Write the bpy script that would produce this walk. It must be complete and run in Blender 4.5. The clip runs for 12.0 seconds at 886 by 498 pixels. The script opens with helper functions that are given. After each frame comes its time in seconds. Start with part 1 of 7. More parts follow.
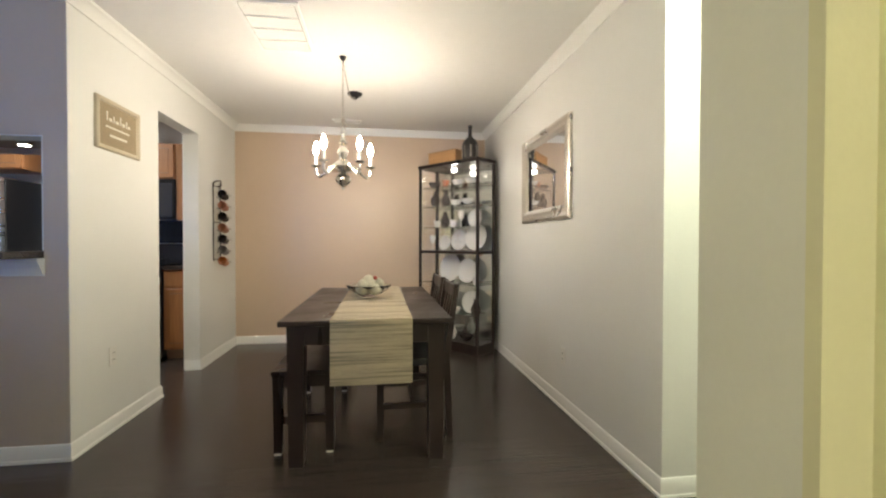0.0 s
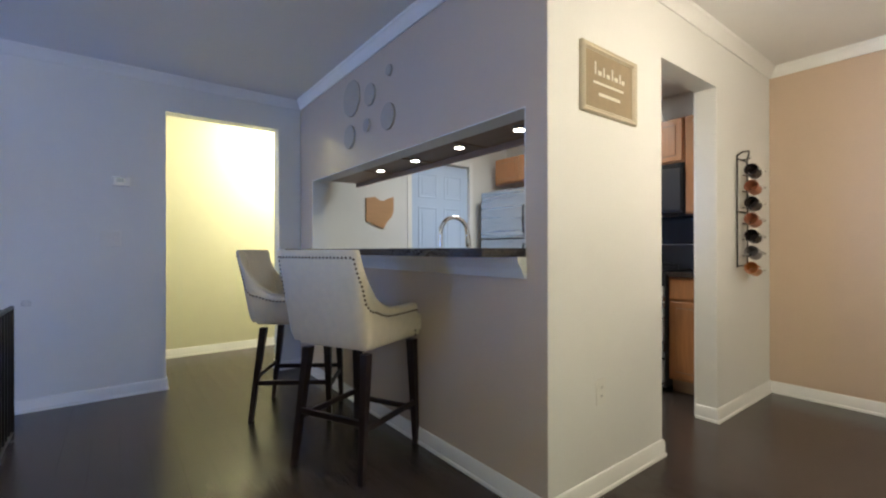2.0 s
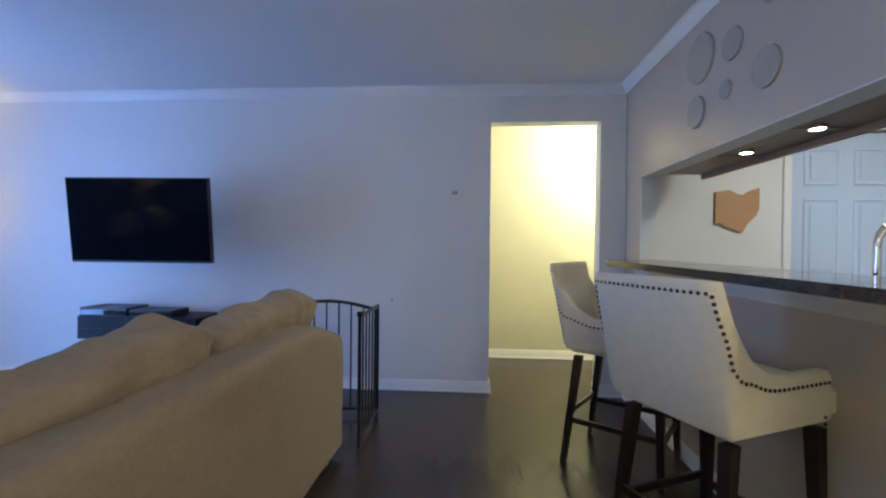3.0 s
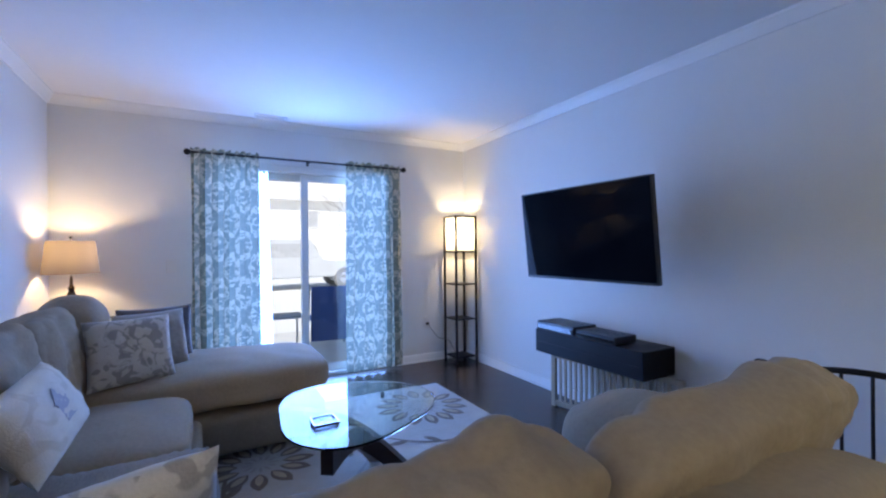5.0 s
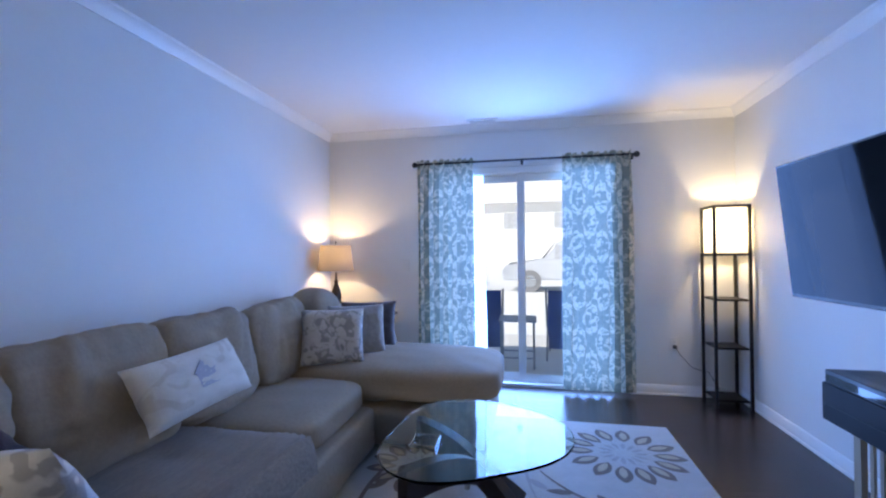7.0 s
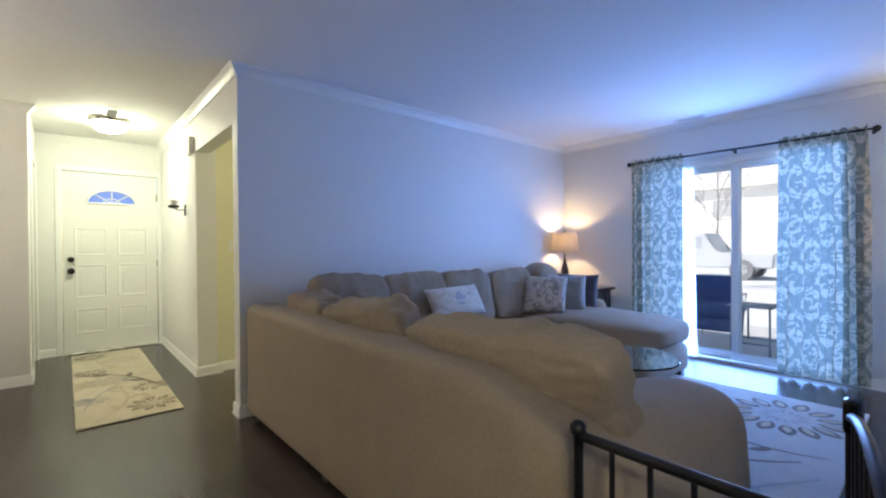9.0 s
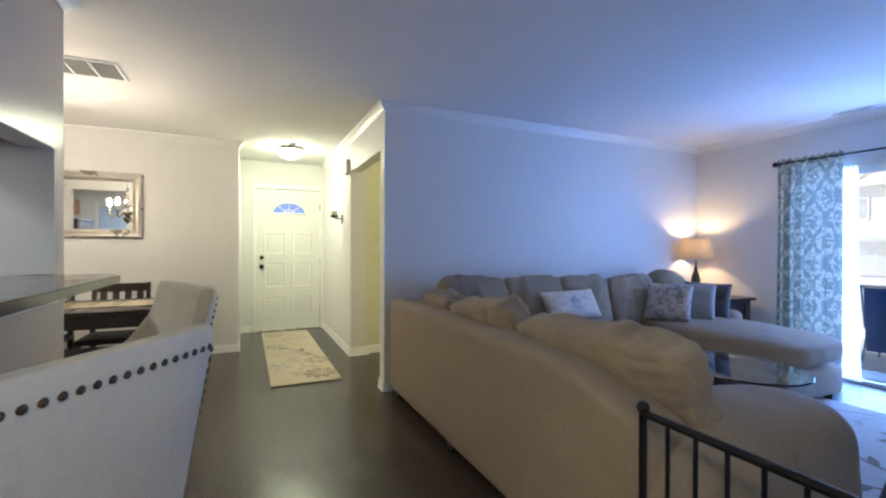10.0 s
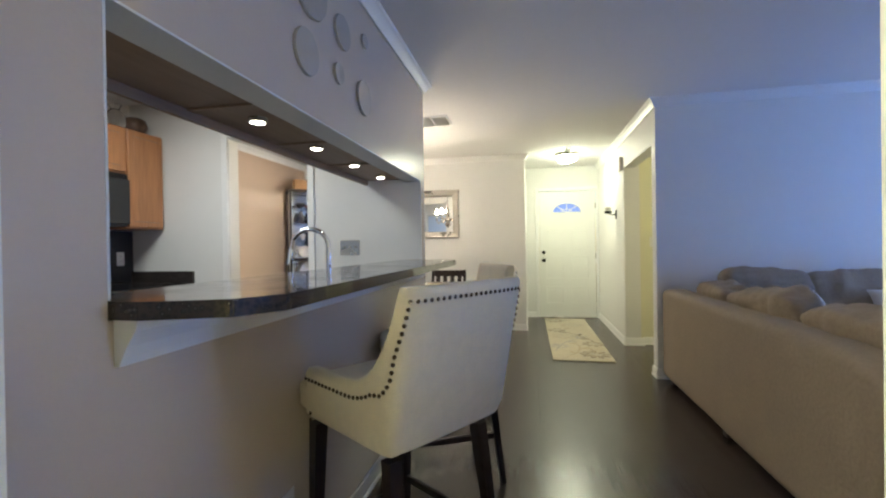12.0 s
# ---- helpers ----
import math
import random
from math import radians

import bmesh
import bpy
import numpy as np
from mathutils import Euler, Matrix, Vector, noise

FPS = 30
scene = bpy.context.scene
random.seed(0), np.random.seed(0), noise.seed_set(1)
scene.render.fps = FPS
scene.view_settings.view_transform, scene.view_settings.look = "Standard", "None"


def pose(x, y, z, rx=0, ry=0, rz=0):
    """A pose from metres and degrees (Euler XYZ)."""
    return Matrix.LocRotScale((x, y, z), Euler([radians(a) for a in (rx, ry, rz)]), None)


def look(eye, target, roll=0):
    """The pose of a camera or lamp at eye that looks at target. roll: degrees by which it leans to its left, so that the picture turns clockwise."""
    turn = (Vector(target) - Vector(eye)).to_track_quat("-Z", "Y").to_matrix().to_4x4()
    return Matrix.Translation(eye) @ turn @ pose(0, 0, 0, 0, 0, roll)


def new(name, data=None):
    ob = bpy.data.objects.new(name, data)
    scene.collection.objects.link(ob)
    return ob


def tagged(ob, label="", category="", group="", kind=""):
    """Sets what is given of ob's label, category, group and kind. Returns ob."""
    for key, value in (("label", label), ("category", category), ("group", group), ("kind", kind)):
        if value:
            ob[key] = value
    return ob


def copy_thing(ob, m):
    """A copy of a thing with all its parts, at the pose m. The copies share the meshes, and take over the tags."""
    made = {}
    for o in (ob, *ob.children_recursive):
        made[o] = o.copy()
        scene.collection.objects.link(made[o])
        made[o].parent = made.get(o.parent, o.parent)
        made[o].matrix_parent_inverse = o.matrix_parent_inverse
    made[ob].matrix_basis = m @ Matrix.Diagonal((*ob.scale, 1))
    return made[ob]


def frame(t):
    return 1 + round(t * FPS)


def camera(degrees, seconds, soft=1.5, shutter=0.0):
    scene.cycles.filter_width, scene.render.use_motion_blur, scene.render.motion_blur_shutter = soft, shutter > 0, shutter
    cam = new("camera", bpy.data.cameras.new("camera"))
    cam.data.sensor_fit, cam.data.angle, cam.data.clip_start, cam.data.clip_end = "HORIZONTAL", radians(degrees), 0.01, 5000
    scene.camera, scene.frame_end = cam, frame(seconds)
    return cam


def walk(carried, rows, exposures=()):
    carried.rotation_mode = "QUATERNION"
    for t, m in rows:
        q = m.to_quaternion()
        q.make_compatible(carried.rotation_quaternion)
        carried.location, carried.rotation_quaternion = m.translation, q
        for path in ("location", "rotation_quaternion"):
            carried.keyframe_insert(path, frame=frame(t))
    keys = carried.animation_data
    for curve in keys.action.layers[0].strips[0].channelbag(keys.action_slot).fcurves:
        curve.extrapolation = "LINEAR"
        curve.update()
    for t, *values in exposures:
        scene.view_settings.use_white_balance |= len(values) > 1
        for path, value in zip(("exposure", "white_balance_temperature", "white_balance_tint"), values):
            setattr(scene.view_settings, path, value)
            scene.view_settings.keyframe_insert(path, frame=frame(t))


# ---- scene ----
cam = camera(91.6, 12.0, 2.2)
PATH = [
    (0, (-0.059, 0.02, 1.133), (0.228, 1.999, 1.105), 0.1),
    (0.5, (-0.046, 0.276, 1.14), (-0.116, 2.275, 1.119), 0.1),
    (1, (-0.155, 0.6, 1.088), (-0.689, 2.528, 1.079), -0.4),
    (1.5, (-0.287, 0.94, 1.081), (-1.415, 2.592, 1.09), -0.4),
    (2, (-0.548, 1.143, 1.084), (-2.141, 2.351, 1.085), -0.1),
    (2.5, (-0.811, 1.253, 1.11), (-2.704, 1.898, 1.101), -0.0),
    (3, (-1.058, 1.314, 1.174), (-3.053, 1.176, 1.158), 0.6),
    (3.5, (-1.261, 1.22, 1.164), (-3.105, 0.448, 1.177), 0.6),
    (3.7, (-1.334, 1.194, 1.163), (-3.081, 0.22, 1.185), 0.5),
    (5.3, (-2.069, 0.825, 1.273), (-2.838, -1.021, 1.267), -0.6),
    (5.5, (-2.202, 0.757, 1.285), (-2.834, -1.14, 1.28), -0.5),
    (6, (-2.431, 0.665, 1.261), (-2.688, -1.318, 1.264), -0.5),
    (6.5, (-2.615, 0.633, 1.267), (-2.536, -1.366, 1.277), -0.5),
    (7, (-2.798, 0.683, 1.249), (-2.41, -1.279, 1.265), -0.6),
    (7.5, (-2.916, 0.887, 1.231), (-2.261, -1.003, 1.26), -0.5),
    (7.7, (-3.001, 0.989, 1.239), (-2.219, -0.851, 1.255), -0.2),
    (9.3, (-4.156, 1.569, 1.176), (-2.54, 0.391, 1.173), -0.1),
    (9.5, (-4.199, 1.581, 1.19), (-2.521, 0.494, 1.194), 0.3),
    (10, (-4.362, 1.69, 1.225), (-2.544, 0.857, 1.214), 0.2),
    (10.5, (-4.511, 1.775, 1.218), (-2.567, 1.308, 1.206), -0.1),
    (11, (-4.652, 1.789, 1.203), (-2.652, 1.753, 1.192), -0.8),
    (11.5, (-4.792, 1.748, 1.198), (-2.812, 2.028, 1.186), -0.9),
    (12, (-4.9, 1.712, 1.184), (-2.939, 2.105, 1.172), -0.9),
]
walk(cam, [(t, look(eye, target, roll)) for t, eye, target, roll in PATH])

# ---- world, sun, large lights ----
world = bpy.data.worlds.new("world")
scene.world = world
world.use_nodes = True
_sky = world.node_tree.nodes.new("ShaderNodeTexSky")
_sky.sky_type, _sky.sun_disc = "NISHITA", False
_sky.sun_elevation, _sky.sun_rotation = radians(43), radians(49)
world.node_tree.links.new(_sky.outputs[0], world.node_tree.nodes["Background"].inputs[0])
world.node_tree.nodes["Background"].inputs[1].default_value = 0.15


def lamp(name, kind, loc, power, colour, size=0.1, aim=None, size_y=None, spread=None):
    d = bpy.data.lights.new(name, kind)
    d.energy, d.color = power, colour
    if kind == "AREA":
        d.size = size
        if size_y:
            d.shape, d.size_y = "RECTANGLE", size_y
        if spread:
            d.spread = radians(spread)
    elif kind != "SUN":
        d.shadow_soft_size = size
    if kind == "SPOT":
        d.spot_size, d.spot_blend = radians(spread or 100), 0.7
    ob = new(name, d)
    ob.matrix_world = look(loc, aim) if aim else pose(*loc)
    return ob


DAY = (0.175, 0.37, 1.0)
_sun = lamp("sun", "SUN", (0, 0, 10), 5.0, (1.0, 0.97, 0.92), aim=(-3.2, -2.8, 6.0))
_sun.data.angle = radians(0.5)
_win = lamp("daylight", "AREA", (-2.74, -3.355, 1.02), 172, DAY, 1.60, aim=(-2.52, 0, 0.92), size_y=1.95)
lamp("back_hall_light", "POINT", (-5.15, 2.75, 2.25), 75, (1.0, 0.96, 0.80), 0.12)
lamp("corridor_light", "POINT", (0.0, -1.4, 2.2), 48, (1.0, 0.95, 0.72), 0.12)
# The kitchen lamp is an assumed ceiling source, out of view.
lamp("assumed_kitchen_light", "AREA", (-3.0, 3.9, 2.40), 31, (0.90, 0.96, 0.95), 0.6, aim=(-3.0, 3.9, 0), size_y=0.6)

# ---- materials ----
MATS = {}


def mat(name, colour, rough=0.5, metal=0.0, bump=0.0, scale=20.0, vary=0.06, grain=None, coat=0.0, wear=0.0, spec=0.5, sheen=0.0, emit=None, power=0.0, trans=0.0, objvar=0.0):
    """A surface with variation at two scales and fine relief. grain: stretch of the noise along x, y, z."""
    if name in MATS:
        return MATS[name]
    m = bpy.data.materials.new(name)
    m.use_nodes = True
    nt = m.node_tree
    b = nt.nodes["Principled BSDF"]
    b.inputs["Roughness"].default_value, b.inputs["Metallic"].default_value = rough, metal
    b.inputs["Coat Weight"].default_value, b.inputs["Specular IOR Level"].default_value = coat, spec
    b.inputs["Sheen Weight"].default_value = sheen
    b.inputs["Transmission Weight"].default_value = trans
    if emit:
        b.inputs["Emission Color"].default_value = (*emit, 1)
        b.inputs["Emission Strength"].default_value = power
    co = nt.nodes.new("ShaderNodeTexCoord")
    mp = nt.nodes.new("ShaderNodeMapping")
    mp.inputs["Scale"].default_value = grain or (1, 1, 1)
    nt.links.new(co.outputs["Object"], mp.inputs[0])
    big, fine = nt.nodes.new("ShaderNodeTexNoise"), nt.nodes.new("ShaderNodeTexNoise")
    big.inputs["Scale"].default_value, big.inputs["Detail"].default_value = scale / 9, 3
    fine.inputs["Scale"].default_value, fine.inputs["Detail"].default_value = scale, 6
    nt.links.new(mp.outputs[0], big.inputs[0]), nt.links.new(mp.outputs[0], fine.inputs[0])
    add = nt.nodes.new("ShaderNodeMath")
    add.operation = "ADD"
    nt.links.new(big.outputs[0], add.inputs[0]), nt.links.new(fine.outputs[0], add.inputs[1])
    last = add.outputs[0]
    if objvar:
        oi = nt.nodes.new("ShaderNodeObjectInfo")
        mm = nt.nodes.new("ShaderNodeMath")
        mm.operation, mm.inputs[1].default_value = "MULTIPLY_ADD", objvar
        nt.links.new(oi.outputs["Random"], mm.inputs[0]), nt.links.new(last, mm.inputs[2])
        last = mm.outputs[0]
    rp = nt.nodes.new("ShaderNodeMapRange")
    rp.inputs[1].default_value, rp.inputs[2].default_value = 0.6, 1.4 + objvar
    rp.inputs[3].default_value, rp.inputs[4].default_value = 1 - vary, 1 + vary
    nt.links.new(last, rp.inputs[0])
    mx = nt.nodes.new("ShaderNodeVectorMath")
    mx.operation = "SCALE"
    mx.inputs[0].default_value = colour
    nt.links.new(rp.outputs[0], mx.inputs["Scale"])
    nt.links.new(mx.outputs[0], b.inputs["Base Color"])
    rr = nt.nodes.new("ShaderNodeMapRange")
    rr.inputs[1].default_value, rr.inputs[2].default_value = 0.35, 0.65
    rr.inputs[3].default_value, rr.inputs[4].default_value = max(0.0, rough - 0.07 - wear), min(1.0, rough + 0.07 + wear)
    if rough > 0.04:
        nt.links.new(big.outputs[0], rr.inputs[0]), nt.links.new(rr.outputs[0], b.inputs["Roughness"])
    if bump:
        bp = nt.nodes.new("ShaderNodeBump")
        bp.inputs["Strength"].default_value, bp.inputs["Distance"].default_value = bump, 0.004
        nt.links.new(fine.outputs[0], bp.inputs["Height"]), nt.links.new(bp.outputs[0], b.inputs["Normal"])
    MATS[name] = m
    return m


def glass(name, tint=(1, 1, 1), rough=0.0):
    if name in MATS:
        return MATS[name]
    m = bpy.data.materials.new(name)
    m.use_nodes = True
    b = m.node_tree.nodes["Principled BSDF"]
    b.inputs["Base Color"].default_value = (*tint, 1)
    b.inputs["Transmission Weight"].default_value, b.inputs["Roughness"].default_value = 1.0, rough
    b.inputs["IOR"].default_value = 1.45
    MATS[name] = m
    return m


WALL = mat("wall_paint", (0.72, 0.72, 0.695), 0.55, bump=0.12, scale=90, vary=0.02)
GREIGE = mat("kitchen_wall_paint", (0.58, 0.485, 0.39), 0.25, bump=0.12, scale=90, vary=0.015, wear=-0.065)
TAN = mat("tan_wall_paint", (0.56, 0.43, 0.32), 0.4, bump=0.12, scale=90, vary=0.02)
YELLOW = mat("yellow_wall_paint", (0.68, 0.66, 0.49), 0.6, bump=0.1, scale=90, vary=0.02)
CEIL = mat("ceiling_paint", (0.78, 0.77, 0.75), 0.85, bump=0.3, scale=140, vary=0.02)
TRIM = mat("trim_paint", (0.80, 0.80, 0.78), 0.35, bump=0.04, scale=30, vary=0.02)
DOORW = mat("door_paint", (0.78, 0.78, 0.74), 0.35, bump=0.05, scale=40, vary=0.02)
DARK = mat("espresso_wood", (0.020, 0.012, 0.011), 0.34, bump=0.10, scale=40, vary=0.3, grain=(1, 1, 0.15), spec=0.38)
OAK = mat("honey_oak", (0.43, 0.19, 0.075), 0.38, bump=0.12, scale=60, vary=0.22, grain=(1, 1, 0.08), coat=0.15)
BLACKM = mat("black_metal", (0.014, 0.013, 0.014), 0.38, 0.4, bump=0.08, scale=60, vary=0.2)
NICKEL = mat("brushed_nickel", (0.56, 0.53, 0.48), 0.25, 1.0, bump=0.03, scale=80, vary=0.08)
CHROME = mat("chrome", (0.75, 0.76, 0.78), 0.08, 1.0, vary=0.03)
SILVER = mat("silver_frame", (0.50, 0.47, 0.42), 0.33, 0.7, bump=0.15, scale=60, vary=0.12)
STEEL = mat("stainless_steel", (0.58, 0.60, 0.63), 0.30, 0.9, bump=0.03, scale=60, vary=0.05, grain=(0.1, 0.1, 3))
GLOSSBLK = mat("black_gloss", (0.010, 0.010, 0.012), 0.08, vary=0.1)
BLKPL = mat("black_plastic", (0.018, 0.018, 0.020), 0.35, vary=0.15, bump=0.05)
WHITEPL = mat("white_plastic", (0.72, 0.71, 0.67), 0.35, vary=0.03)
MIRROR = mat("mirror_glass", (0.92, 0.93, 0.93), 0.02, 1.0, vary=0.005)
CERAM = mat("white_ceramic", (0.66, 0.65, 0.62), 0.15, vary=0.03, coat=0.3)
GLASS = glass("clear_glass")
THINGLASS = glass("thin_clear_glass")
THINGLASS.node_tree.nodes["Principled BSDF"].inputs["IOR"].default_value = 1.12
TGLASS = glass("table_glass", (0.86, 0.97, 0.95))
TGLASS.node_tree.nodes["Principled BSDF"].inputs["IOR"].default_value = 1.25
LINEN = mat("cream_linen", (0.74, 0.66, 0.51), 0.8, bump=0.5, scale=220, vary=0.08, sheen=0.3)
SOFA = mat("taupe_microfibre", (0.275, 0.218, 0.158), 0.92, bump=0.5, scale=55, vary=0.13, sheen=0.03)
NAIL = mat("bronze_nailhead", (0.10, 0.07, 0.045), 0.3, 0.9, vary=0.2)


def granite():
    m = mat("black_granite", (0.030, 0.028, 0.030), 0.13, bump=0.0, scale=120, vary=0.5, coat=0.25)
    nt = m.node_tree
    b = nt.nodes["Principled BSDF"]
    co = nt.nodes.new("ShaderNodeTexCoord")
    v, r = nt.nodes.new("ShaderNodeTexVoronoi"), nt.nodes.new("ShaderNodeValToRGB")
    v.inputs["Scale"].default_value = 90
    e = r.color_ramp.elements
    e[0].position, e[0].color, e[1].position, e[1].color = 0.0, (0.22, 0.20, 0.19, 1), 0.22, (0.016, 0.015, 0.018, 1)
    k = e.new(0.7)
    k.color = (0.05, 0.04, 0.035, 1)
    n = nt.nodes.new("ShaderNodeTexNoise")
    n.inputs["Scale"].default_value = 30
    nt.links.new(co.outputs["Object"], n.inputs[0])
    nt.links.new(n.outputs["Color"], v.inputs[0])
    nt.links.new(co.outputs["Object"], v.inputs[0])
    nt.links.new(v.outputs["Distance"], r.inputs[0])
    nt.links.new(r.outputs[0], b.inputs["Base Color"])
    return m


GRANITE = granite()


def floor_mat():
    m = mat("espresso_floorboards", (0.050, 0.037, 0.032), 0.25, bump=0.20, scale=34, vary=0.14, grain=(0.10, 2.4, 1), wear=-0.05, objvar=0.15)
    return m


FLOOR = floor_mat()

# ---- mesh helpers ----


def part(name, bm, material, parent=None, label="", smooth=False, m=None):
    me = bpy.data.meshes.new(name)
    if m is not None:
        bmesh.ops.transform(bm, matrix=m, verts=bm.verts)
    bmesh.ops.recalc_face_normals(bm, faces=bm.faces)
    bm.to_mesh(me)
    bm.free()
    me.materials.append(material)
    if smooth:
        me.shade_smooth()
        me.set_sharp_from_angle(angle=radians(smooth if smooth > 1 else 38))
    ob = new(name, me)
    if parent is not None:
        ob.parent = parent
    if label:
        tagged(ob, label)
    return ob


def thing(name, m, label, category, group="", kind=""):
    e = new(name)
    e.empty_display_size = 0.1
    e.matrix_world = m
    return tagged(e, label, category, group, kind)


def slide(ob, dx, dy, dz=0.0):
    """Moves a finished thing with its parts."""
    ob.matrix_basis = Matrix.Translation((dx, dy, dz)) @ ob.matrix_basis
    return ob


def box(bm, x0, y0, z0, x1, y1, z1, bev=0.0, seg=1, m=None):
    vs = [bm.verts.new(Vector((x, y, z))) for x in (x0, x1) for y in (y0, y1) for z in (z0, z1)]
    fs = [bm.faces.new([vs[i] for i in f]) for f in ((0, 1, 3, 2), (4, 6, 7, 5), (0, 4, 5, 1), (2, 3, 7, 6), (0, 2, 6, 4), (1, 5, 7, 3))]
    if bev:
        es = list({e for f in fs for e in f.edges})
        r = bmesh.ops.bevel(bm, geom=es, offset=bev, segments=seg, affect="EDGES", profile=0.5)
        vs = list({v for f in r["faces"] for v in f.verts} | {v for v in vs if v.is_valid})
    if m is not None:
        for v in vs:
            v.co = m @ v.co
    return bm


def B(*boxes, bev=0.0, seg=1):
    bm = bmesh.new()
    for b in boxes:
        box(bm, *b, bev=bev, seg=seg)
    return bm


def rod(bm, p, q, r, r2=None, n=12):
    """A round bar from p to q."""
    p, q = Vector(p), Vector(q)
    t = (q - p).to_track_quat("Z", "Y").to_matrix().to_4x4()
    bmesh.ops.create_cone(bm, cap_ends=True, segments=n, radius1=r, radius2=r if r2 is None else r2, depth=(q - p).length, matrix=Matrix.Translation((p + q) / 2) @ t)
    return bm


def post(bm, p, q, w, w2=None):
    """A square bar from p to q."""
    p, q = Vector(p), Vector(q)
    w2 = w if w2 is None else w2
    lo = [bm.verts.new(p + Vector((a * w / 2, b * w / 2, 0))) for a, b in ((-1, -1), (1, -1), (1, 1), (-1, 1))]
    hi = [bm.verts.new(q + Vector((a * w2 / 2, b * w2 / 2, 0))) for a, b in ((-1, -1), (1, -1), (1, 1), (-1, 1))]
    bm.faces.new(lo[::-1]), bm.faces.new(hi)
    for i in range(4):
        bm.faces.new((lo[i], lo[(i + 1) % 4], hi[(i + 1) % 4], hi[i]))
    return bm


def tube(bm, pts, r, n=8, r2=None):
    """A round bar bent through the points."""
    pts = [Vector(p) for p in pts]
    rings = []
    up = Vector((0, 0, 1))
    for i, p in enumerate(pts):
        d = (pts[min(i + 1, len(pts) - 1)] - pts[max(i - 1, 0)]).normalized()
        a = d.cross(up)
        if a.length < 0.05:
            a = d.cross(Vector((1, 0, 0)))
        a.normalize()
        b = d.cross(a).normalized()
        rr = r if r2 is None else r + (r2 - r) * i / (len(pts) - 1)
        rings.append([bm.verts.new(p + (a * math.cos(k * math.tau / n) + b * math.sin(k * math.tau / n)) * rr) for k in range(n)])
    for s, t in zip(rings, rings[1:]):
        for k in range(n):
            bm.faces.new((s[k], s[(k + 1) % n], t[(k + 1) % n], t[k]))
    bm.faces.new(rings[0][::-1]), bm.faces.new(rings[-1])
    return bm


def lathe(bm, prof, n=24, at=(0, 0, 0), cap=True):
    """A turned shape from (radius, height) pairs."""
    at = Vector(at)
    rings = [[bm.verts.new(at + Vector((r * math.cos(k * math.tau / n), r * math.sin(k * math.tau / n), z))) for k in range(n)] for r, z in prof]
    for s, t in zip(rings, rings[1:]):
        for k in range(n):
            bm.faces.new((s[k], s[(k + 1) % n], t[(k + 1) % n], t[k]))
    if cap:
        bm.faces.new(rings[0][::-1]), bm.faces.new(rings[-1])
    return bm


def sweep(bm, prof, pts, closed=False):
    """A moulding: profile (out, up) swept along level points; out is to the left of the way."""
    pts = [Vector(p) for p in pts]
    rings = []
    n = len(pts)
    for i, p in enumerate(pts):
        a = (p - pts[i - 1]).normalized() if (i or closed) else None
        b = (pts[(i + 1) % n] - p).normalized() if (i < n - 1 or closed) else None
        a, b = a or b, b or a
        na, nb = Vector((-a.y, a.x, 0)), Vector((-b.y, b.x, 0))
        k = na + nb
        k = k / max(0.2, k.dot(na))
        rings.append([bm.verts.new(p + k * o + Vector((0, 0, z))) for o, z in prof])
    m = len(prof)
    for i in range(n if closed else n - 1):
        s, t = rings[i], rings[(i + 1) % n]
        for j in range(m):
            bm.faces.new((s[j], s[(j + 1) % m], t[(j + 1) % m], t[j]))
    if not closed:
        bm.faces.new(rings[0]), bm.faces.new(rings[-1][::-1])
    return bm


def cushion(bm, sx, sy, sz, seed=0, soft=0.35, lump=0.012, n=22, nz=10, pinch=0.0, wrinkle=0.0, m=None):
    """A stuffed block round the origin: rounded sides, crowned faces, lumps and creases."""
    r = bmesh.ops.create_cube(bm, size=2.0)
    vs = r["verts"]
    es = list({e for v in vs for e in v.link_edges})
    bmesh.ops.subdivide_edges(bm, edges=es, cuts=n, use_grid_fill=True)
    allv = list(bm.verts)
    for v in allv:
        x, y, z = v.co
        p = 2.0 / soft
        k = (abs(x) ** p + abs(y) ** p + abs(z) ** p) ** (1 / p)
        q = Vector((x, y, z)) / max(k, 1e-6)
        pl = 1 - pinch * (abs(q.x) ** 3) * (abs(q.y) ** 3)
        c = Vector((q.x * sx / 2, q.y * sy / 2, q.z * sz / 2 * (0.82 + 0.18 * (1 - q.x ** 2) * (1 - q.y ** 2)) * pl))
        nn = Vector(q).normalized()
        w = noise.noise(c * 6 + Vector((seed * 7.3, seed, 0))) * lump
        if wrinkle:
            w += (abs(noise.noise(Vector((c.x * 9, c.y * 3, c.z * 3)) + Vector((seed, seed * 3, 0)))) - 0.25) * wrinkle
            w += (abs(noise.noise(Vector((c.x * 5, c.y * 16, c.z * 9)) + Vector((seed * 2, 0, 0)))) - 0.25) * wrinkle * 0.6
        c += nn * w
        v.co = m @ c if m is not None else c
    return bm


# ---- structure ----
H = 2.44
T = 0.12
XW, XE, YS, YN, YK, XK = -4.515, -0.85, -3.345, 5.09, 2.5, -1.655
XM, YH, YH2, XF = 1.18, 0.625, 1.765, 2.33
HK, HB = 2.09, 2.16


def wall(name, mtl, *boxes, label="painted plain wall"):
    return tagged(part(name, B(*boxes), mtl), label, "wall", kind="structure")


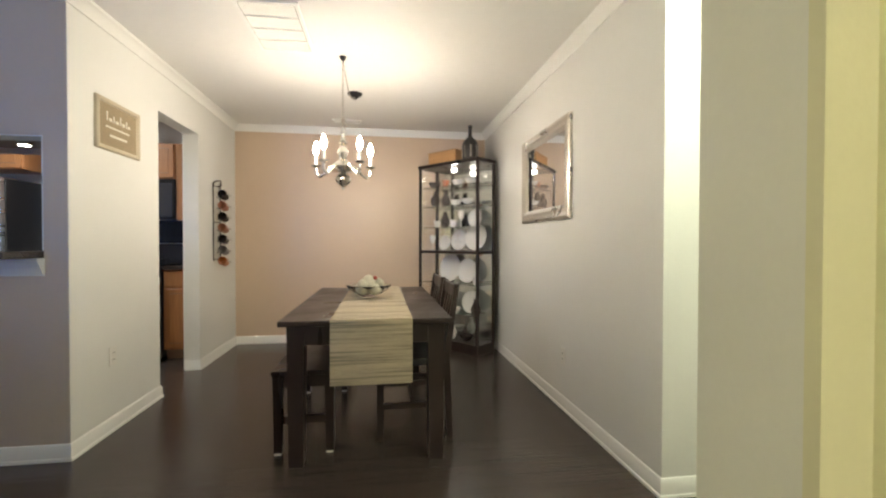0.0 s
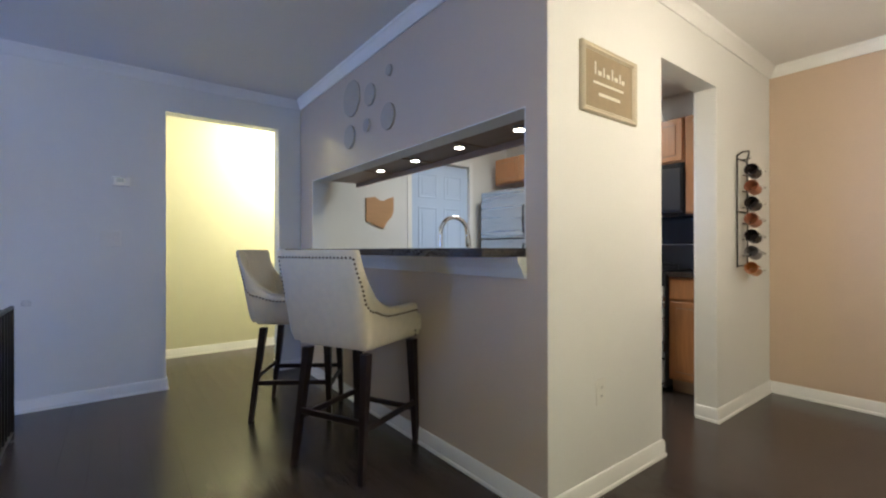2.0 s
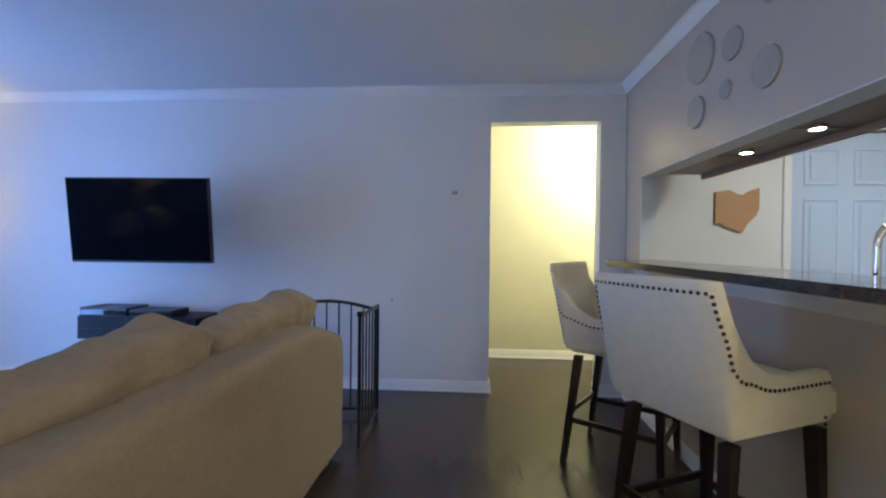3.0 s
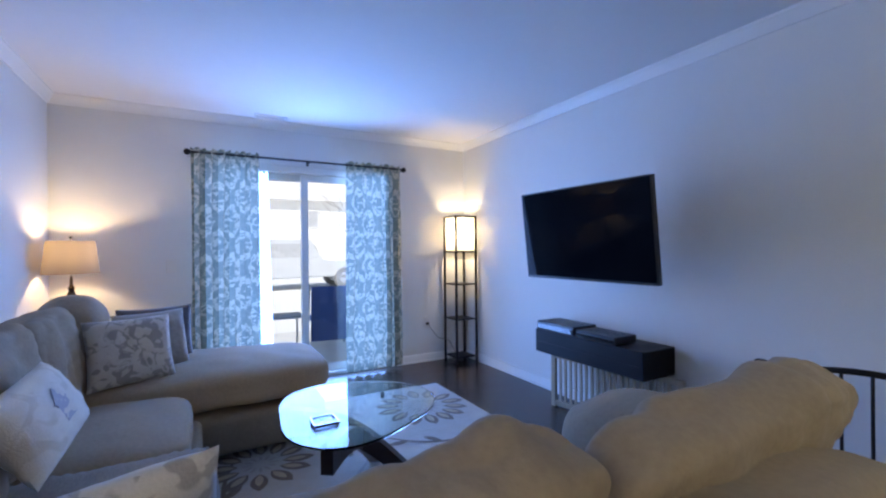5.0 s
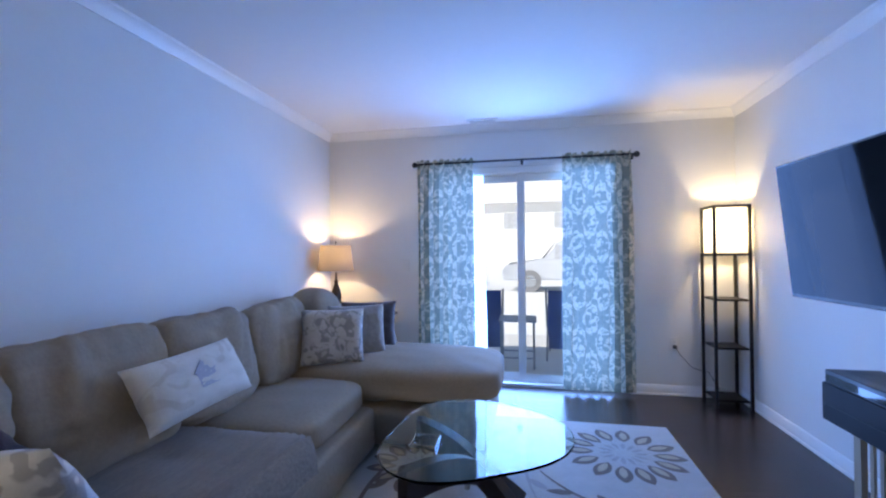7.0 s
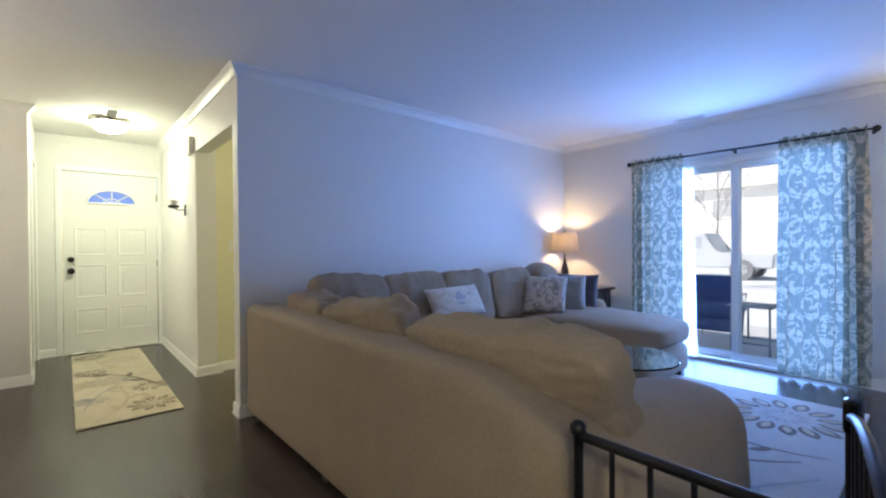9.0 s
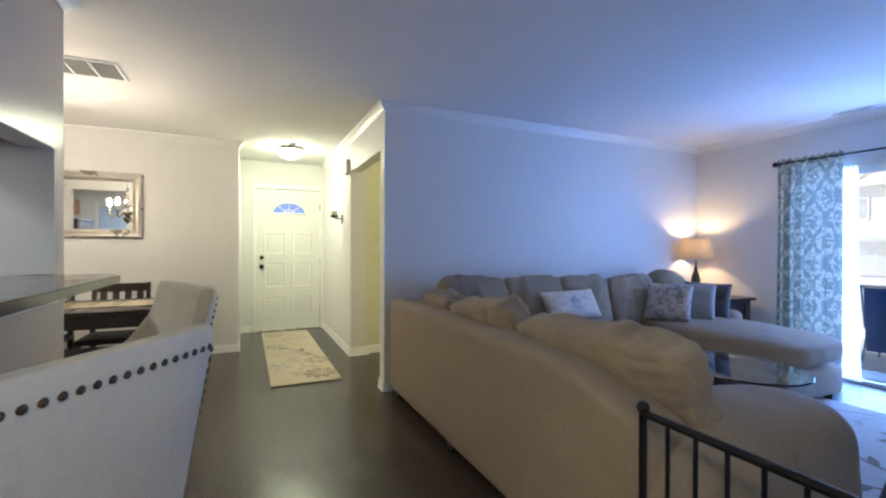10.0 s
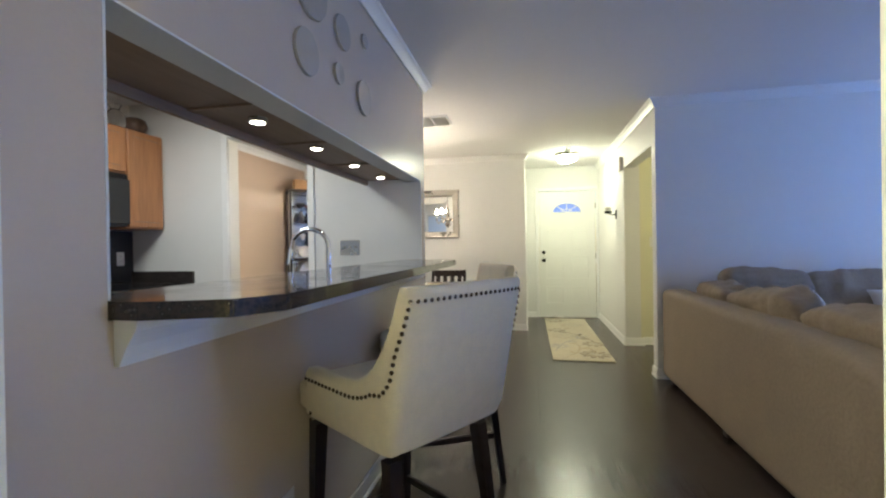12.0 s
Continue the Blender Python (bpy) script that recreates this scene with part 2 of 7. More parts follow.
wall("wall_south", WALL, (XW - T, YS - 0.15, 0, -3.60, YS, H), (-3.60, YS - 0.15, 2.04, -1.88, YS, H), (-1.88, YS - 0.15, 0, XE + T, YS, H), label="pale painted wall round the sliding door")
wall("wall_west", WALL, (XW - T, YS, 0, XW, 1.45, H), (XW - T, 1.45, HB, XW, 2.305, H), (XW - T, 2.305, 0, XW, YK, H), label="pale painted wall with a doorway")
wall("wall_east", WALL, (XE, YS, 0, XE + T, YH, H), label="pale painted wall behind the sofa")
wall("wall_hall_south", WALL, (XE + T, YH - T, 2.06, 0.43, YH, H), (0.43, YH - T - 0.05, 0, XF, YH, H), label="pale painted hall wall with an opening")
wall("wall_entry", WALL, (XF, YH - T, 0, XF + T, YH + 0.02, H), (XF, YH + 0.02, 2.06, XF + T, 1.555, H), (XF, 1.555, 0, XF + T, YH2 + T, H), label="pale painted wall round the front door")
wall("wall_hall_north", WALL, (XM, YH2, 0, 1.48, YH2 + T, H), (1.48, YH2, 2.05, 2.24, YH2 + T, H), (2.24, YH2, 0, XF, YH2 + T, H), (1.48, YH2 + 0.08, 0, 2.24, YH2 + T, 2.05), label="pale painted hall wall with a closet")
wall("wall_dining_east", WALL, (XM, YH2 + T, 0, XM + T, YN + T, H), label="pale painted wall behind the mirror")
wall("wall_dining_north", TAN, (XK, YN, 0, XM, YN + T, H), label="tan painted accent wall")
wall("wall_kitchen_north", WALL, (-4.42 - T, YN, 0, XK, YN + T, H), label="pale painted kitchen wall")
wall("wall_dining_west", WALL, (XK - T, YK + T, 0, XK, 3.42, H), (XK - T, 3.42, HK, XK, 4.12, H), (XK - T, 4.12, 0, XK, YN, H), label="pale painted wall with a kitchen doorway")
XP0, XP1, ZP0, ZP1 = -4.22, -1.77, 1.05, 1.68
wall("wall_kitchen", GREIGE, (XW, YK + 0.003, 0, XP0, YK + T, H), (XP0, YK + 0.003, 0, XP1, YK + T, ZP0), (XP0, YK + 0.003, ZP1, XP1, YK + T, H), (XP1, YK + 0.003, 0, XK - 0.004, YK + T, H), label="greige painted half wall with a pass-through")
tagged(part("pass_through_lining", B((XP0, YK + 0.002, ZP1 - 0.006, XP1, YK + T + 0.001, ZP1), (XP1 - 0.006, YK + 0.002, ZP0 + 0.04, XP1, YK + T + 0.001, ZP1 - 0.006), (XP0, YK + 0.002, ZP0 + 0.04, XP0 + 0.006, YK + T + 0.001, ZP1 - 0.006)), WALL), "pale painted lining of the pass-through", "trim", kind="structure")
wall("wall_pier_end", WALL, (XK - 0.003, YK + 0.004, 0, XK, YK + T, H), label="pale painted wall end")
wall("wall_kitchen_west", WALL, (-4.42 - T, YK + T, 0, -4.42, 3.65, H), (-4.42 - T, 3.65, 2.05, -4.42, 4.47, H), (-4.42 - T, 4.47, 0, -4.42, YN, H), (-4.42 - T - 0.04, 3.65, 0, -4.42 - 0.09, 4.47, 2.05), label="pale painted kitchen wall with a door")
wall("wall_back_hall", YELLOW, (-5.75, 0.9, 0, -5.63, 3.6, H), (-5.63, 0.9, 0, XW - T, 1.02, H), (-5.63, 3.5, 0, -4.60, 3.6, H), label="yellow painted back hall wall")
wall("wall_back_hall_side", YELLOW, (XW - T - 0.02, 1.02, 0, XW - T, 1.45, H), (XW - T - 0.02, 2.305, 0, XW - T, 3.5, H), label="yellow painted wall")
wall("wall_corridor", YELLOW, (0.50, -2.6, 0, 0.62, YH - T - 0.05, H), (XE + T, -2.6, 0, 0.50, -2.5, H), (XE + T, -2.5, 0, XE + T + 0.02, YH - T, H), label="yellow painted corridor wall")
wall("wall_corridor_end", YELLOW, (0.43, YH - T - 0.07, 0, 0.50, YH - T - 0.05, H), label="yellow painted wall")

for nm, bx in (("ceiling", (-5.8, YS - 0.15, H, XF + T, YN + T, H + 0.1)),):
    tagged(part(nm, B(bx), CEIL), "white textured painted ceiling", "ceiling", kind="structure")
tagged(part("subfloor", B((-5.8, YS - 0.15, -0.12, XF + T, YN + T, -0.012)), FLOOR), "dark floor base", "floor", kind="structure")

CROWN = [(0, -0.072), (0.010, -0.072), (0.014, -0.060), (0.028, -0.040), (0.042, -0.020), (0.052, -0.014), (0.056, -0.001), (0, -0.001)]
BASE = [(0, 0), (0.018, 0), (0.018, 0.014), (0.012, 0.018), (0.012, 0.072), (0.006, 0.086), (0, 0.088)]


def mould(name, prof, z, *runs, label):
    bm = bmesh.new()
    for r in runs:
        sweep(bm, prof, [(x, y, z) for x, y in r])
    return tagged(part(name, bm, TRIM, smooth=25), label, "trim", kind="structure")


mould("crown_moulding", CROWN, H,
      [(XM + 0.12, YH2), (XM, YH2), (XM, YN), (XK, YN), (XK, YK), (XW, YK), (XW, YS), (XE, YS), (XE, YH), (XF, YH)][::1], label="white crown moulding")
mould("baseboard", BASE, 0.0,
      [(1.48 - 0.06, YH2), (XM, YH2), (XM, YN), (XK, YN), (XK, 4.12), (XK - T, 4.12)], [(XK - T, 3.42), (XK, 3.42), (XK, YK), (XW, YK), (XW, 2.305), (XW - T, 2.305)],
      [(XW - T, 1.45), (XW, 1.45), (XW, YS), (-3.66, YS)], [(-1.82, YS), (XE, YS), (XE, YH), (XE + T, YH), (XE + T, YH - T)],
      [(0.50, -2.5), (0.50, YH - T - 0.07), (0.43, YH - T - 0.07), (0.43, YH), (XF, YH)], [(XF, 1.615), (XF, YH2), (2.30, YH2)],
      [(-5.63, 3.5), (-5.63, 1.02), (XW - T - 0.02, 1.02)], label="white baseboard")


def wp(name, bm, material, parent, label="", smooth=False):
    """A part whose mesh is given in world metres, under a top-level thing."""
    return part(name, bm, material, parent, label, smooth, m=parent.matrix_basis.inverted())


def sub(name, bm, material, top, parent, label="", smooth=False):
    """A sub-part in world metres, under a part of a top-level thing."""
    return part(name, bm, material, parent, label, smooth, m=top.matrix_basis.inverted())


def leaf(bm, at, length, width, ang, tilt=0.0, bend=0.0, z=0.0):
    """A pointed oval plate."""
    n = 6
    m = Matrix.Translation(at) @ Matrix.Rotation(ang, 4, "Z") @ Matrix.Rotation(-tilt, 4, "Y")
    l, r = [], []
    for i in range(n + 1):
        t = i / n
        w = width / 2 * math.sin(math.pi * t) ** 0.7 if 0 < i < n else 0.001
        p = -bend * t * t
        l.append(bm.verts.new(m @ Vector((t * length, w, p)))), r.append(bm.verts.new(m @ Vector((t * length, -w, p))))
    for i in range(n):
        bm.faces.new((l[i], r[i], r[i + 1], l[i + 1]))
    return bm


# ---- doors and openings ----
def panel_door(name, m, w, h, layout, label, knob=None, fan=False, kind_mat=None):
    """A panelled door in its local x (width), z; its face looks to -y. layout: rows of (z0, z1)."""
    km = kind_mat or DOORW
    d = thing(name, m, label, "door", kind="structure")
    bm = B((0, 0, 0.008, w, 0.035, h), bev=0.002)
    leafp = part("leaf", bm, km, d)
    pw = (w - 0.30) / 2
    for z0, z1 in layout:
        for k in (0, 1):
            x0 = 0.10 + k * (pw + 0.10)
            b2 = bmesh.new()
            pr = [(0, 0), (0.0, 0.006), (0.010, 0.009), (0.020, 0.003), (0.020, 0)]
            pts = [(x0, z0), (x0 + pw, z0), (x0 + pw, z1), (x0, z1)]
            rings = []
            for i, (x, z) in enumerate(pts):
                sx, sz = (1 if i in (0, 3) else -1), (1 if i in (0, 1) else -1)
                rings.append([b2.verts.new((x + sx * o, -u, z + sz * o)) for o, u in pr])
            for i in range(4):
                s, t = rings[i], rings[(i + 1) % 4]
                for j in range(len(pr) - 1):
                    b2.faces.new((s[j], s[j + 1], t[j + 1], t[j]))
            box(b2, x0 + 0.045, -0.005, z0 + 0.045, x0 + pw - 0.045, -0.0005, z1 - 0.045, bev=0.004)
            part("panel", b2, km, leafp)
    return d, leafp


def casing(name, m, w, h, cw=0.06, th=0.016):
    bm = bmesh.new()
    box(bm, -cw, -th, 0, -0.004, 0, h + cw, bev=0.004)
    box(bm, w + 0.004, -th, 0, w + cw, 0, h + cw, bev=0.004)
    box(bm, -0.004, -th, h + 0.004, w + 0.004, 0, h + cw, bev=0.004)
    return tagged(part(name, bm, TRIM, m=m), "white painted door casing", "trim", kind="structure")


# front door: its face looks to -x
FD = Matrix.Translation((XF + 0.02, 1.55, 0)) @ Matrix.Rotation(radians(-90), 4, "Z")
fd, fl = panel_door("door_1", FD, 0.88, 2.045, ((0.22, 0.50), (0.62, 1.00), (1.10, 1.42)), "white painted closed front door with a fan window")
for zk, r in ((0.93, 0.028), (1.06, 0.024)):
    bm = bmesh.new()
    lathe(bm, [(r + 0.006, 0), (r + 0.006, 0.006), (0.012, 0.012), (0.012, 0.03), (r, 0.04), (r, 0.055), (0.004, 0.062)], 16)
    part("door_knob" if zk < 1 else "deadbolt", bm, BLACKM, fl, "dark round metal knob", smooth=True, m=Matrix.Translation((0.07, 0, zk)) @ Matrix.Rotation(radians(90), 4, "X"))
bm = bmesh.new()
FANW = mat("fan_window_glass", (0.05, 0.08, 0.16), 0.1, vary=0.1, emit=(0.28, 0.42, 1.0), power=0.75)
c = [Vector((0.44 + 0.23 * math.cos(a), -0.004, 1.70 + 0.16 * math.sin(a))) for a in [i * math.pi / 16 for i in range(17)]]
vs = [bm.verts.new(p) for p in c]
bm.faces.new(vs)
fan = part("fan_window", bm, FANW, fl, "half-round glazed window with daylight behind")
bm = bmesh.new()
tube(bm, [p + Vector((0, -0.004, 0)) for p in c], 0.012, 8)
rod(bm, c[0], c[-1], 0.012)
for a in (45, 90, 135):
    rod(bm, (0.44, -0.006, 1.70), (0.44 + 0.23 * math.cos(radians(a)), -0.006, 1.70 + 0.16 * math.sin(radians(a))), 0.006, n=6)
tube(bm, [Vector((0.44 + 0.08 * math.cos(a), -0.006, 1.70 + 0.06 * math.sin(a))) for a in [i * math.pi / 8 for i in range(9)]], 0.006, 6)
part("fan_frame", bm, TRIM, fl)
for z in (0.25, 1.0, 1.8):
    bm = bmesh.new()
    rod(bm, (0.88, -0.006, z - 0.045), (0.88, -0.006, z + 0.045), 0.007)
    part("hinge", bm, NICKEL, fl)
casing("door_casing", Matrix.Translation((XF, 1.55, 0)) @ Matrix.Rotation(radians(-90), 4, "Z"), 0.88, 2.05)
tagged(part("threshold", B((XF - 0.05, 0.66, 0.0, XF + 0.05, 1.55, 0.012), bev=0.004), NICKEL), "metal door threshold", "trim", kind="structure")

# closet door in the hall
cd, cl = panel_door("door_2", Matrix.Translation((1.49, YH2 + 0.03, 0)), 0.74, 2.03, ((0.15, 0.85), (0.97, 1.55), (1.65, 1.92)), "white painted closed closet door")
casing("closet_casing", Matrix.Translation((1.49, YH2, 0)), 0.74, 2.045)
bm = bmesh.new()
lathe(bm, [(0.012, 0), (0.012, 0.02), (0.02, 0.03), (0.02, 0.042), (0.003, 0.046)], 12)
part("closet_knob", bm, NICKEL, cl, smooth=True, m=Matrix.Translation((0.08, 0, 0.95)) @ Matrix.Rotation(radians(90), 4, "X"))

# kitchen door in the west wall: its face looks to +x
# Even pale blue base colour, used on this door only.
BLUED = mat("pale_blue_door_face", (0.50, 0.62, 0.80), 0.4, bump=0.05, scale=40, vary=0.02)
kd, kl = panel_door("door_3", Matrix.Translation((-4.44, 3.66, 0)) @ Matrix.Rotation(radians(90), 4, "Z"), 0.80, 2.03, ((0.20, 0.85), (0.97, 1.55), (1.65, 1.92)), "pale blue closed kitchen door", kind_mat=BLUED)
casing("kitchen_door_casing", Matrix.Translation((-4.42, 3.66, 0)) @ Matrix.Rotation(radians(90), 4, "Z"), 0.80, 2.045)
casing("kitchen_opening_casing", Matrix.Translation((XK - T, 4.12, 0)) @ Matrix.Rotation(radians(-90), 4, "Z"), 0.70, HK)

# sliding glass door
sd = thing("sliding_door", pose(-2.76, YS - 0.08, 0), "white framed sliding glass door, closed", "door", kind="structure")
DX0, DX1 = -3.60, -1.88
fr = wp("door_frame", B((DX0, YS - 0.15, 0.0, DX0 + 0.05, YS - 0.01, 2.04), (DX1 - 0.05, YS - 0.15, 0.0, DX1, YS - 0.01, 2.04), (DX0 + 0.05, YS - 0.15, 1.98, DX1 - 0.05, YS - 0.01, 2.04), (DX0 + 0.05, YS - 0.15, 0.0, DX1 - 0.05, YS - 0.01, 0.035), bev=0.003), TRIM, sd)
for k, (x0, x1, y) in enumerate(((DX0 + 0.052, -2.70, YS - 0.065), (-2.77, DX1 - 0.052, YS - 0.115))):
    z0, z1, s = 0.037, 1.975, 0.065
    pn = wp("sash", B((x0, y - 0.018, z0, x0 + s, y + 0.018, z1), (x1 - s, y - 0.018, z0, x1, y + 0.018, z1), (x0 + s, y - 0.018, z1 - s, x1 - s, y + 0.018, z1), (x0 + s, y - 0.018, z0, x1 - s, y + 0.018, z0 + 0.075), bev=0.003), TRIM, sd)
    g = sub("pane", B((x0 + s, y - 0.003, z0 + 0.075, x1 - s, y + 0.003, z1 - s)), GLASS, sd, pn, "clear door glass")
    g.visible_shadow = False


# ---- curtains ----
def curtain_mat():
    m = bpy.data.materials.new("damask_curtain")
    m.use_nodes = True
    nt = m.node_tree
    N, L = nt.nodes, nt.links
    out = N["Material Output"]
    N.remove(N["Principled BSDF"])
    co, sp = N.new("ShaderNodeTexCoord"), N.new("ShaderNodeSeparateXYZ")
    L.new(co.outputs["UV"], sp.inputs[0])

    def M(op, a, b=None, c=None):
        n = N.new("ShaderNodeMath")
        n.operation = op
        for i, v in enumerate((a, b, c)):
            if v is None:
                continue
            if isinstance(v, (int, float)):
                n.inputs[i].default_value = v
            else:
                L.new(v, n.inputs[i])
        return n.outputs[0]
    u, v = sp.outputs[0], sp.outputs[1]
    cu, cv = M("COSINE", M("MULTIPLY", u, math.tau / 0.30)), M("COSINE", M("MULTIPLY", v, math.tau / 0.42))
    nd = N.new("ShaderNodeTexNoise")
    nd.inputs["Scale"].default_value, nd.inputs["Detail"].default_value = 34, 3
    L.new(co.outputs["UV"], nd.inputs[0])
    s = M("ADD", M("ADD", cu, cv), M("MULTIPLY_ADD", nd.outputs[0], 1.5, -0.75))
    band = M("LESS_THAN", M("ABSOLUTE", s), 0.42)
    inner = M("GREATER_THAN", M("ABSOLUTE", s), 1.15)
    nz = N.new("ShaderNodeTexNoise")
    nz.inputs["Scale"].default_value = 26
    L.new(co.outputs["UV"], nz.inputs[0])
    ring = M("LESS_THAN", M("ABSOLUTE", M("SUBTRACT", M("ABSOLUTE", s), 0.85)), 0.10)
    f = M("MAXIMUM", M("MAXIMUM", band, M("MULTIPLY", inner, M("GREATER_THAN", nz.outputs[0], 0.46))), M("MULTIPLY", ring, M("GREATER_THAN", nz.outputs[0], 0.5)))
    f2 = M("MULTIPLY", f, M("MULTIPLY_ADD", nz.outputs[0], 0.6, 0.6))
    mx = N.new("ShaderNodeMix")
    mx.data_type = "RGBA"
    mx.inputs[6].default_value, mx.inputs[7].default_value = (0.54, 0.49, 0.37, 1), (0.235, 0.26, 0.21, 1)
    L.new(f2, mx.inputs[0])
    d, t, sh = N.new("ShaderNodeBsdfDiffuse"), N.new("ShaderNodeBsdfTranslucent"), N.new("ShaderNodeMixShader")
    sh.inputs[0].default_value = 0.19
    for n in (d, t):
        L.new(mx.outputs[2], n.inputs[0])
    L.new(d.outputs[0], sh.inputs[1]), L.new(t.outputs[0], sh.inputs[2]), L.new(sh.outputs[0], out.inputs[0])
    return m


CURT = curtain_mat()


def sheer_mat():
    m = bpy.data.materials.new("white_sheer")
    m.use_nodes = True
    N, L = m.node_tree.nodes, m.node_tree.links
    N.remove(N["Principled BSDF"])
    d, t, a, b = N.new("ShaderNodeBsdfTranslucent"), N.new("ShaderNodeBsdfTransparent"), N.new("ShaderNodeMixShader"), N.new("ShaderNodeTexNoise")
    d.inputs[0].default_value = (0.85, 0.87, 0.9, 1)
    a.inputs[0].default_value = 0.5
    L.new(t.outputs[0], a.inputs[1]), L.new(d.outputs[0], a.inputs[2]), L.new(a.outputs[0], N["Material Output"].inputs[0])
    return m


def drape(name, x0, x1, y, z0, z1, folds, depth, material, label, flare=0.0, seed=1, head=0.03):
    c = thing(name, pose((x0 + x1) / 2, y, z0), label, "curtain", group="curtains at the sliding door")
    bm = bmesh.new()
    uv = bm.loops.layers.uv.new("UVMap")
    nu, nv = folds * 12, 26
    g = []
    for j in range(nv + 1):
        v = j / nv
        row = []
        for i in range(nu + 1):
            u = i / nu
            ph = u * folds * math.tau + noise.noise((u * 3, v * 1.2, seed)) * 2.2
            a = depth * (0.55 + 0.45 * (1 - v)) * (1 + 0.5 * noise.noise((u * 5, seed, 0)))
            w = (x1 - x0) * (1 + flare * (1 - v))
            x = x0 + (x1 - x0) / 2 + (u - 0.5) * w + 0.01 * math.sin(ph * 2)
            z = z0 + (z1 - z0) * v + (0.012 * math.sin(ph * 1.5) if j == nv else 0) + (0.008 * math.sin(ph) if j == 0 else 0)
            row.append(bm.verts.new((x, y + a * math.sin(ph), z)))
        g.append(row)
    for j in range(nv):
        for i in range(nu):
            f = bm.faces.new((g[j][i], g[j][i + 1], g[j + 1][i + 1], g[j + 1][i]))
            for lp, (a, b) in zip(f.loops, ((i, j), (i + 1, j), (i + 1, j + 1), (i, j + 1))):
                lp[uv].uv = (a / nu * (x1 - x0) * 1.5 + seed * 0.11, b / nv * (z1 - z0))
    wp("cloth", bm, material, c, smooth=80)
    return c


drape("curtain", -2.31, -1.785, YS + 0.09, 0.03, 2.11, 6, 0.022, CURT, "cream and blue damask curtain hanging from a black rod", 0.02, 1)
drape("curtain", -3.68, -3.10, YS + 0.09, 0.03, 2.11, 6, 0.022, CURT, "cream and blue damask curtain hanging from a black rod", 0.03, 2)
drape("sheer_curtain", -2.39, -2.22, YS + 0.035, 0.03, 1.96, 3, 0.010, sheer_mat(), "thin white sheer at the sliding door", 0.5, 3)
cr = thing("curtain_rod", pose(-2.72, YS + 0.09, 2.075), "black metal curtain rod with ball ends", "curtain rod")
bm = bmesh.new()
rod(bm, (-3.70, YS + 0.09, 2.078), (-1.775, YS + 0.09, 2.078), 0.0095)
wp("rod", bm, BLACKM, cr, smooth=True)
for x in (-3.72, -1.755):
    bm = bmesh.new()
    bmesh.ops.create_uvsphere(bm, u_segments=12, v_segments=8, radius=0.027, matrix=Matrix.Translation((x, YS + 0.09, 2.075)))
    wp("finial", bm, BLACKM, cr, smooth=60)
for x in (-3.70, -2.75, -1.795):
    bm = bmesh.new()
    box(bm, x - 0.012, YS, 2.05, x + 0.012, YS + 0.006, 2.10, bev=0.002)
    rod(bm, (x, YS + 0.004, 2.065), (x, YS + 0.09, 2.065), 0.006)
    wp("bracket", bm, BLACKM, cr)


# ---- sectional sofa ----
sofa = thing("sectional_sofa", pose(-1.6, -1.0, 0), "taupe microfibre sectional sofa with a chaise and loose back cushions", "sofa")


def soft_box(x0, y0, z0, x1, y1, z1, r=0.05, seed=0, lump=0.006, soft=None):
    bm = bmesh.new()
    box(bm, x0, y0, z0, x1, y1, z1, bev=r, seg=4)
    bmesh.ops.subdivide_edges(bm, edges=[e for e in bm.edges if e.calc_length() > 0.25], cuts=7, use_grid_fill=True)
    for v in bm.verts:
        v.co += Vector((noise.noise(v.co * 4 + Vector((seed, 0, 0))), noise.noise(v.co * 4 + Vector((0, seed, 9))), noise.noise(v.co * 4 + Vector((5, 0, seed))))) * lump
    return bm


bm = soft_box(-3.45, 0.38, 0.04, XE - 0.03, 0.60, 0.79, 0.055, 1)
for v in bm.verts:
    if v.co.x < -2.95:
        v.co.z -= 0.13 * ((-2.95 - v.co.x) / 0.50) ** 2 * v.co.z / 0.79
wp("back_frame", bm, SOFA, sofa, "smooth taupe outer back", smooth=60)
wp("back_frame", soft_box(-1.08, -2.78, 0.04, XE - 0.03, 0.375, 0.75, 0.04, 2), SOFA, sofa, smooth=60)
wp("base", soft_box(-3.16, -0.32, 0.05, -1.13, 0.375, 0.30, 0.03, 3), SOFA, sofa, smooth=60)
wp("base", soft_box(-1.86, -1.86, 0.05, -1.13, -0.325, 0.30, 0.03, 4), SOFA, sofa, smooth=60)
wp("chaise_base", soft_box(-2.56, -2.70, 0.05, -1.13, -1.865, 0.29, 0.05, 5), SOFA, sofa, smooth=60)
# rolled west arm
bm = bmesh.new()
cushion(bm, 0.46, 1.08, 0.68, seed=11, soft=0.55, lump=0.015, m=Matrix.Translation((-3.36, 0.05, 0.35)))
wp("arm", bm, SOFA, sofa, "wide rounded padded arm", smooth=80)
wp("arm", soft_box(-1.70, -2.88, 0.05, -1.11, -2.71, 0.60, 0.07, 6, 0.01), SOFA, sofa, smooth=60)
SEATS = [(-2.77, -0.02, 0.76, 0.86), (-2.00, -0.02, 0.76, 0.86), (-1.36, -0.68, 0.92, 0.77), (-1.36, -1.47, 0.92, 0.80)]
for i, (x, y, sx, sy) in enumerate(SEATS):
    bm = bmesh.new()
    cushion(bm, sx, sy, 0.20, seed=20 + i, soft=0.33, lump=0.010, m=Matrix.Translation((x, y - (0.10 if i < 2 else 0), 0.385)))
    wp("seat_cushion", bm, SOFA, sofa, smooth=80)
bm = bmesh.new()
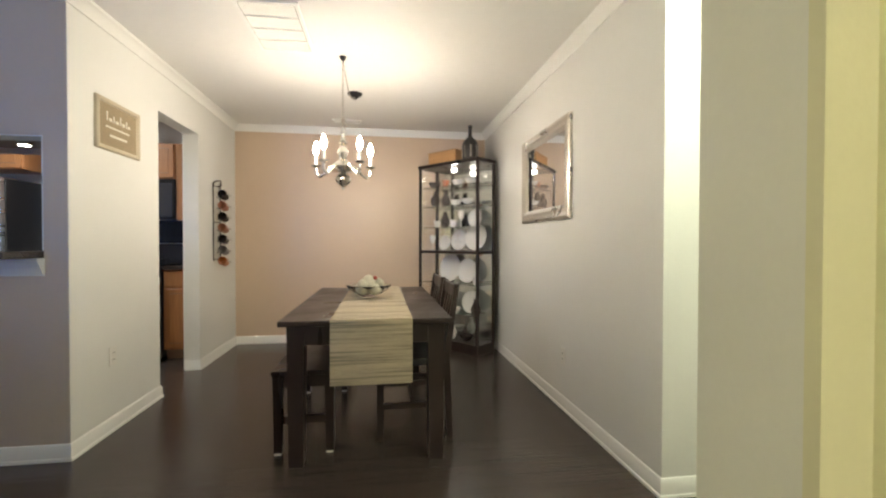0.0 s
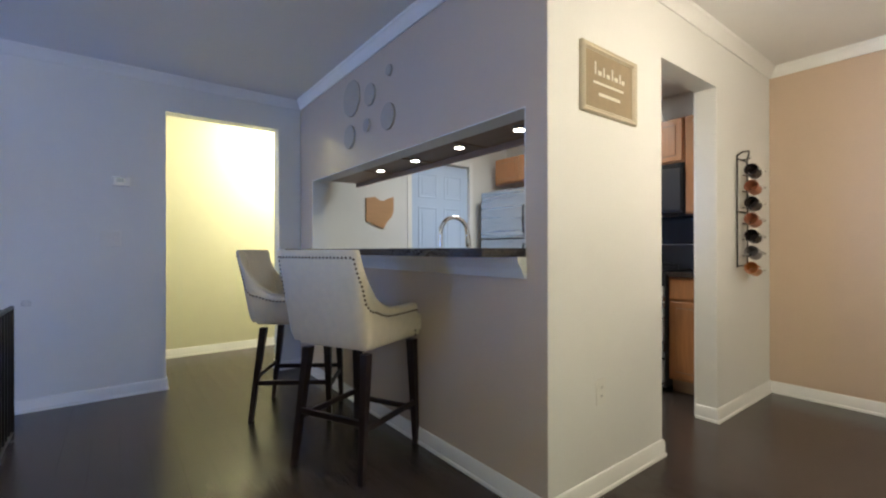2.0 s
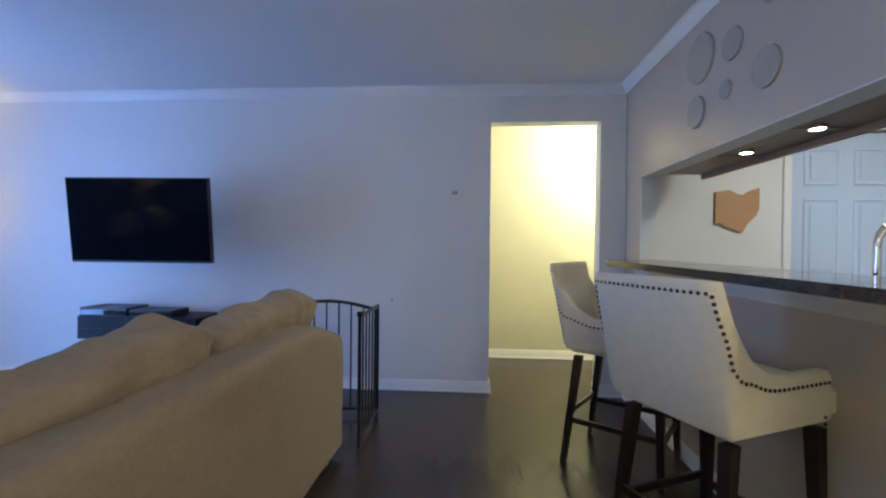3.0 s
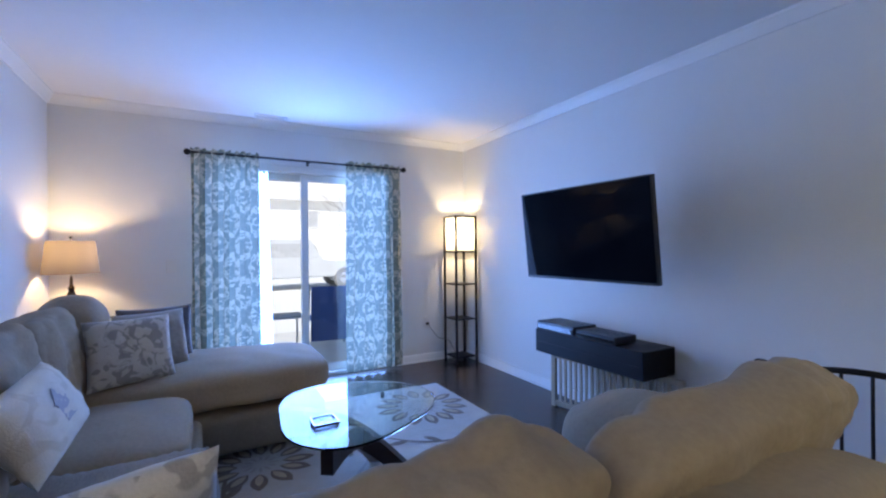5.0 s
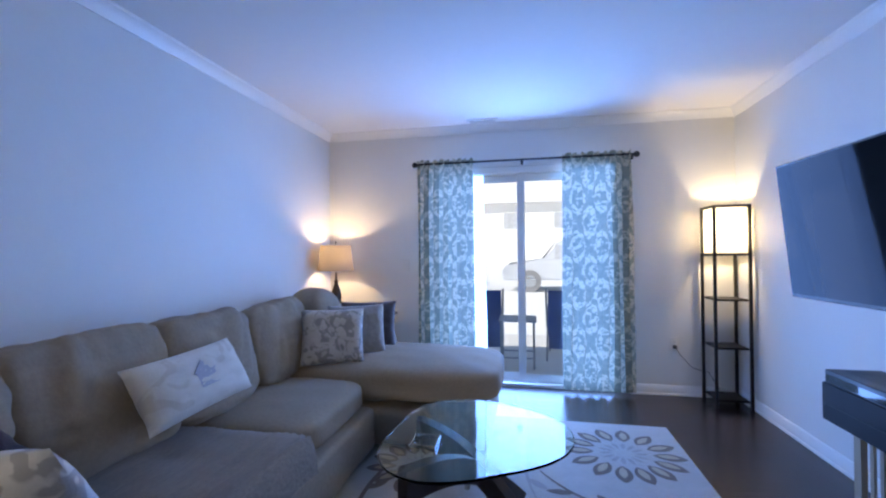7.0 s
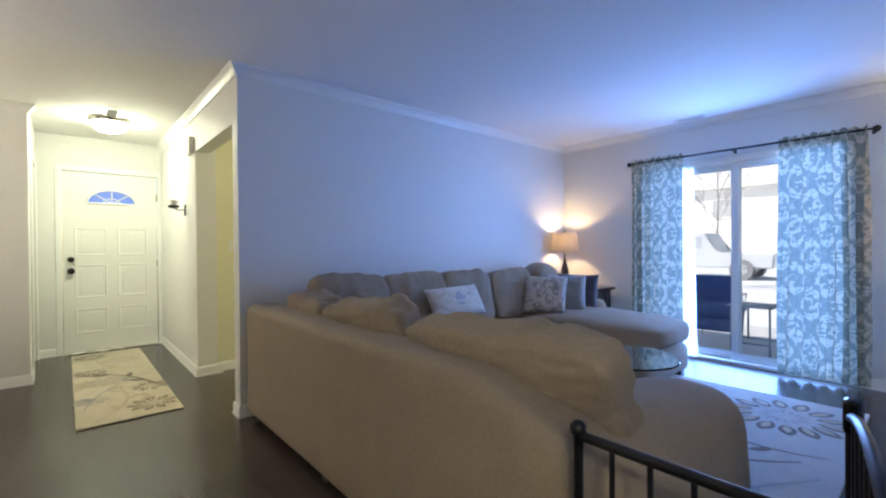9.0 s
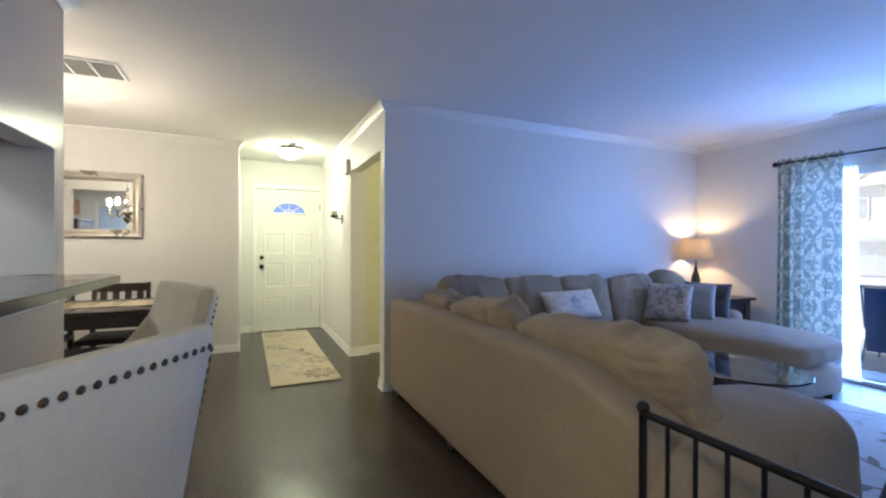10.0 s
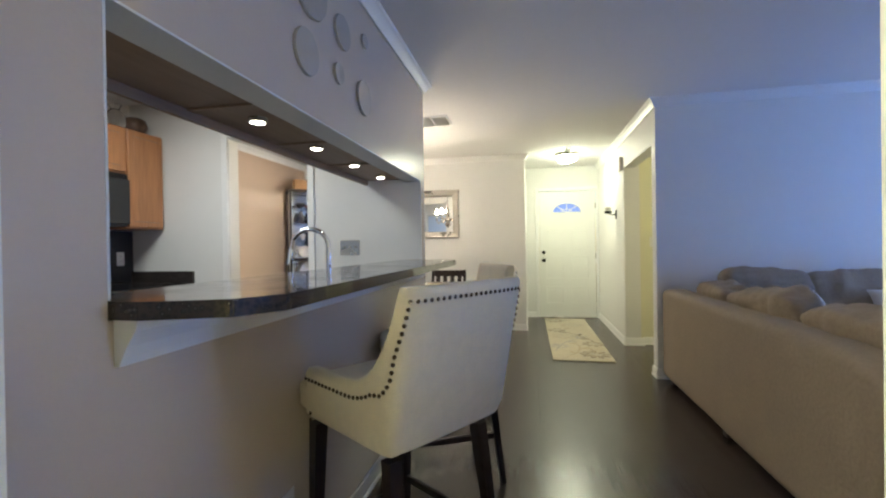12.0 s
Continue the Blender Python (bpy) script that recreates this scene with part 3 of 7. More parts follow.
cushion(bm, 1.52, 0.86, 0.27, seed=31, soft=0.40, lump=0.016, m=Matrix.Translation((-1.86, -2.28, 0.425)))
wp("chaise_cushion", bm, SOFA, sofa, smooth=80)


def back_cushion(x, y, w, face, seed, z=0.66, h=0.46, lean=14, th=0.24, roll=0, wrinkle=0.036):
    bm = bmesh.new()
    m = Matrix.Translation((x, y, z)) @ Matrix.Rotation(radians(face), 4, "Z") @ Matrix.Rotation(radians(-lean), 4, "X") @ Matrix.Rotation(radians(90), 4, "X") @ Matrix.Rotation(radians(-roll), 4, "Z")
    cushion(bm, w, h, th, seed=seed, soft=0.33, lump=0.018, wrinkle=wrinkle, n=34, pinch=-0.10, m=m)
    wp("back_cushion", bm, SOFA, sofa, "slumped creased taupe back cushion", smooth=80)


back_cushion(-2.985, 0.32, 0.93, 0, 41, z=0.70, h=0.43, lean=20, th=0.21, roll=2)
back_cushion(-2.09, 0.32, 0.80, 0, 42, z=0.70, h=0.42, lean=16, th=0.22, roll=5)
back_cushion(-1.42, 0.31, 0.62, -4, 43, z=0.69, h=0.40, lean=12, roll=0)
for i, (y0, y1) in enumerate(((0.25, -0.34), (-0.35, -0.92), (-0.93, -1.50), (-1.51, -2.12))):
    rise = (0.022, 0.014, 0.0, -0.01)[i]
    back_cushion(-1.19, (y0 + y1) / 2, 0.595, -90, 50 + i, z=0.705 + rise / 2, h=0.50 + rise, lean=12, th=0.27, roll=(2, -1, 2, -2)[i], wrinkle=0.026)
bm = bmesh.new()
cushion(bm, 0.34, 0.42, 0.50, seed=61, soft=0.6, lump=0.02, m=Matrix.Translation((-1.20, -2.33, 0.74)))
wp("back_cushion", bm, SOFA, sofa, smooth=80)
for x, y in ((-3.27, 0.53), (-2.0, 0.53), (-1.0, 0.53), (-3.35, -0.38), (-1.0, -2.7), (-2.5, -2.62), (-2.5, -1.95)):
    wp("foot", B((x - 0.03, y - 0.03, 0, x + 0.03, y + 0.03, 0.06)), DARK, sofa)


def fabric(name, base, ink, scale, thresh=0.52, dist=1.5):
    m = mat(name, base, 0.85, bump=0.4, scale=160, vary=0.06, sheen=0.3)
    nt = m.node_tree
    b = nt.nodes["Principled BSDF"]
    co, n = nt.nodes.new("ShaderNodeTexCoord"), nt.nodes.new("ShaderNodeTexNoise")
    r, mx = nt.nodes.new("ShaderNodeMapRange"), nt.nodes.new("ShaderNodeMix")
    n.inputs["Scale"].default_value, n.inputs["Detail"].default_value, n.inputs["Distortion"].default_value = scale, 1.5, dist
    r.inputs[1].default_value, r.inputs[2].default_value = thresh - 0.03, thresh + 0.03
    mx.data_type = "RGBA"
    old = b.inputs["Base Color"].links[0].from_socket
    nt.links.new(co.outputs["Object"], n.inputs[0]), nt.links.new(n.outputs[0], r.inputs[0]), nt.links.new(r.outputs[0], mx.inputs[0])
    nt.links.new(old, mx.inputs[6])
    mx.inputs[7].default_value = (*ink, 1)
    nt.links.new(mx.outputs[2], b.inputs["Base Color"])
    return m


PILA = fabric("floral_cushion_cloth", (0.43, 0.40, 0.37), (0.24, 0.23, 0.22), 14)
PILB = fabric("lumbar_cushion_cloth", (0.58, 0.54, 0.48), (0.50, 0.45, 0.38), 7, 0.6)
PILC = mat("grey_plush", (0.25, 0.235, 0.22), 0.9, bump=0.9, scale=40, vary=0.25, sheen=0.3)
THROW = mat("ribbed_taupe_plush", (0.205, 0.165, 0.128), 0.9, bump=0.9, scale=40, vary=0.25, grain=(6, 1, 1), sheen=0.12)
PURP = mat("dark_throw", (0.022, 0.012, 0.02), 0.9, bump=0.8, scale=50, vary=0.3, sheen=0.1)


def pillow(name, x, y, z, w, h, face, lean, material, label, seed, th=0.13, roll=0):
    p = thing(name, pose(x, y, z - h / 2), label, "throw pillow")
    m = Matrix.Translation((x, y, z)) @ Matrix.Rotation(radians(face), 4, "Z") @ Matrix.Rotation(radians(-lean), 4, "X") @ Matrix.Rotation(radians(90), 4, "X") @ Matrix.Rotation(radians(roll), 4, "Z")
    bm = bmesh.new()
    n = 26
    sheets = []
    for s in (1, -1):
        g = []
        for i in range(n + 1):
            row = []
            for j in range(n + 1):
                u, v = 2 * i / n - 1, 2 * j / n - 1
                e = ((1 - abs(u) ** 3.2) * (1 - abs(v) ** 3.2)) ** 0.55
                k = 1 - 0.055 * (1 - v * v) * abs(u) ** 4, 1 - 0.055 * (1 - u * u) * abs(v) ** 4
                wr = 0.010 * noise.noise((u * 3 + seed, v * 3, s)) * e + 0.006 * noise.noise((u * 8, v * 8 + seed, s)) * e
                edge = i in (0, n) or j in (0, n)
                if edge and s < 0:
                    row.append(sheets[0][i][j])
                else:
                    row.append(bm.verts.new(m @ Vector((u * w / 2 * k[0], v * h / 2 * k[1], s * (th / 2 * e) + wr))))
            g.append(row)
        sheets.append(g)
        for i in range(n):
            for j in range(n):
                bm.faces.new((g[i][j], g[i + 1][j], g[i + 1][j + 1], g[i][j + 1]))
    wp("cover", bm, material, p, smooth=80)
    return p, m


pillow("square_pillow", -1.52, -1.98, 0.70, 0.41, 0.37, -158, 18, PILA, "cream and grey floral square pillow on the chaise", 71)
pillow("square_pillow", -1.60, -2.20, 0.70, 0.40, 0.37, -150, 14, PILC, "grey plush square pillow on the chaise", 72)
pillow("square_pillow", -1.60, -2.42, 0.70, 0.42, 0.37, -165, 10, mat("dark_brown_plush", (0.05, 0.04, 0.045), 0.9, bump=0.7, scale=40, vary=0.2, sheen=0.4), "dark brown square pillow on the chaise", 73)
lp, lm = pillow("lumbar_pillow", -1.42, -0.89, 0.725, 0.58, 0.265, -90, 30, PILB, "cream lumbar pillow with a printed house shape", 74, roll=1)
bm = bmesh.new()
pts = [(-0.05, -0.05), (0.05, -0.05), (0.05, 0.01), (0.062, 0.012), (0.0, 0.06), (-0.062, 0.012), (-0.05, 0.01)]
lo = [bm.verts.new(lm @ Vector((x, y, 0.060))) for x, y in pts]
hi = [bm.verts.new(lm @ Vector((x, y, 0.067))) for x, y in pts]
bm.faces.new(hi)
for i in range(7):
    bm.faces.new((lo[i], lo[(i + 1) % 7], hi[(i + 1) % 7], hi[i]))
wp("applique", bm, mat("grey_print", (0.36, 0.36, 0.42), 0.85, bump=0.3, scale=120, vary=0.08), lp, "grey house shape")
pillow("square_pillow", -1.65, -0.05, 0.665, 0.54, 0.43, 10, 28, fabric("white_floral_cloth", (0.60, 0.58, 0.55), (0.36, 0.34, 0.33), 12), "white and grey floral square pillow in the sofa corner", 75, roll=-8)
bl = thing("throw_blanket", pose(-1.20, -0.15, 0.48), "crumpled dark purple throw in the sofa corner", "blanket")
bm = bmesh.new()
cushion(bm, 0.34, 0.46, 0.26, seed=81, soft=0.7, lump=0.045, wrinkle=0.07, m=Matrix.Translation((-1.36, -0.06, 0.63)))
wp("cloth", bm, PURP, bl, smooth=80)
th = thing("seat_throw", pose(-1.45, -0.62, 0.48), "taupe ribbed plush throw laid over the sofa seat", "blanket")
bm = bmesh.new()
g = []
for i in range(41):
    row = []
    for j in range(25):
        u, v = i / 40, j / 24
        x = -1.22 - u * 0.74
        drop = 0
        if u > 0.90:
            drop = (u - 0.90) * 1.6
        z = 0.501 - drop - 0.020 * abs(2 * v - 1) ** 6 + 0.004 * math.sin(u * 120 + 1.5 * noise.noise((v * 3, u * 4, 2))) + 0.006 * noise.noise((u * 6, v * 5, 1))
        row.append(bm.verts.new((x if u < 0.93 else -1.22 - 0.93 * 0.74 - (u - 0.93) * 0.2, -0.38 - v * 0.62, z)))
    g.append(row)
for i in range(40):
    for j in range(24):
        bm.faces.new((g[i][j], g[i + 1][j], g[i + 1][j + 1], g[i][j + 1]))
wp("cloth", bm, THROW, th, smooth=80)

# ---- coffee table ----
ct = thing("coffee_table", pose(-2.68, -1.06, 0), "glass coffee table on a curved dark wooden base", "coffee table")
bm = bmesh.new()
n = 64
pts = []
for i in range(n):
    a = math.tau * i / n
    r = 0.40 + 0.04 * math.cos(a - math.pi) + 0.035 * math.cos(3 * (a - math.pi)) + 0.02 * math.sin(2 * a)
    pts.append((-2.69 + r * 1.0 * math.cos(a), -1.07 + r * 1.08 * math.sin(a)))
rings = []
for o, z in ((-0.003, 0.430), (0, 0.433), (0, 0.439), (-0.003, 0.442)):
    rings.append([bm.verts.new((-2.70 + (x + 2.70) * (1 + o * 2), -1.07 + (y + 1.07) * (1 + o * 2), z)) for x, y in pts])
for s, t in zip(rings, rings[1:]):
    for k in range(n):
        bm.faces.new((s[k], s[(k + 1) % n], t[(k + 1) % n], t[k]))
bm.faces.new(rings[0][::-1]), bm.faces.new(rings[-1])
wp("glass_top", bm, TGLASS, ct, "rounded three-cornered glass top", smooth=30)


def bent(pts, w0, w1, th):
    """A flat board bent along points in a vertical plane."""
    bm = bmesh.new()
    pts = [Vector(p) for p in pts]
    side = (pts[-1] - pts[0]).cross(Vector((0, 0, 1))).normalized()
    rings = []
    for i, p in enumerate(pts):
        d = (pts[min(i + 1, len(pts) - 1)] - pts[max(i - 1, 0)]).normalized()
        u = side.cross(d).normalized()
        w = w0 + (w1 - w0) * i / (len(pts) - 1)
        rings.append([bm.verts.new(p + side * a * th / 2 + u * b * w / 2) for a, b in ((-1, -1), (1, -1), (1, 1), (-1, 1))])
    for s, t in zip(rings, rings[1:]):
        for k in range(4):
            bm.faces.new((s[k], s[(k + 1) % 4], t[(k + 1) % 4], t[k]))
    bm.faces.new(rings[0][::-1]), bm.faces.new(rings[-1])
    bmesh.ops.bevel(bm, geom=[e for e in bm.edges if len(e.link_faces) == 2 and e.calc_face_angle(0) > 1], offset=0.012, segments=2, affect="EDGES")
    return bm


def arc(p, q, lift, n=14):
    p, q = Vector(p), Vector(q)
    return [p.lerp(q, t) + Vector((0, 0, lift * math.sin(math.pi * t))) for t in [i / n for i in range(n + 1)]]


wp("base_blade", bent(arc((-3.02, -0.92, 0.03), (-2.44, -1.22, 0.362), 0.10), 0.06, 0.13, 0.055), DARK, ct, "curved dark wooden blade", smooth=50)
wp("base_blade", bent(arc((-2.50, -0.72, 0.362), (-2.92, -1.30, 0.04), 0.10), 0.12, 0.07, 0.055), DARK, ct, "curved dark wooden blade", smooth=50)
bm = bmesh.new()
rod(bm, (-2.70, -1.05, 0.20), (-2.70, -1.05, 0.34), 0.012)
wp("pivot", bm, NICKEL, ct)
for x, y in ((-2.44, -1.22), (-2.50, -0.73), (-2.93, -1.2)):
    bm = bmesh.new()
    rod(bm, (x, y, 0.40), (x, y, 0.43), 0.012)
    wp("pad", bm, BLACKM, ct)

slide(ct, 0.18, -0.17)

gc = thing("glass_coaster", pose(-2.36, -1.10, 0.443), "small clear square glass coaster on the coffee table", "coaster")
part("slab", B((-0.05, -0.05, 0.0005, 0.05, 0.05, 0.010), bev=0.003), THINGLASS, gc)
part("metal_rim", B((-0.056, -0.056, 0.0005, 0.056, -0.052, 0.014), (-0.056, 0.052, 0.0005, 0.056, 0.056, 0.014), (-0.056, -0.052, 0.0005, -0.052, 0.052, 0.014), (0.052, -0.052, 0.0005, 0.056, 0.052, 0.014)), CHROME, gc, "bright metal rim")

# ---- rugs ----
RUGC = mat("cream_rug_pile", (0.36, 0.34, 0.31), 0.95, bump=0.8, scale=120, vary=0.12, sheen=0.3)
RUGB = mat("brown_rug_pile", (0.105, 0.068, 0.044), 0.95, bump=0.8, scale=120, vary=0.2, sheen=0.3)
RUGG = mat("grey_rug_pile", (0.27, 0.25, 0.24), 0.95, bump=0.8, scale=120, vary=0.15, sheen=0.3)
RUGT = mat("gold_rug_pile", (0.36, 0.29, 0.18), 0.95, bump=0.8, scale=120, vary=0.15, sheen=0.3)


def rug(name, x0, y0, x1, y1, label, flowers, vines, base=RUGC, edge=None):
    r = thing(name, pose((x0 + x1) / 2, (y0 + y1) / 2, 0), label, "rug")
    wp("woven_base", B((x0, y0, 0.001, x1, y1, 0.012), bev=0.004), base, r)
    for i, (fx, fy, r0, r1, k, mm) in enumerate(flowers):
        for j in range(k):
            a = math.tau * j / k + i
            for nm, ra, f, g, z, m2, da in (("petal", r0, 1.0, 0.50, 0.0145, mm, 0.15 * math.sin(j * 7)), ("petal_middle", r0 * 1.12, 0.66, 0.24, 0.0165, RUGT if mm is RUGB else RUGC, 0.15 * math.sin(j * 7)), ("stamen", r0 * 0.35, r0 * 0.5 / (r1 - r0), r0 * 0.16 / (r1 - r0), 0.0145, RUGG, 0.1)):
                bm = bmesh.new()
                leaf(bm, (fx + ra * math.cos(a), fy + ra * math.sin(a), z), (r1 - r0) * f, (r1 - r0) * g, a + da)
                wp(nm, bm, m2, r)
    for (a, b, c, mm, w) in vines:
        bm = bmesh.new()
        a, b, c = Vector((*a, 0.0142)), Vector((*b, 0.0142)), Vector((*c, 0.0142))
        L_, R_ = [], []
        for j in range(25):
            t = j / 24
            p = a * (1 - t) ** 2 + b * 2 * t * (1 - t) + c * t * t
            d = ((b - a) * (1 - t) + (c - b) * t).normalized()
            s = Vector((-d.y, d.x, 0)) * w * (0.4 + 0.6 * math.sin(math.pi * t))
            L_.append(bm.verts.new(p + s)), R_.append(bm.verts.new(p - s))
            if j in (6, 12, 18):
                leaf(bm, p, 0.14, 0.05, math.atan2(d.y, d.x) + (0.7 if j % 12 else -0.7))
        for j in range(24):
            bm.faces.new((L_[j], R_[j], R_[j + 1], L_[j + 1]))
        wp("vine", bm, mm, r, "woven vine")
    return r


slide(rug("area_rug", -3.78, -2.52, -1.72, 0.12, "cream area rug with brown woven flowers and vines",
    [(-3.40, -2.05, 0.17, 0.36, 14, RUGB), (-2.35, -0.55, 0.14, 0.32, 12, RUGG), (-3.52, -0.45, 0.12, 0.28, 12, RUGG), (-2.2, -1.7, 0.12, 0.3, 12, RUGB)],
    [((-3.7, -1.5), (-3.2, -1.25), (-2.9, -1.75), RUGB, 0.012), ((-3.6, -1.35), (-3.1, -0.8), (-2.5, -1.2), RUGB, 0.014), ((-3.7, -1.2), (-3.3, -0.6), (-3.0, 0.0), RUGG, 0.012),
     ((-2.9, -2.4), (-2.4, -2.0), (-2.0, -2.4), RUGB, 0.012), ((-2.8, -1.5), (-2.4, -0.9), (-1.9, -1.1), RUGG, 0.014), ((-3.0, -2.45), (-2.7, -1.9), (-2.9, -1.4), RUGG, 0.010), ((-3.1, -0.2), (-2.6, -0.1), (-2.1, 0.05), RUGB, 0.012), ((-2.1, -0.9), (-1.9, -1.4), (-2.1, -1.9), RUGB, 0.012)]), 0.05, -0.06)
slide(rug("hall_rug", -0.25, 0.94, 2.27, 1.55, "cream and gold floral hall runner rug",
    [(0.0, 1.10, 0.06, 0.17, 9, RUGB), (0.9, 1.35, 0.06, 0.16, 9, RUGT), (1.7, 1.15, 0.06, 0.16, 9, RUGT), (0.35, 1.45, 0.05, 0.12, 9, RUGG), (0.5, 1.05, 0.05, 0.14, 9, RUGB), (1.3, 1.42, 0.05, 0.13, 9, RUGB), (2.05, 1.4, 0.05, 0.14, 9, RUGB)],
    [((-0.2, 1.45), (0.2, 1.1), (0.7, 1.3), RUGT, 0.012), ((0.5, 1.0), (1.0, 1.1), (1.3, 1.45), RUGB, 0.010), ((1.2, 1.0), (1.6, 1.5), (2.2, 1.3), RUGT, 0.012), ((0.1, 1.5), (0.6, 1.45), (1.0, 1.0), RUGG, 0.010), ((-0.2, 1.0), (0.1, 1.3), (0.3, 1.0), RUGT, 0.010)],
    base=mat("pale_gold_rug_pile", (0.44, 0.385, 0.27), 0.95, bump=0.8, scale=120, vary=0.15, sheen=0.3)), -0.12, -0.06)


# ---- lamps ----
def shade_mat(name, col, mix=0.55):
    m = bpy.data.materials.new(name)
    m.use_nodes = True
    N, L = m.node_tree.nodes, m.node_tree.links
    N.remove(N["Principled BSDF"])
    d, t, a = N.new("ShaderNodeBsdfDiffuse"), N.new("ShaderNodeBsdfTranslucent"), N.new("ShaderNodeMixShader")
    nz, mr, sc, co = N.new("ShaderNodeTexNoise"), N.new("ShaderNodeMapRange"), N.new("ShaderNodeVectorMath"), N.new("ShaderNodeTexCoord")
    nz.inputs["Scale"].default_value = 120
    mr.inputs[3].default_value, mr.inputs[4].default_value = 0.9, 1.05
    sc.operation = "SCALE"
    sc.inputs[0].default_value = col
    L.new(co.outputs["Object"], nz.inputs[0]), L.new(nz.outputs[0], mr.inputs[0]), L.new(mr.outputs[0], sc.inputs["Scale"])
    a.inputs[0].default_value = mix
    L.new(sc.outputs[0], d.inputs[0]), L.new(sc.outputs[0], t.inputs[0])
    L.new(d.outputs[0], a.inputs[1]), L.new(t.outputs[0], a.inputs[2]), L.new(a.outputs[0], N["Material Output"].inputs[0])
    return m


fl_ = thing("floor_lamp", pose(-4.36, -3.18, 0), "tall black square floor lamp with shelves and a lit cream shade", "floor lamp")
X0, X1, Y0, Y1 = -4.485, -4.235, -3.305, -3.055
for x in (X0, X1):
    for y in (Y0, Y1):
        bm = bmesh.new()
        post(bm, (x, y, 0), (x, y, 1.60), 0.020)
        wp("post", bm, BLACKM, fl_)
for z in (0.06, 0.47, 0.85):
    wp("shelf", B((X0 + 0.01, Y0 + 0.01, z - 0.008, X1 - 0.01, Y1 - 0.01, z + 0.008), bev=0.002), BLACKM, fl_)
for z in (1.21, 1.59):
    wp("rail", B((X0 + 0.01, Y0 - 0.01, z - 0.01, X1 - 0.01, Y0 + 0.01, z + 0.01), (X0 + 0.01, Y1 - 0.01, z - 0.01, X1 - 0.01, Y1 + 0.01, z + 0.01), (X0 - 0.01, Y0 + 0.01, z - 0.01, X0 + 0.01, Y1 - 0.01, z + 0.01), (X1 - 0.01, Y0 + 0.01, z - 0.01, X1 + 0.01, Y1 - 0.01, z + 0.01)), BLACKM, fl_)
bm = bmesh.new()
a = 0.012
sh = [(X0 + a, Y0 + a), (X1 - a, Y0 + a), (X1 - a, Y1 - a), (X0 + a, Y1 - a)]
lo, hi = [bm.verts.new((x, y, 1.22)) for x, y in sh], [bm.verts.new((x, y, 1.58)) for x, y in sh]
for i in range(4):
    bm.faces.new((lo[i], lo[(i + 1) % 4], hi[(i + 1) % 4], hi[i]))
wp("shade", bm, shade_mat("cream_shade", (0.74, 0.70, 0.60), 0.5), fl_, "lit cream fabric shade")
lamp("floor_lamp_bulb", "POINT", (-4.36, -3.18, 1.42), 22, (1.0, 0.78, 0.50), 0.035)

et = thing("end_table", pose(-1.14, -3.08, 0), "dark brown wooden end table in the corner", "end table")
wp("top", B((-1.48, -3.33, 0.66, -0.80, -2.82, 0.69), bev=0.004), DARK, et)
wp("body", B((-1.44, -3.30, 0.30, -0.84, -2.86, 0.658), bev=0.003), DARK, et)
for x in (-1.42, -0.86):
    for y in (-3.28, -2.88):
        bm = bmesh.new()
        post(bm, (x, y, 0), (x, y, 0.30), 0.04)
        wp("leg", bm, DARK, et)
slide(et, -0.08, 0.03, 0.0)
tl = thing("table_lamp", pose(-1.04, -3.06, 0.69), "dark turned table lamp with a lit tan drum shade", "table lamp")
bm = bmesh.new()
lathe(bm, [(0.075, 0), (0.078, 0.012), (0.05, 0.03), (0.025, 0.05), (0.03, 0.075), (0.045, 0.11), (0.05, 0.16), (0.035, 0.23), (0.016, 0.28), (0.022, 0.30), (0.010, 0.32), (0.008, 0.38)], 24)
part("base", bm, mat("bronze_lamp_base", (0.05, 0.035, 0.025), 0.3, 0.6, bump=0.1, scale=40, vary=0.3), tl, smooth=40)
bm = bmesh.new()
lathe(bm, [(0.165, 0.40), (0.138, 0.635)], 40, cap=False)
part("shade", bm, shade_mat("tan_shade", (0.34, 0.27, 0.20), 0.12), tl, "lit tan fabric drum shade", smooth=60)
bm = bmesh.new()
rod(bm, (0, 0, 0.38), (0, 0, 0.655), 0.003, n=8)
bmesh.ops.create_uvsphere(bm, u_segments=10, v_segments=6, radius=0.010, matrix=Matrix.Translation((0, 0, 0.66)))
for a in (0, 120, 240):
    rod(bm, (0, 0, 0.62), (0.138 * math.cos(radians(a)), 0.138 * math.sin(radians(a)), 0.628), 0.002, n=6)
part("harp", bm, BLACKM, tl)
lamp("table_lamp_bulb", "POINT", (-1.04, -3.06, 1.245), 15, (1.0, 0.72, 0.42), 0.03)
cb = thing("small_box", pose(-1.33, -3.06, 0.69), "small white trinket box on the end table", "box")
part("box_body", B((-0.07, -0.03, 0, 0.05, 0.03, 0.035), bev=0.004), WHITEPL, cb)
part("lid", B((-0.02, -0.015, 0.036, 0.02, 0.015, 0.05), bev=0.004), WHITEPL, cb)

# ---- television, shelf, boxes ----
TVM = Matrix.Translation((-3.985, -1.075, 1.33)) @ Matrix.Rotation(radians(92), 4, "Z") @ Matrix.Rotation(radians(6), 4, "X")
tv = thing("television", TVM, "large black flat television switched off, on a wall arm", "television")
SCREEN = mat("screen_glass", (0.004, 0.005, 0.008), 0.04, vary=0.05)
SCREEN.node_tree.nodes["Principled BSDF"].inputs["IOR"].default_value = 1.13
part("panel", B((-0.52, 0.0, -0.305, 0.52, 0.035, 0.305), bev=0.004), BLKPL, tv)
part("screen", B((-0.51, -0.003, -0.288, 0.51, -0.0005, 0.296)), SCREEN, tv, "glossy dark screen")
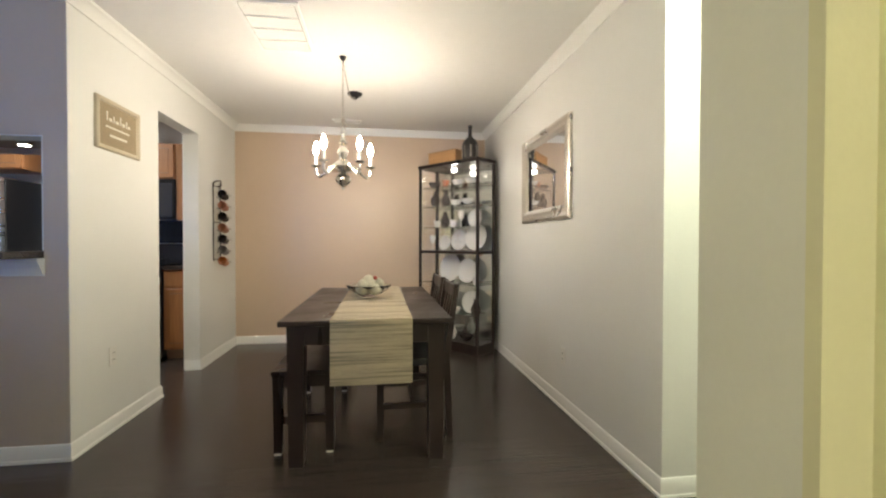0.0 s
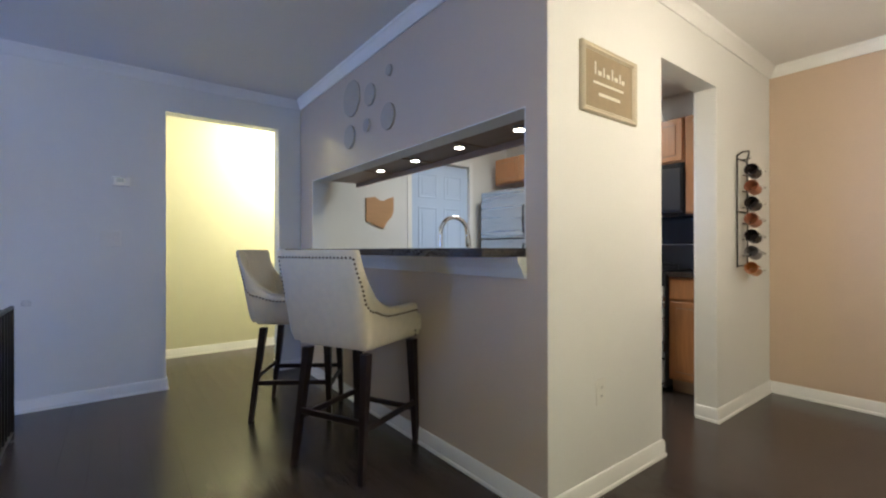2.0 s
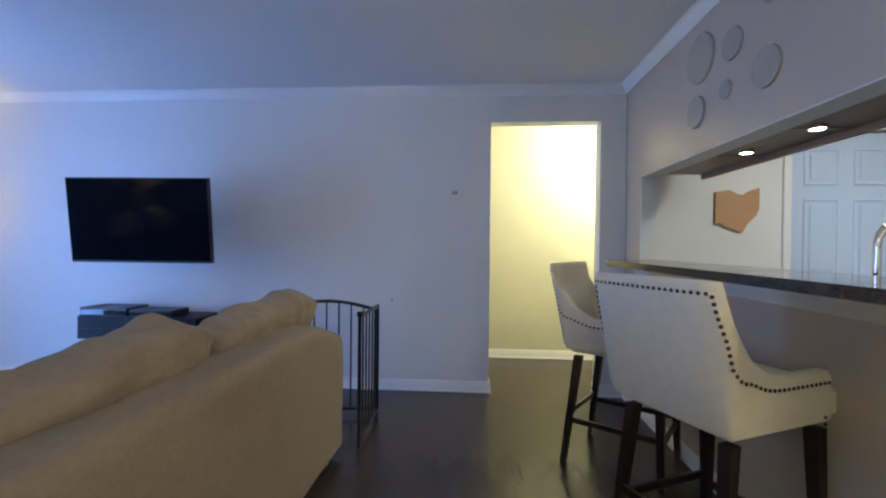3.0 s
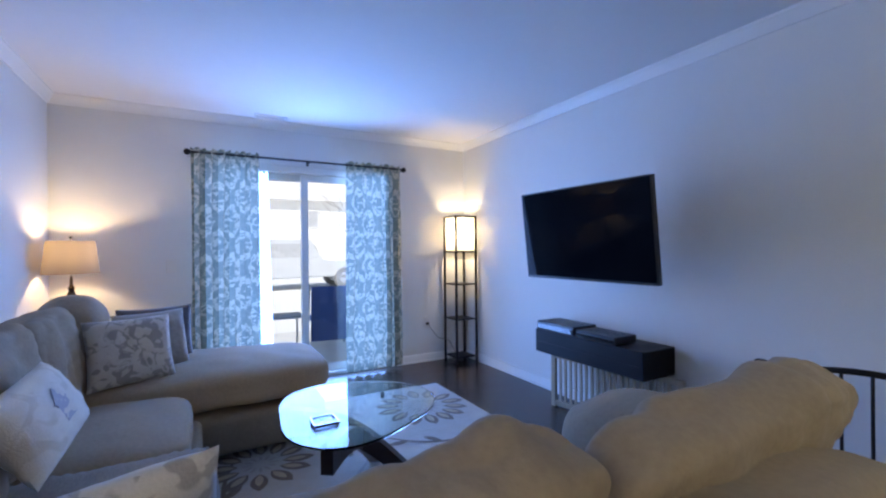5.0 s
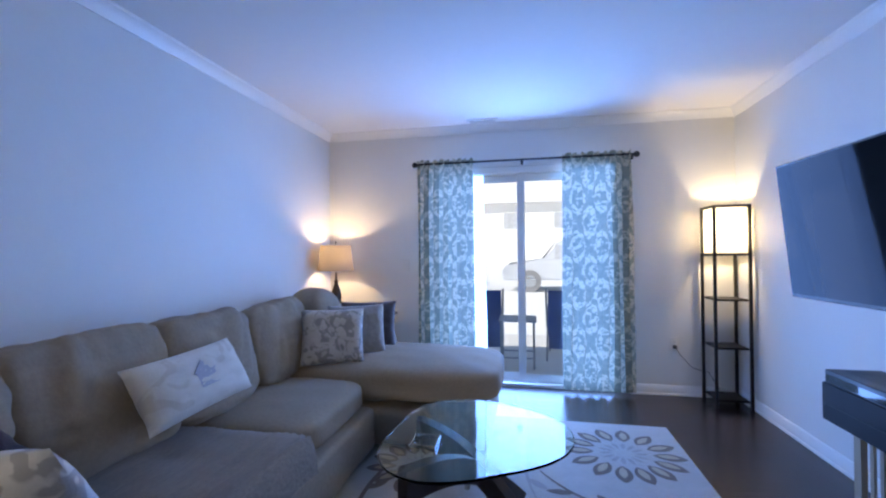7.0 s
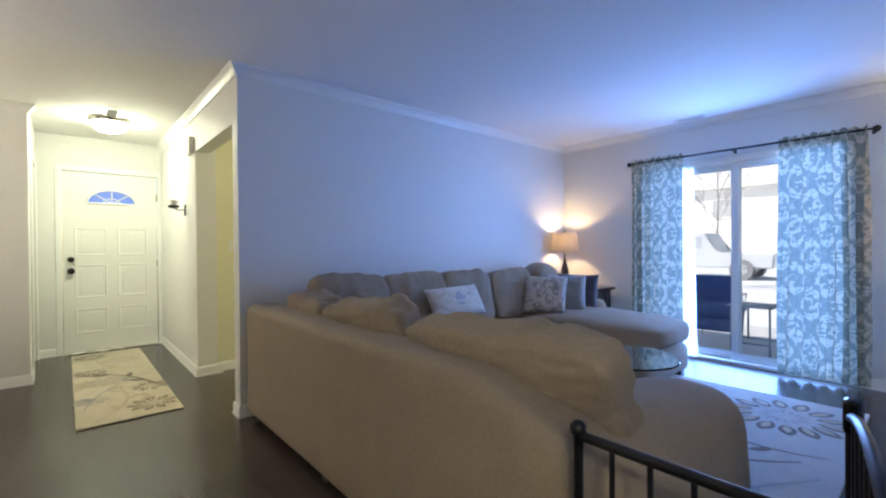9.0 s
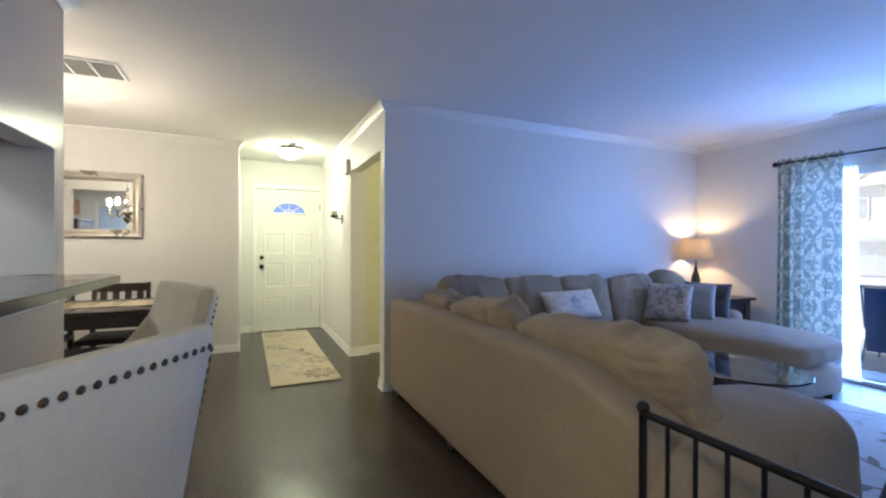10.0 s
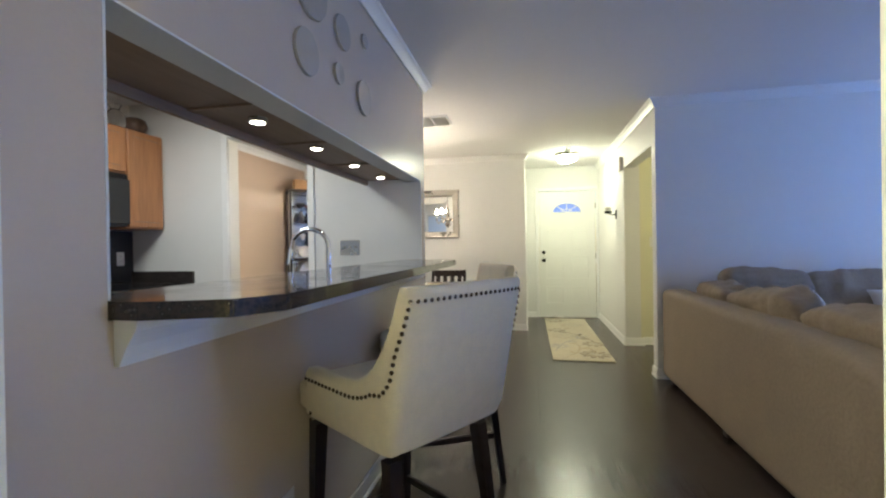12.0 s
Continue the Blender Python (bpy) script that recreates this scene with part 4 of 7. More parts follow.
part("rear_housing", B((-0.33, 0.036, -0.23, 0.33, 0.07, 0.12), bev=0.01), BLKPL, tv)
bm = bmesh.new()
box(bm, -0.10, 0.505, -0.12, 0.10, 0.52, 0.12)
rod(bm, (0, 0.07, 0), (0.0, 0.51, 0.0), 0.02)
part("wall_arm", bm, BLACKM, tv)

ms = thing("media_shelf", pose(-4.34, -1.2, 0.42), "black floating wall shelf holding two media boxes", "shelf")
bm = bmesh.new()
pts = [(XW + 0.001, -1.76), (-4.20, -1.76), (-4.20, -0.79), (XW + 0.001, -0.79)]
lo, hi = [bm.verts.new((x, y, 0.42)) for x, y in pts], [bm.verts.new((x, y, 0.60)) for x, y in pts]
bm.faces.new(lo[::-1]), bm.faces.new(hi)
for i in range(4):
    bm.faces.new((lo[i], lo[(i + 1) % 4], hi[(i + 1) % 4], hi[i]))
bmesh.ops.bevel(bm, geom=list(bm.edges), offset=0.003, segments=1, affect="EDGES")
SHB = mat("black_shelf_lacquer", (0.010, 0.010, 0.013), 0.42, vary=0.2, bump=0.05, spec=0.18)
wp("cabinet_box", bm, SHB, ms)
wp("front_strip", B((-4.199, -1.74, 0.50, -4.196, -0.82, 0.504)), BLACKM, ms, "thin drawer gap")
MEDIA = []
for nm, y0, y1, z1, x0 in (("cable_box", -1.745, -1.36, 0.665, -4.44), ("game_console", -1.34, -1.00, 0.652, -4.42)):
    t_ = thing(nm, pose(-4.32, (y0 + y1) / 2, 0.6005), "black plastic media box on the wall shelf", "electronics")
    MEDIA.append(t_)
    wp("case", B((x0, y0, 0.601, -4.205, y1, z1), bev=0.004), BLKPL, t_)
    wp("front_panel", B((-4.2045, y0 + 0.01, 0.610, -4.202, y1 - 0.01, z1 - 0.02)), GLOSSBLK, t_)
    bm = bmesh.new()
    for i in range(10):
        y = y0 + 0.05 + i * (y1 - y0 - 0.1) / 9
        box(bm, x0 + 0.04, y, z1 + 0.0002, -4.26, y + 0.006, z1 + 0.001)
    wp("vent_slots", bm, SHB, t_)

for t_ in (ms, *MEDIA):
    slide(t_, 0.0, 0.01, 0.0)

WOODL = mat("pale_pine", (0.42, 0.35, 0.25), 0.5, bump=0.1, scale=60, vary=0.12, grain=(1, 1, 0.1))
wg = thing("wooden_gate", pose(-4.33, -1.1, 0), "pale wooden slatted gate stored under the wall shelf", "gate")
A_, B_ = Vector((-4.25, -1.62, 0)), Vector((-4.42, -0.65, 0))
d_ = (B_ - A_).normalized()


def gbar(t0, t1, z0, z1, th, name):
    bm = bmesh.new()
    a, b = A_.lerp(B_, t0), A_.lerp(B_, t1)
    s = Vector((-d_.y, d_.x, 0)) * th / 2
    vs = [bm.verts.new(p + q + Vector((0, 0, z))) for z in (z0, z1) for p, q in ((a, -s), (b, -s), (b, s), (a, s))]
    for f in ((0, 3, 2, 1), (4, 5, 6, 7), (0, 1, 5, 4), (1, 2, 6, 5), (2, 3, 7, 6), (3, 0, 4, 7)):
        bm.faces.new([vs[i] for i in f])
    wp(name, bm, WOODL, wg)


gbar(0, 0.035, 0, 0.415, 0.03, "end_post"), gbar(0.965, 1, 0, 0.415, 0.03, "end_post"), gbar(0.036, 0.964, 0.012, 0.05, 0.025, "rail"), gbar(0.036, 0.964, 0.38, 0.415, 0.025, "rail")
for i in range(19):
    t = 0.07 + i * 0.046
    gbar(t, t + 0.017, 0.051, 0.379, 0.014, "slat")

slide(wg, -0.03, -0.03)

# ---- metal pet gate ----
pg = thing("pet_gate", pose(-3.9, 0.68, 0), "black metal pet gate standing open between the sofa and the wall", "gate")


def bars(name, a, b, top, n, r=0.006, low=0.06):
    a, b = Vector(a), Vector(b)
    fr_ = bmesh.new()
    tp = [a.lerp(b, t / 14) + Vector((0, 0, top(t / 14))) for t in range(15)]
    tube(fr_, tp, 0.012, 8)
    rod(fr_, a + Vector((0, 0, low)), b + Vector((0, 0, low)), 0.010)
    rod(fr_, a + Vector((0, 0, 0.02)), a + Vector((0, 0, top(0))), 0.011)
    rod(fr_, b + Vector((0, 0, 0.02)), b + Vector((0, 0, top(1))), 0.011)
    f = wp(name, fr_, BLACKM, pg, smooth=50)
    for i in range(1, n):
        t = i / n
        p = a.lerp(b, t)
        bm = bmesh.new()
        rod(bm, p + Vector((0, 0, low)), p + Vector((0, 0, top(t) - 0.005)), r, n=8)
        sub("bar", bm, BLACKM, pg, f)


bars("fixed_panel", (-3.42, 0.69, 0), (-3.89, 0.69, 0), lambda t: 0.77, 6)
bars("gate_panel", (-3.91, 0.67, 0), (-3.80, 0.02, 0), lambda t: 0.74 + 0.06 * math.sin(math.pi * t), 8)
bm = bmesh.new()
post(bm, (-4.46, 0.685, 0), (-4.46, 0.685, 0.80), 0.022)
box(bm, -4.478, 0.66, 0.72, -4.44, 0.71, 0.76)
wp("wall_post", bm, BLACKM, pg)
for p in ((-3.42, 0.69, 0.785), (-4.46, 0.685, 0.82)):
    bm = bmesh.new()
    bmesh.ops.create_uvsphere(bm, u_segments=12, v_segments=8, radius=0.019, matrix=Matrix.Translation(p))
    rod(bm, (p[0], p[1], p[2] - 0.04), p, 0.011)
    wp("knob", bm, BLACKM, pg, smooth=60)
bm = bmesh.new()
box(bm, -3.825, 0.0, 0.70, -3.785, 0.04, 0.79, bev=0.010, seg=2)
wp("latch", bm, GLOSSBLK, pg)

slide(pg, -0.075, -0.02, -0.012)

# ---- dining table, bench, chairs ----
dt = thing("dining_table", pose(-0.165, 2.82, 0), "dark espresso wooden dining table", "dining table")
TX0, TX1, TY0, TY1 = -0.555, 0.305, 2.19, 3.79
wp("tabletop", B((TX0, TY0, 0.722, TX1, TY1, 0.75), bev=0.004, seg=2), DARK, dt)
wp("apron", B((TX0 + 0.12, TY0 + 0.05, 0.62, TX1 - 0.12, TY0 + 0.072, 0.721), (TX0 + 0.12, TY1 - 0.072, 0.62, TX1 - 0.12, TY1 - 0.05, 0.721), (TX0 + 0.05, TY0 + 0.12, 0.62, TX0 + 0.072, TY1 - 0.12, 0.721), (TX1 - 0.072, TY0 + 0.12, 0.62, TX1 - 0.05, TY1 - 0.12, 0.721)), DARK, dt)
for x in (TX0 + 0.075, TX1 - 0.075):
    for y in (TY0 + 0.10, TY1 - 0.075):
        bm = bmesh.new()
        post(bm, (x, y, 0), (x, y, 0.721), 0.072, 0.088)
        wp("leg", bm, DARK, dt)


def runner_mat():
    m = mat("woven_runner", (0.46, 0.38, 0.275), 0.85, bump=0.9, scale=260, vary=0.2, grain=(0.12, 1, 1))
    nt = m.node_tree
    b = nt.nodes["Principled BSDF"]
    co, mp, n = nt.nodes.new("ShaderNodeTexCoord"), nt.nodes.new("ShaderNodeMapping"), nt.nodes.new("ShaderNodeTexNoise")
    mp.inputs["Scale"].default_value = (1.2, 60, 60)
    n.inputs["Scale"].default_value, n.inputs["Detail"].default_value = 1.6, 3
    r, mx = nt.nodes.new("ShaderNodeMapRange"), nt.nodes.new("ShaderNodeMix")
    r.inputs[1].default_value, r.inputs[2].default_value = 0.50, 0.66
    mx.data_type = "RGBA"
    old = b.inputs["Base Color"].links[0].from_socket
    nt.links.new(co.outputs["Object"], mp.inputs[0]), nt.links.new(mp.outputs[0], n.inputs[0]), nt.links.new(n.outputs[0], r.inputs[0]), nt.links.new(r.outputs[0], mx.inputs[0])
    nt.links.new(old, mx.inputs[6])
    mx.inputs[7].default_value = (0.20, 0.18, 0.14, 1)
    nt.links.new(mx.outputs[2], b.inputs["Base Color"])
    return m


RUN = runner_mat()
tr = thing("table_runner", pose(-0.155, 2.82, 0.75), "cream woven bamboo runner hanging over the table end", "table runner")
wp("weave", B((-0.305, TY0 - 0.009, 0.7515, 0.10, TY1 + 0.008, 0.7555), (-0.305, TY0 - 0.009, 0.427, 0.10, TY0 - 0.005, 0.7513), (-0.305, TY1 + 0.004, 0.42, 0.10, TY1 + 0.008, 0.7513)), RUN, tr)
bm = bmesh.new()
for i in range(53):
    z = 0.432 + i * 0.0060
    box(bm, -0.3055, TY0 - 0.0135 + 0.002 * noise.noise((i * 3.1, 0, 0)), z, 0.1005, TY0 - 0.0095, z + 0.0036)
sl = wp("slats", bm, RUN, tr)
tagged(sl, kind="stuff")

bw = thing("glass_bowl", pose(-0.14, 3.04, 0.758), "scalloped glass bowl filled with white decorative balls", "bowl")
bm = bmesh.new()
n = 32
rings = []
for r, z in ((0.045, 0), (0.05, 0.004), (0.085, 0.022), (0.12, 0.052), (0.145, 0.085), (0.141, 0.085), (0.116, 0.056), (0.08, 0.027), (0.03, 0.008)):
    rings.append([bm.verts.new((r * (1 + (0.09 * math.cos(8 * k * math.tau / n) if z > 0.05 else 0)) * math.cos(k * math.tau / n), r * (1 + (0.09 * math.cos(8 * k * math.tau / n) if z > 0.05 else 0)) * math.sin(k * math.tau / n), z)) for k in range(n)])
for s, t in zip(rings, rings[1:]):
    for k in range(n):
        bm.faces.new((s[k], s[(k + 1) % n], t[(k + 1) % n], t[k]))
bm.faces.new(rings[0][::-1]), bm.faces.new(rings[-1])
part("bowl_body", bm, THINGLASS, bw, "pressed clear glass", smooth=60)
BALLM = mat("cream_ball", (0.62, 0.58, 0.46), 0.6, bump=0.6, scale=60, vary=0.15)
for i, (x, y, z, r) in enumerate(((-0.05, 0, 0.055, 0.042), (0.045, -0.03, 0.056, 0.040), (0.01, 0.05, 0.058, 0.042), (0.0, 0.0, 0.108, 0.045), (-0.04, -0.045, 0.090, 0.034), (0.07, 0.03, 0.095, 0.033))):
    bm = bmesh.new()
    bmesh.ops.create_icosphere(bm, subdivisions=3, radius=r, matrix=Matrix.Translation((x, y, z)))
    for v in bm.verts:
        v.co += (v.co - Vector((x, y, z))) * 0.2 * noise.noise(v.co * 40)
    part("ball", bm, BALLM, bw, smooth=60)
bm = bmesh.new()
for i in range(5):
    leaf(bm, (0.05, -0.01, 0.12), 0.06, 0.022, 0.4 + i * 0.6, 0.2, 0.02)
part("leaves", bm, mat("silk_leaf", (0.16, 0.13, 0.035), 0.6, vary=0.3), bw)
bm = bmesh.new()
bmesh.ops.create_icosphere(bm, subdivisions=2, radius=0.014, matrix=Matrix.Translation((0.045, -0.03, 0.135)))
part("berry", bm, mat("red_berry", (0.35, 0.05, 0.03), 0.4, vary=0.1), bw)

bn = thing("dining_bench", pose(-0.51, 2.86, 0), "dark espresso wooden bench tucked under the table", "bench")
wp("seat", B((-0.675, 2.35, 0.43, -0.34, 3.40, 0.455), bev=0.004), DARK, bn)
wp("rail", B((-0.65, 2.41, 0.36, -0.632, 3.34, 0.429), (-0.383, 2.41, 0.36, -0.365, 3.34, 0.429), (-0.62, 2.385, 0.36, -0.40, 2.405, 0.429), (-0.62, 2.395, 0.16, -0.40, 2.415, 0.20), (-0.62, 3.335, 0.16, -0.40, 3.355, 0.20)), DARK, bn)
for x in (-0.645, -0.375):
    for y in (2.395, 3.355):
        bm = bmesh.new()
        post(bm, (x, y, 0.012), (x, y, 0.43), 0.04, 0.05)
        lg = wp("leg", bm, DARK, bn)
        sub("foot_pad", B((x - 0.018, y - 0.018, 0, x + 0.018, y + 0.018, 0.012)), CERAM, bn, lg, "pale felt pad")

slide(bn, 0.045, 0.02)
CHD = mat("black_seat_pad", (0.02, 0.018, 0.018), 0.55, bump=0.2, scale=80, vary=0.2)


def dining_chair():
    """Faces +y locally; back at -y."""
    c = thing("dining_chair", pose(0, 0, 0), "dark espresso slat-backed wooden dining chair", "chair", group="dining chairs at the table")
    for x in (-0.20, 0.20):
        bm = bmesh.new()
        post(bm, (x, -0.21, 0), (x, -0.19, 0.46), 0.036, 0.04)
        post(bm, (x, -0.19, 0.4605), (x, -0.250, 0.89), 0.038, 0.03)
        part("rear_leg", bm, DARK, c)
        bm = bmesh.new()
        post(bm, (x, 0.19, 0), (x, 0.19, 0.42), 0.034, 0.04)
        part("front_leg", bm, DARK, c)
    part("seat", B((-0.22, -0.20, 0.425, 0.22, 0.22, 0.47), bev=0.012, seg=2), CHD, c)
    bk = part("backrest", B((-0.183, -0.260, 0.81, 0.183, -0.238, 0.885), bev=0.003), DARK, c)
    part("lower_rail", B((-0.183, -0.212, 0.55, 0.183, -0.192, 0.60), bev=0.003), DARK, c)
    for i in range(4):
        bm = bmesh.new()
        x = -0.135 + i * 0.09
        a, b = Vector((x, -0.204, 0.60)), Vector((x, -0.248, 0.81))
        vs = []
        for p in (a, b):
            vs += [bm.verts.new(p + Vector((dx, dy, 0))) for dx, dy in ((-0.025, -0.006), (0.025, -0.006), (0.025, 0.006), (-0.025, 0.006))]
        for f in ((0, 3, 2, 1), (4, 5, 6, 7), (0, 1, 5, 4), (1, 2, 6, 5), (2, 3, 7, 6), (3, 0, 4, 7)):
            bm.faces.new([vs[k] for k in f])
        part("slat", bm, DARK, bk)
    bm = bmesh.new()
    for x in (-0.20, 0.20):
        box(bm, x - 0.01, -0.18, 0.18, x + 0.01, 0.172, 0.21)
    box(bm, -0.18, -0.006, 0.185, 0.18, 0.006, 0.207)
    part("stretcher", bm, DARK, c)
    return c


ch = dining_chair()
ch.matrix_basis = pose(0.13, 2.70, 0, 0, 0, 90)
copy_thing(ch, pose(0.13, 3.25, 0, 0, 0, 91))

ot = thing("ottoman", pose(-0.52, 4.06, 0), "beige upholstered footstool behind the table", "stool")
wp("cushion", soft_box(-0.78, 3.86, 0.04, -0.30, 4.26, 0.44, 0.03, 9), LINEN, ot, smooth=60)
for x in (-0.74, -0.34):
    for y in (3.90, 4.22):
        wp("foot", B((x - 0.02, y - 0.02, 0, x + 0.02, y + 0.02, 0.045)), DARK, ot)

slide(ot, 0.0, 0.15)

# ---- curio cabinet across the corner ----
cx = Vector((0.53, -0.66, 0)).normalized()
cy = Vector((-cx.y, cx.x, 0))
CM = Matrix(((cx.x, cy.x, 0, 0.37), (cx.y, cy.y, 0, 4.86), (0, 0, 1, 0), (0, 0, 0, 1)))
cu = thing("curio_cabinet", CM, "black framed glass curio cabinet full of white dishes and glassware", "display cabinet")
W, D = 0.84, 0.29
for nm, b in (("base", (0, 0, 0, W, D, 0.10)), ("top", (-0.01, -0.01, 1.955, W + 0.01, D, 1.99)), ("middle_rail", (0.026, 0.0, 1.02, W - 0.026, D - 0.02, 1.05))):
    part(nm, B(b, bev=0.003), DARK, cu)
for x in (0, W - 0.025):
    for y in (0, D - 0.025):
        part("post", B((x, y, 0.101, x + 0.025, y + 0.025, 1.954)), DARK, cu)
for z0, z1 in ((0.101, 1.019), (1.051, 1.954)):
    part("front_pane", B((0.026, 0.006, z0, W - 0.026, 0.010, z1)), GLASS, cu, "clear cabinet glass").visible_shadow = False
    for x in (0.008, W - 0.012):
        part("side_pane", B((x, 0.026, z0, x + 0.004, D - 0.026, z1)), GLASS, cu, "clear cabinet glass").visible_shadow = False
part("back_mirror", B((0.026, D - 0.008, 0.101, W - 0.026, D - 0.002, 1.954)), mat("aged_mirror", (0.72, 0.75, 0.74), 0.06, 1.0, vary=0.04), cu, "mirrored back")
SHZ = (0.38, 0.70, 1.30, 1.53, 1.74)
for z in SHZ:
    part("glass_shelf", B((0.028, 0.03, z - 0.003, W - 0.028, D - 0.03, z + 0.003)), TGLASS, cu, "glass shelf")
lamp("cabinet_light", "POINT", tuple(CM @ Vector((W / 2, 0.12, 1.92))), 3.0, (1.0, 0.95, 0.85), 0.03)
bm = bmesh.new()
lathe(bm, [(0.03, 0), (0.03, 0.012)], 16, at=(W / 2, 0.12, 1.942))
part("puck_light", bm, NICKEL, cu)


def plate(x, z, r, y=0.21, lean=10):
    p = thing("plate", CM @ Matrix.Translation((x, y, z)), "white ceramic plate standing in the cabinet", "plate", group="plates in the curio cabinet")
    bm = bmesh.new()
    lathe(bm, [(0.001, 0.004), (r * 0.6, 0.004), (r * 0.68, 0.010), (r, 0.018), (r, 0.021), (r * 0.66, 0.015), (r * 0.55, 0.009), (0.001, 0.009)], 36, cap=False)
    part("dish", bm, CERAM, p, smooth=40, m=Matrix.Translation((0, 0, r)) @ Matrix.Rotation(radians(90 - lean), 4, "X"))


for x, z, r in ((0.22, 1.053, 0.085), (0.43, 1.053, 0.11), (0.66, 1.053, 0.14), (0.30, 0.705, 0.15), (0.55, 0.705, 0.13), (0.65, 1.304, 0.09), (0.30, 0.385, 0.10), (0.60, 0.385, 0.12)):
    plate(x, z, r)


def vessel(name, prof, x, y, z, material, label, cat, grp):
    p = thing(name, CM @ Matrix.Translation((x, y, z)), label, cat, group=grp)
    bm = bmesh.new()
    lathe(bm, prof, 20)
    part("body", bm, material, p, smooth=50)


BOWLP = [(0.03, 0), (0.032, 0.006), (0.055, 0.03), (0.07, 0.06), (0.066, 0.06), (0.05, 0.034), (0.01, 0.012)]
CUPP = [(0.025, 0), (0.03, 0.01), (0.038, 0.05), (0.04, 0.075), (0.037, 0.075), (0.033, 0.045), (0.01, 0.012)]
WINEP = [(0.03, 0), (0.03, 0.003), (0.005, 0.008), (0.004, 0.07), (0.03, 0.10), (0.036, 0.14), (0.03, 0.165), (0.028, 0.165), (0.033, 0.14), (0.01, 0.09)]
VASEP = [(0.03, 0), (0.04, 0.02), (0.055, 0.07), (0.03, 0.12), (0.018, 0.15), (0.03, 0.17), (0.027, 0.17), (0.01, 0.12)]
DARKG = mat("dark_glazed_ceramic", (0.04, 0.03, 0.03), 0.25, vary=0.3)
REDC = mat("terracotta_glaze", (0.35, 0.12, 0.06), 0.35, vary=0.2)
for x, y, z, pf, mm, nm, lb in ((0.16, 0.10, 1.533, VASEP, DARKG, "vase", "dark glazed vase"), (0.30, 0.12, 1.743, CUPP, REDC, "cup", "terracotta cup"), (0.48, 0.12, 1.743, BOWLP, CERAM, "bowl", "white ceramic bowl"), (0.66, 0.12, 1.743, BOWLP, CERAM, "bowl", "white ceramic bowl"),
                                (0.15, 0.10, 1.743, BOWLP, DARKG, "bowl", "dark glazed bowl"), (0.30, 0.12, 1.533, VASEP, DARKG, "vase", "dark glazed vase"), (0.45, 0.12, 1.533, BOWLP, CERAM, "bowl", "white ceramic bowl"), (0.62, 0.11, 1.533, BOWLP, CERAM, "bowl", "white ceramic bowl"),
                                (0.18, 0.11, 1.303, CUPP, CERAM, "cup", "white ceramic cup"), (0.30, 0.11, 1.303, VASEP, DARKG, "vase", "dark glazed vase"), (0.43, 0.10, 1.303, CUPP, CERAM, "cup", "white ceramic cup"), (0.54, 0.10, 1.303, WINEP, CERAM, "goblet", "pale goblet"), (0.76, 0.11, 1.303, WINEP, CERAM, "goblet", "pale goblet"),
                                (0.12, 0.10, 1.053, WINEP, CERAM, "goblet", "pale goblet"), (0.74, 0.10, 0.703, CUPP, CERAM, "cup", "white ceramic cup"), (0.15, 0.10, 0.383, VASEP, CERAM, "vase", "white ceramic vase"), (0.45, 0.10, 0.383, BOWLP, CERAM, "bowl", "white ceramic bowl"), (0.74, 0.10, 0.383, VASEP, DARKG, "vase", "dark glazed vase"),
                                (0.2, 0.10, 0.103, BOWLP, CERAM, "bowl", "white ceramic bowl"), (0.4, 0.12, 0.103, VASEP, CERAM, "vase", "white ceramic vase"), (0.6, 0.12, 0.103, BOWLP, DARKG, "bowl", "dark glazed bowl")):
    vessel(nm, pf, x, y, z, mm, lb + " on a cabinet shelf", nm, "dishes in the curio cabinet")
wc = thing("wooden_crate", CM @ Matrix.Translation((0.28, 0.16, 1.991)), "pale pine wine crate on top of the cabinet", "crate")
part("crate_body", B((-0.20, -0.09, 0, 0.20, 0.09, 0.13), bev=0.003), mat("crate_pine", (0.50, 0.28, 0.12), 0.55, bump=0.15, scale=50, vary=0.15, grain=(0.1, 1, 1)), wc)
part("lid", B((-0.205, -0.095, 0.131, 0.205, 0.095, 0.142), bev=0.002), mat("crate_pine", (0, 0, 0)), wc)
lt = thing("lantern_bottle", CM @ Matrix.Translation((0.64, 0.12, 1.991)), "dark metal lantern shaped like a bottle on top of the cabinet", "lantern")
bm = bmesh.new()
lathe(bm, [(0.075, 0), (0.08, 0.01), (0.08, 0.17), (0.06, 0.21), (0.02, 0.25), (0.018, 0.34), (0.022, 0.345), (0.022, 0.36)], 16)
part("body", bm, mat("dark_patina", (0.06, 0.055, 0.05), 0.4, 0.5, bump=0.3, scale=50, vary=0.5), lt, smooth=40)
for k in range(8):
    a = k * math.tau / 8
    part("cage_bar", B((0.079 * math.cos(a) - 0.006, 0.079 * math.sin(a) - 0.006, 0.03, 0.079 * math.cos(a) + 0.006, 0.079 * math.sin(a) + 0.006, 0.15)), NICKEL, lt)



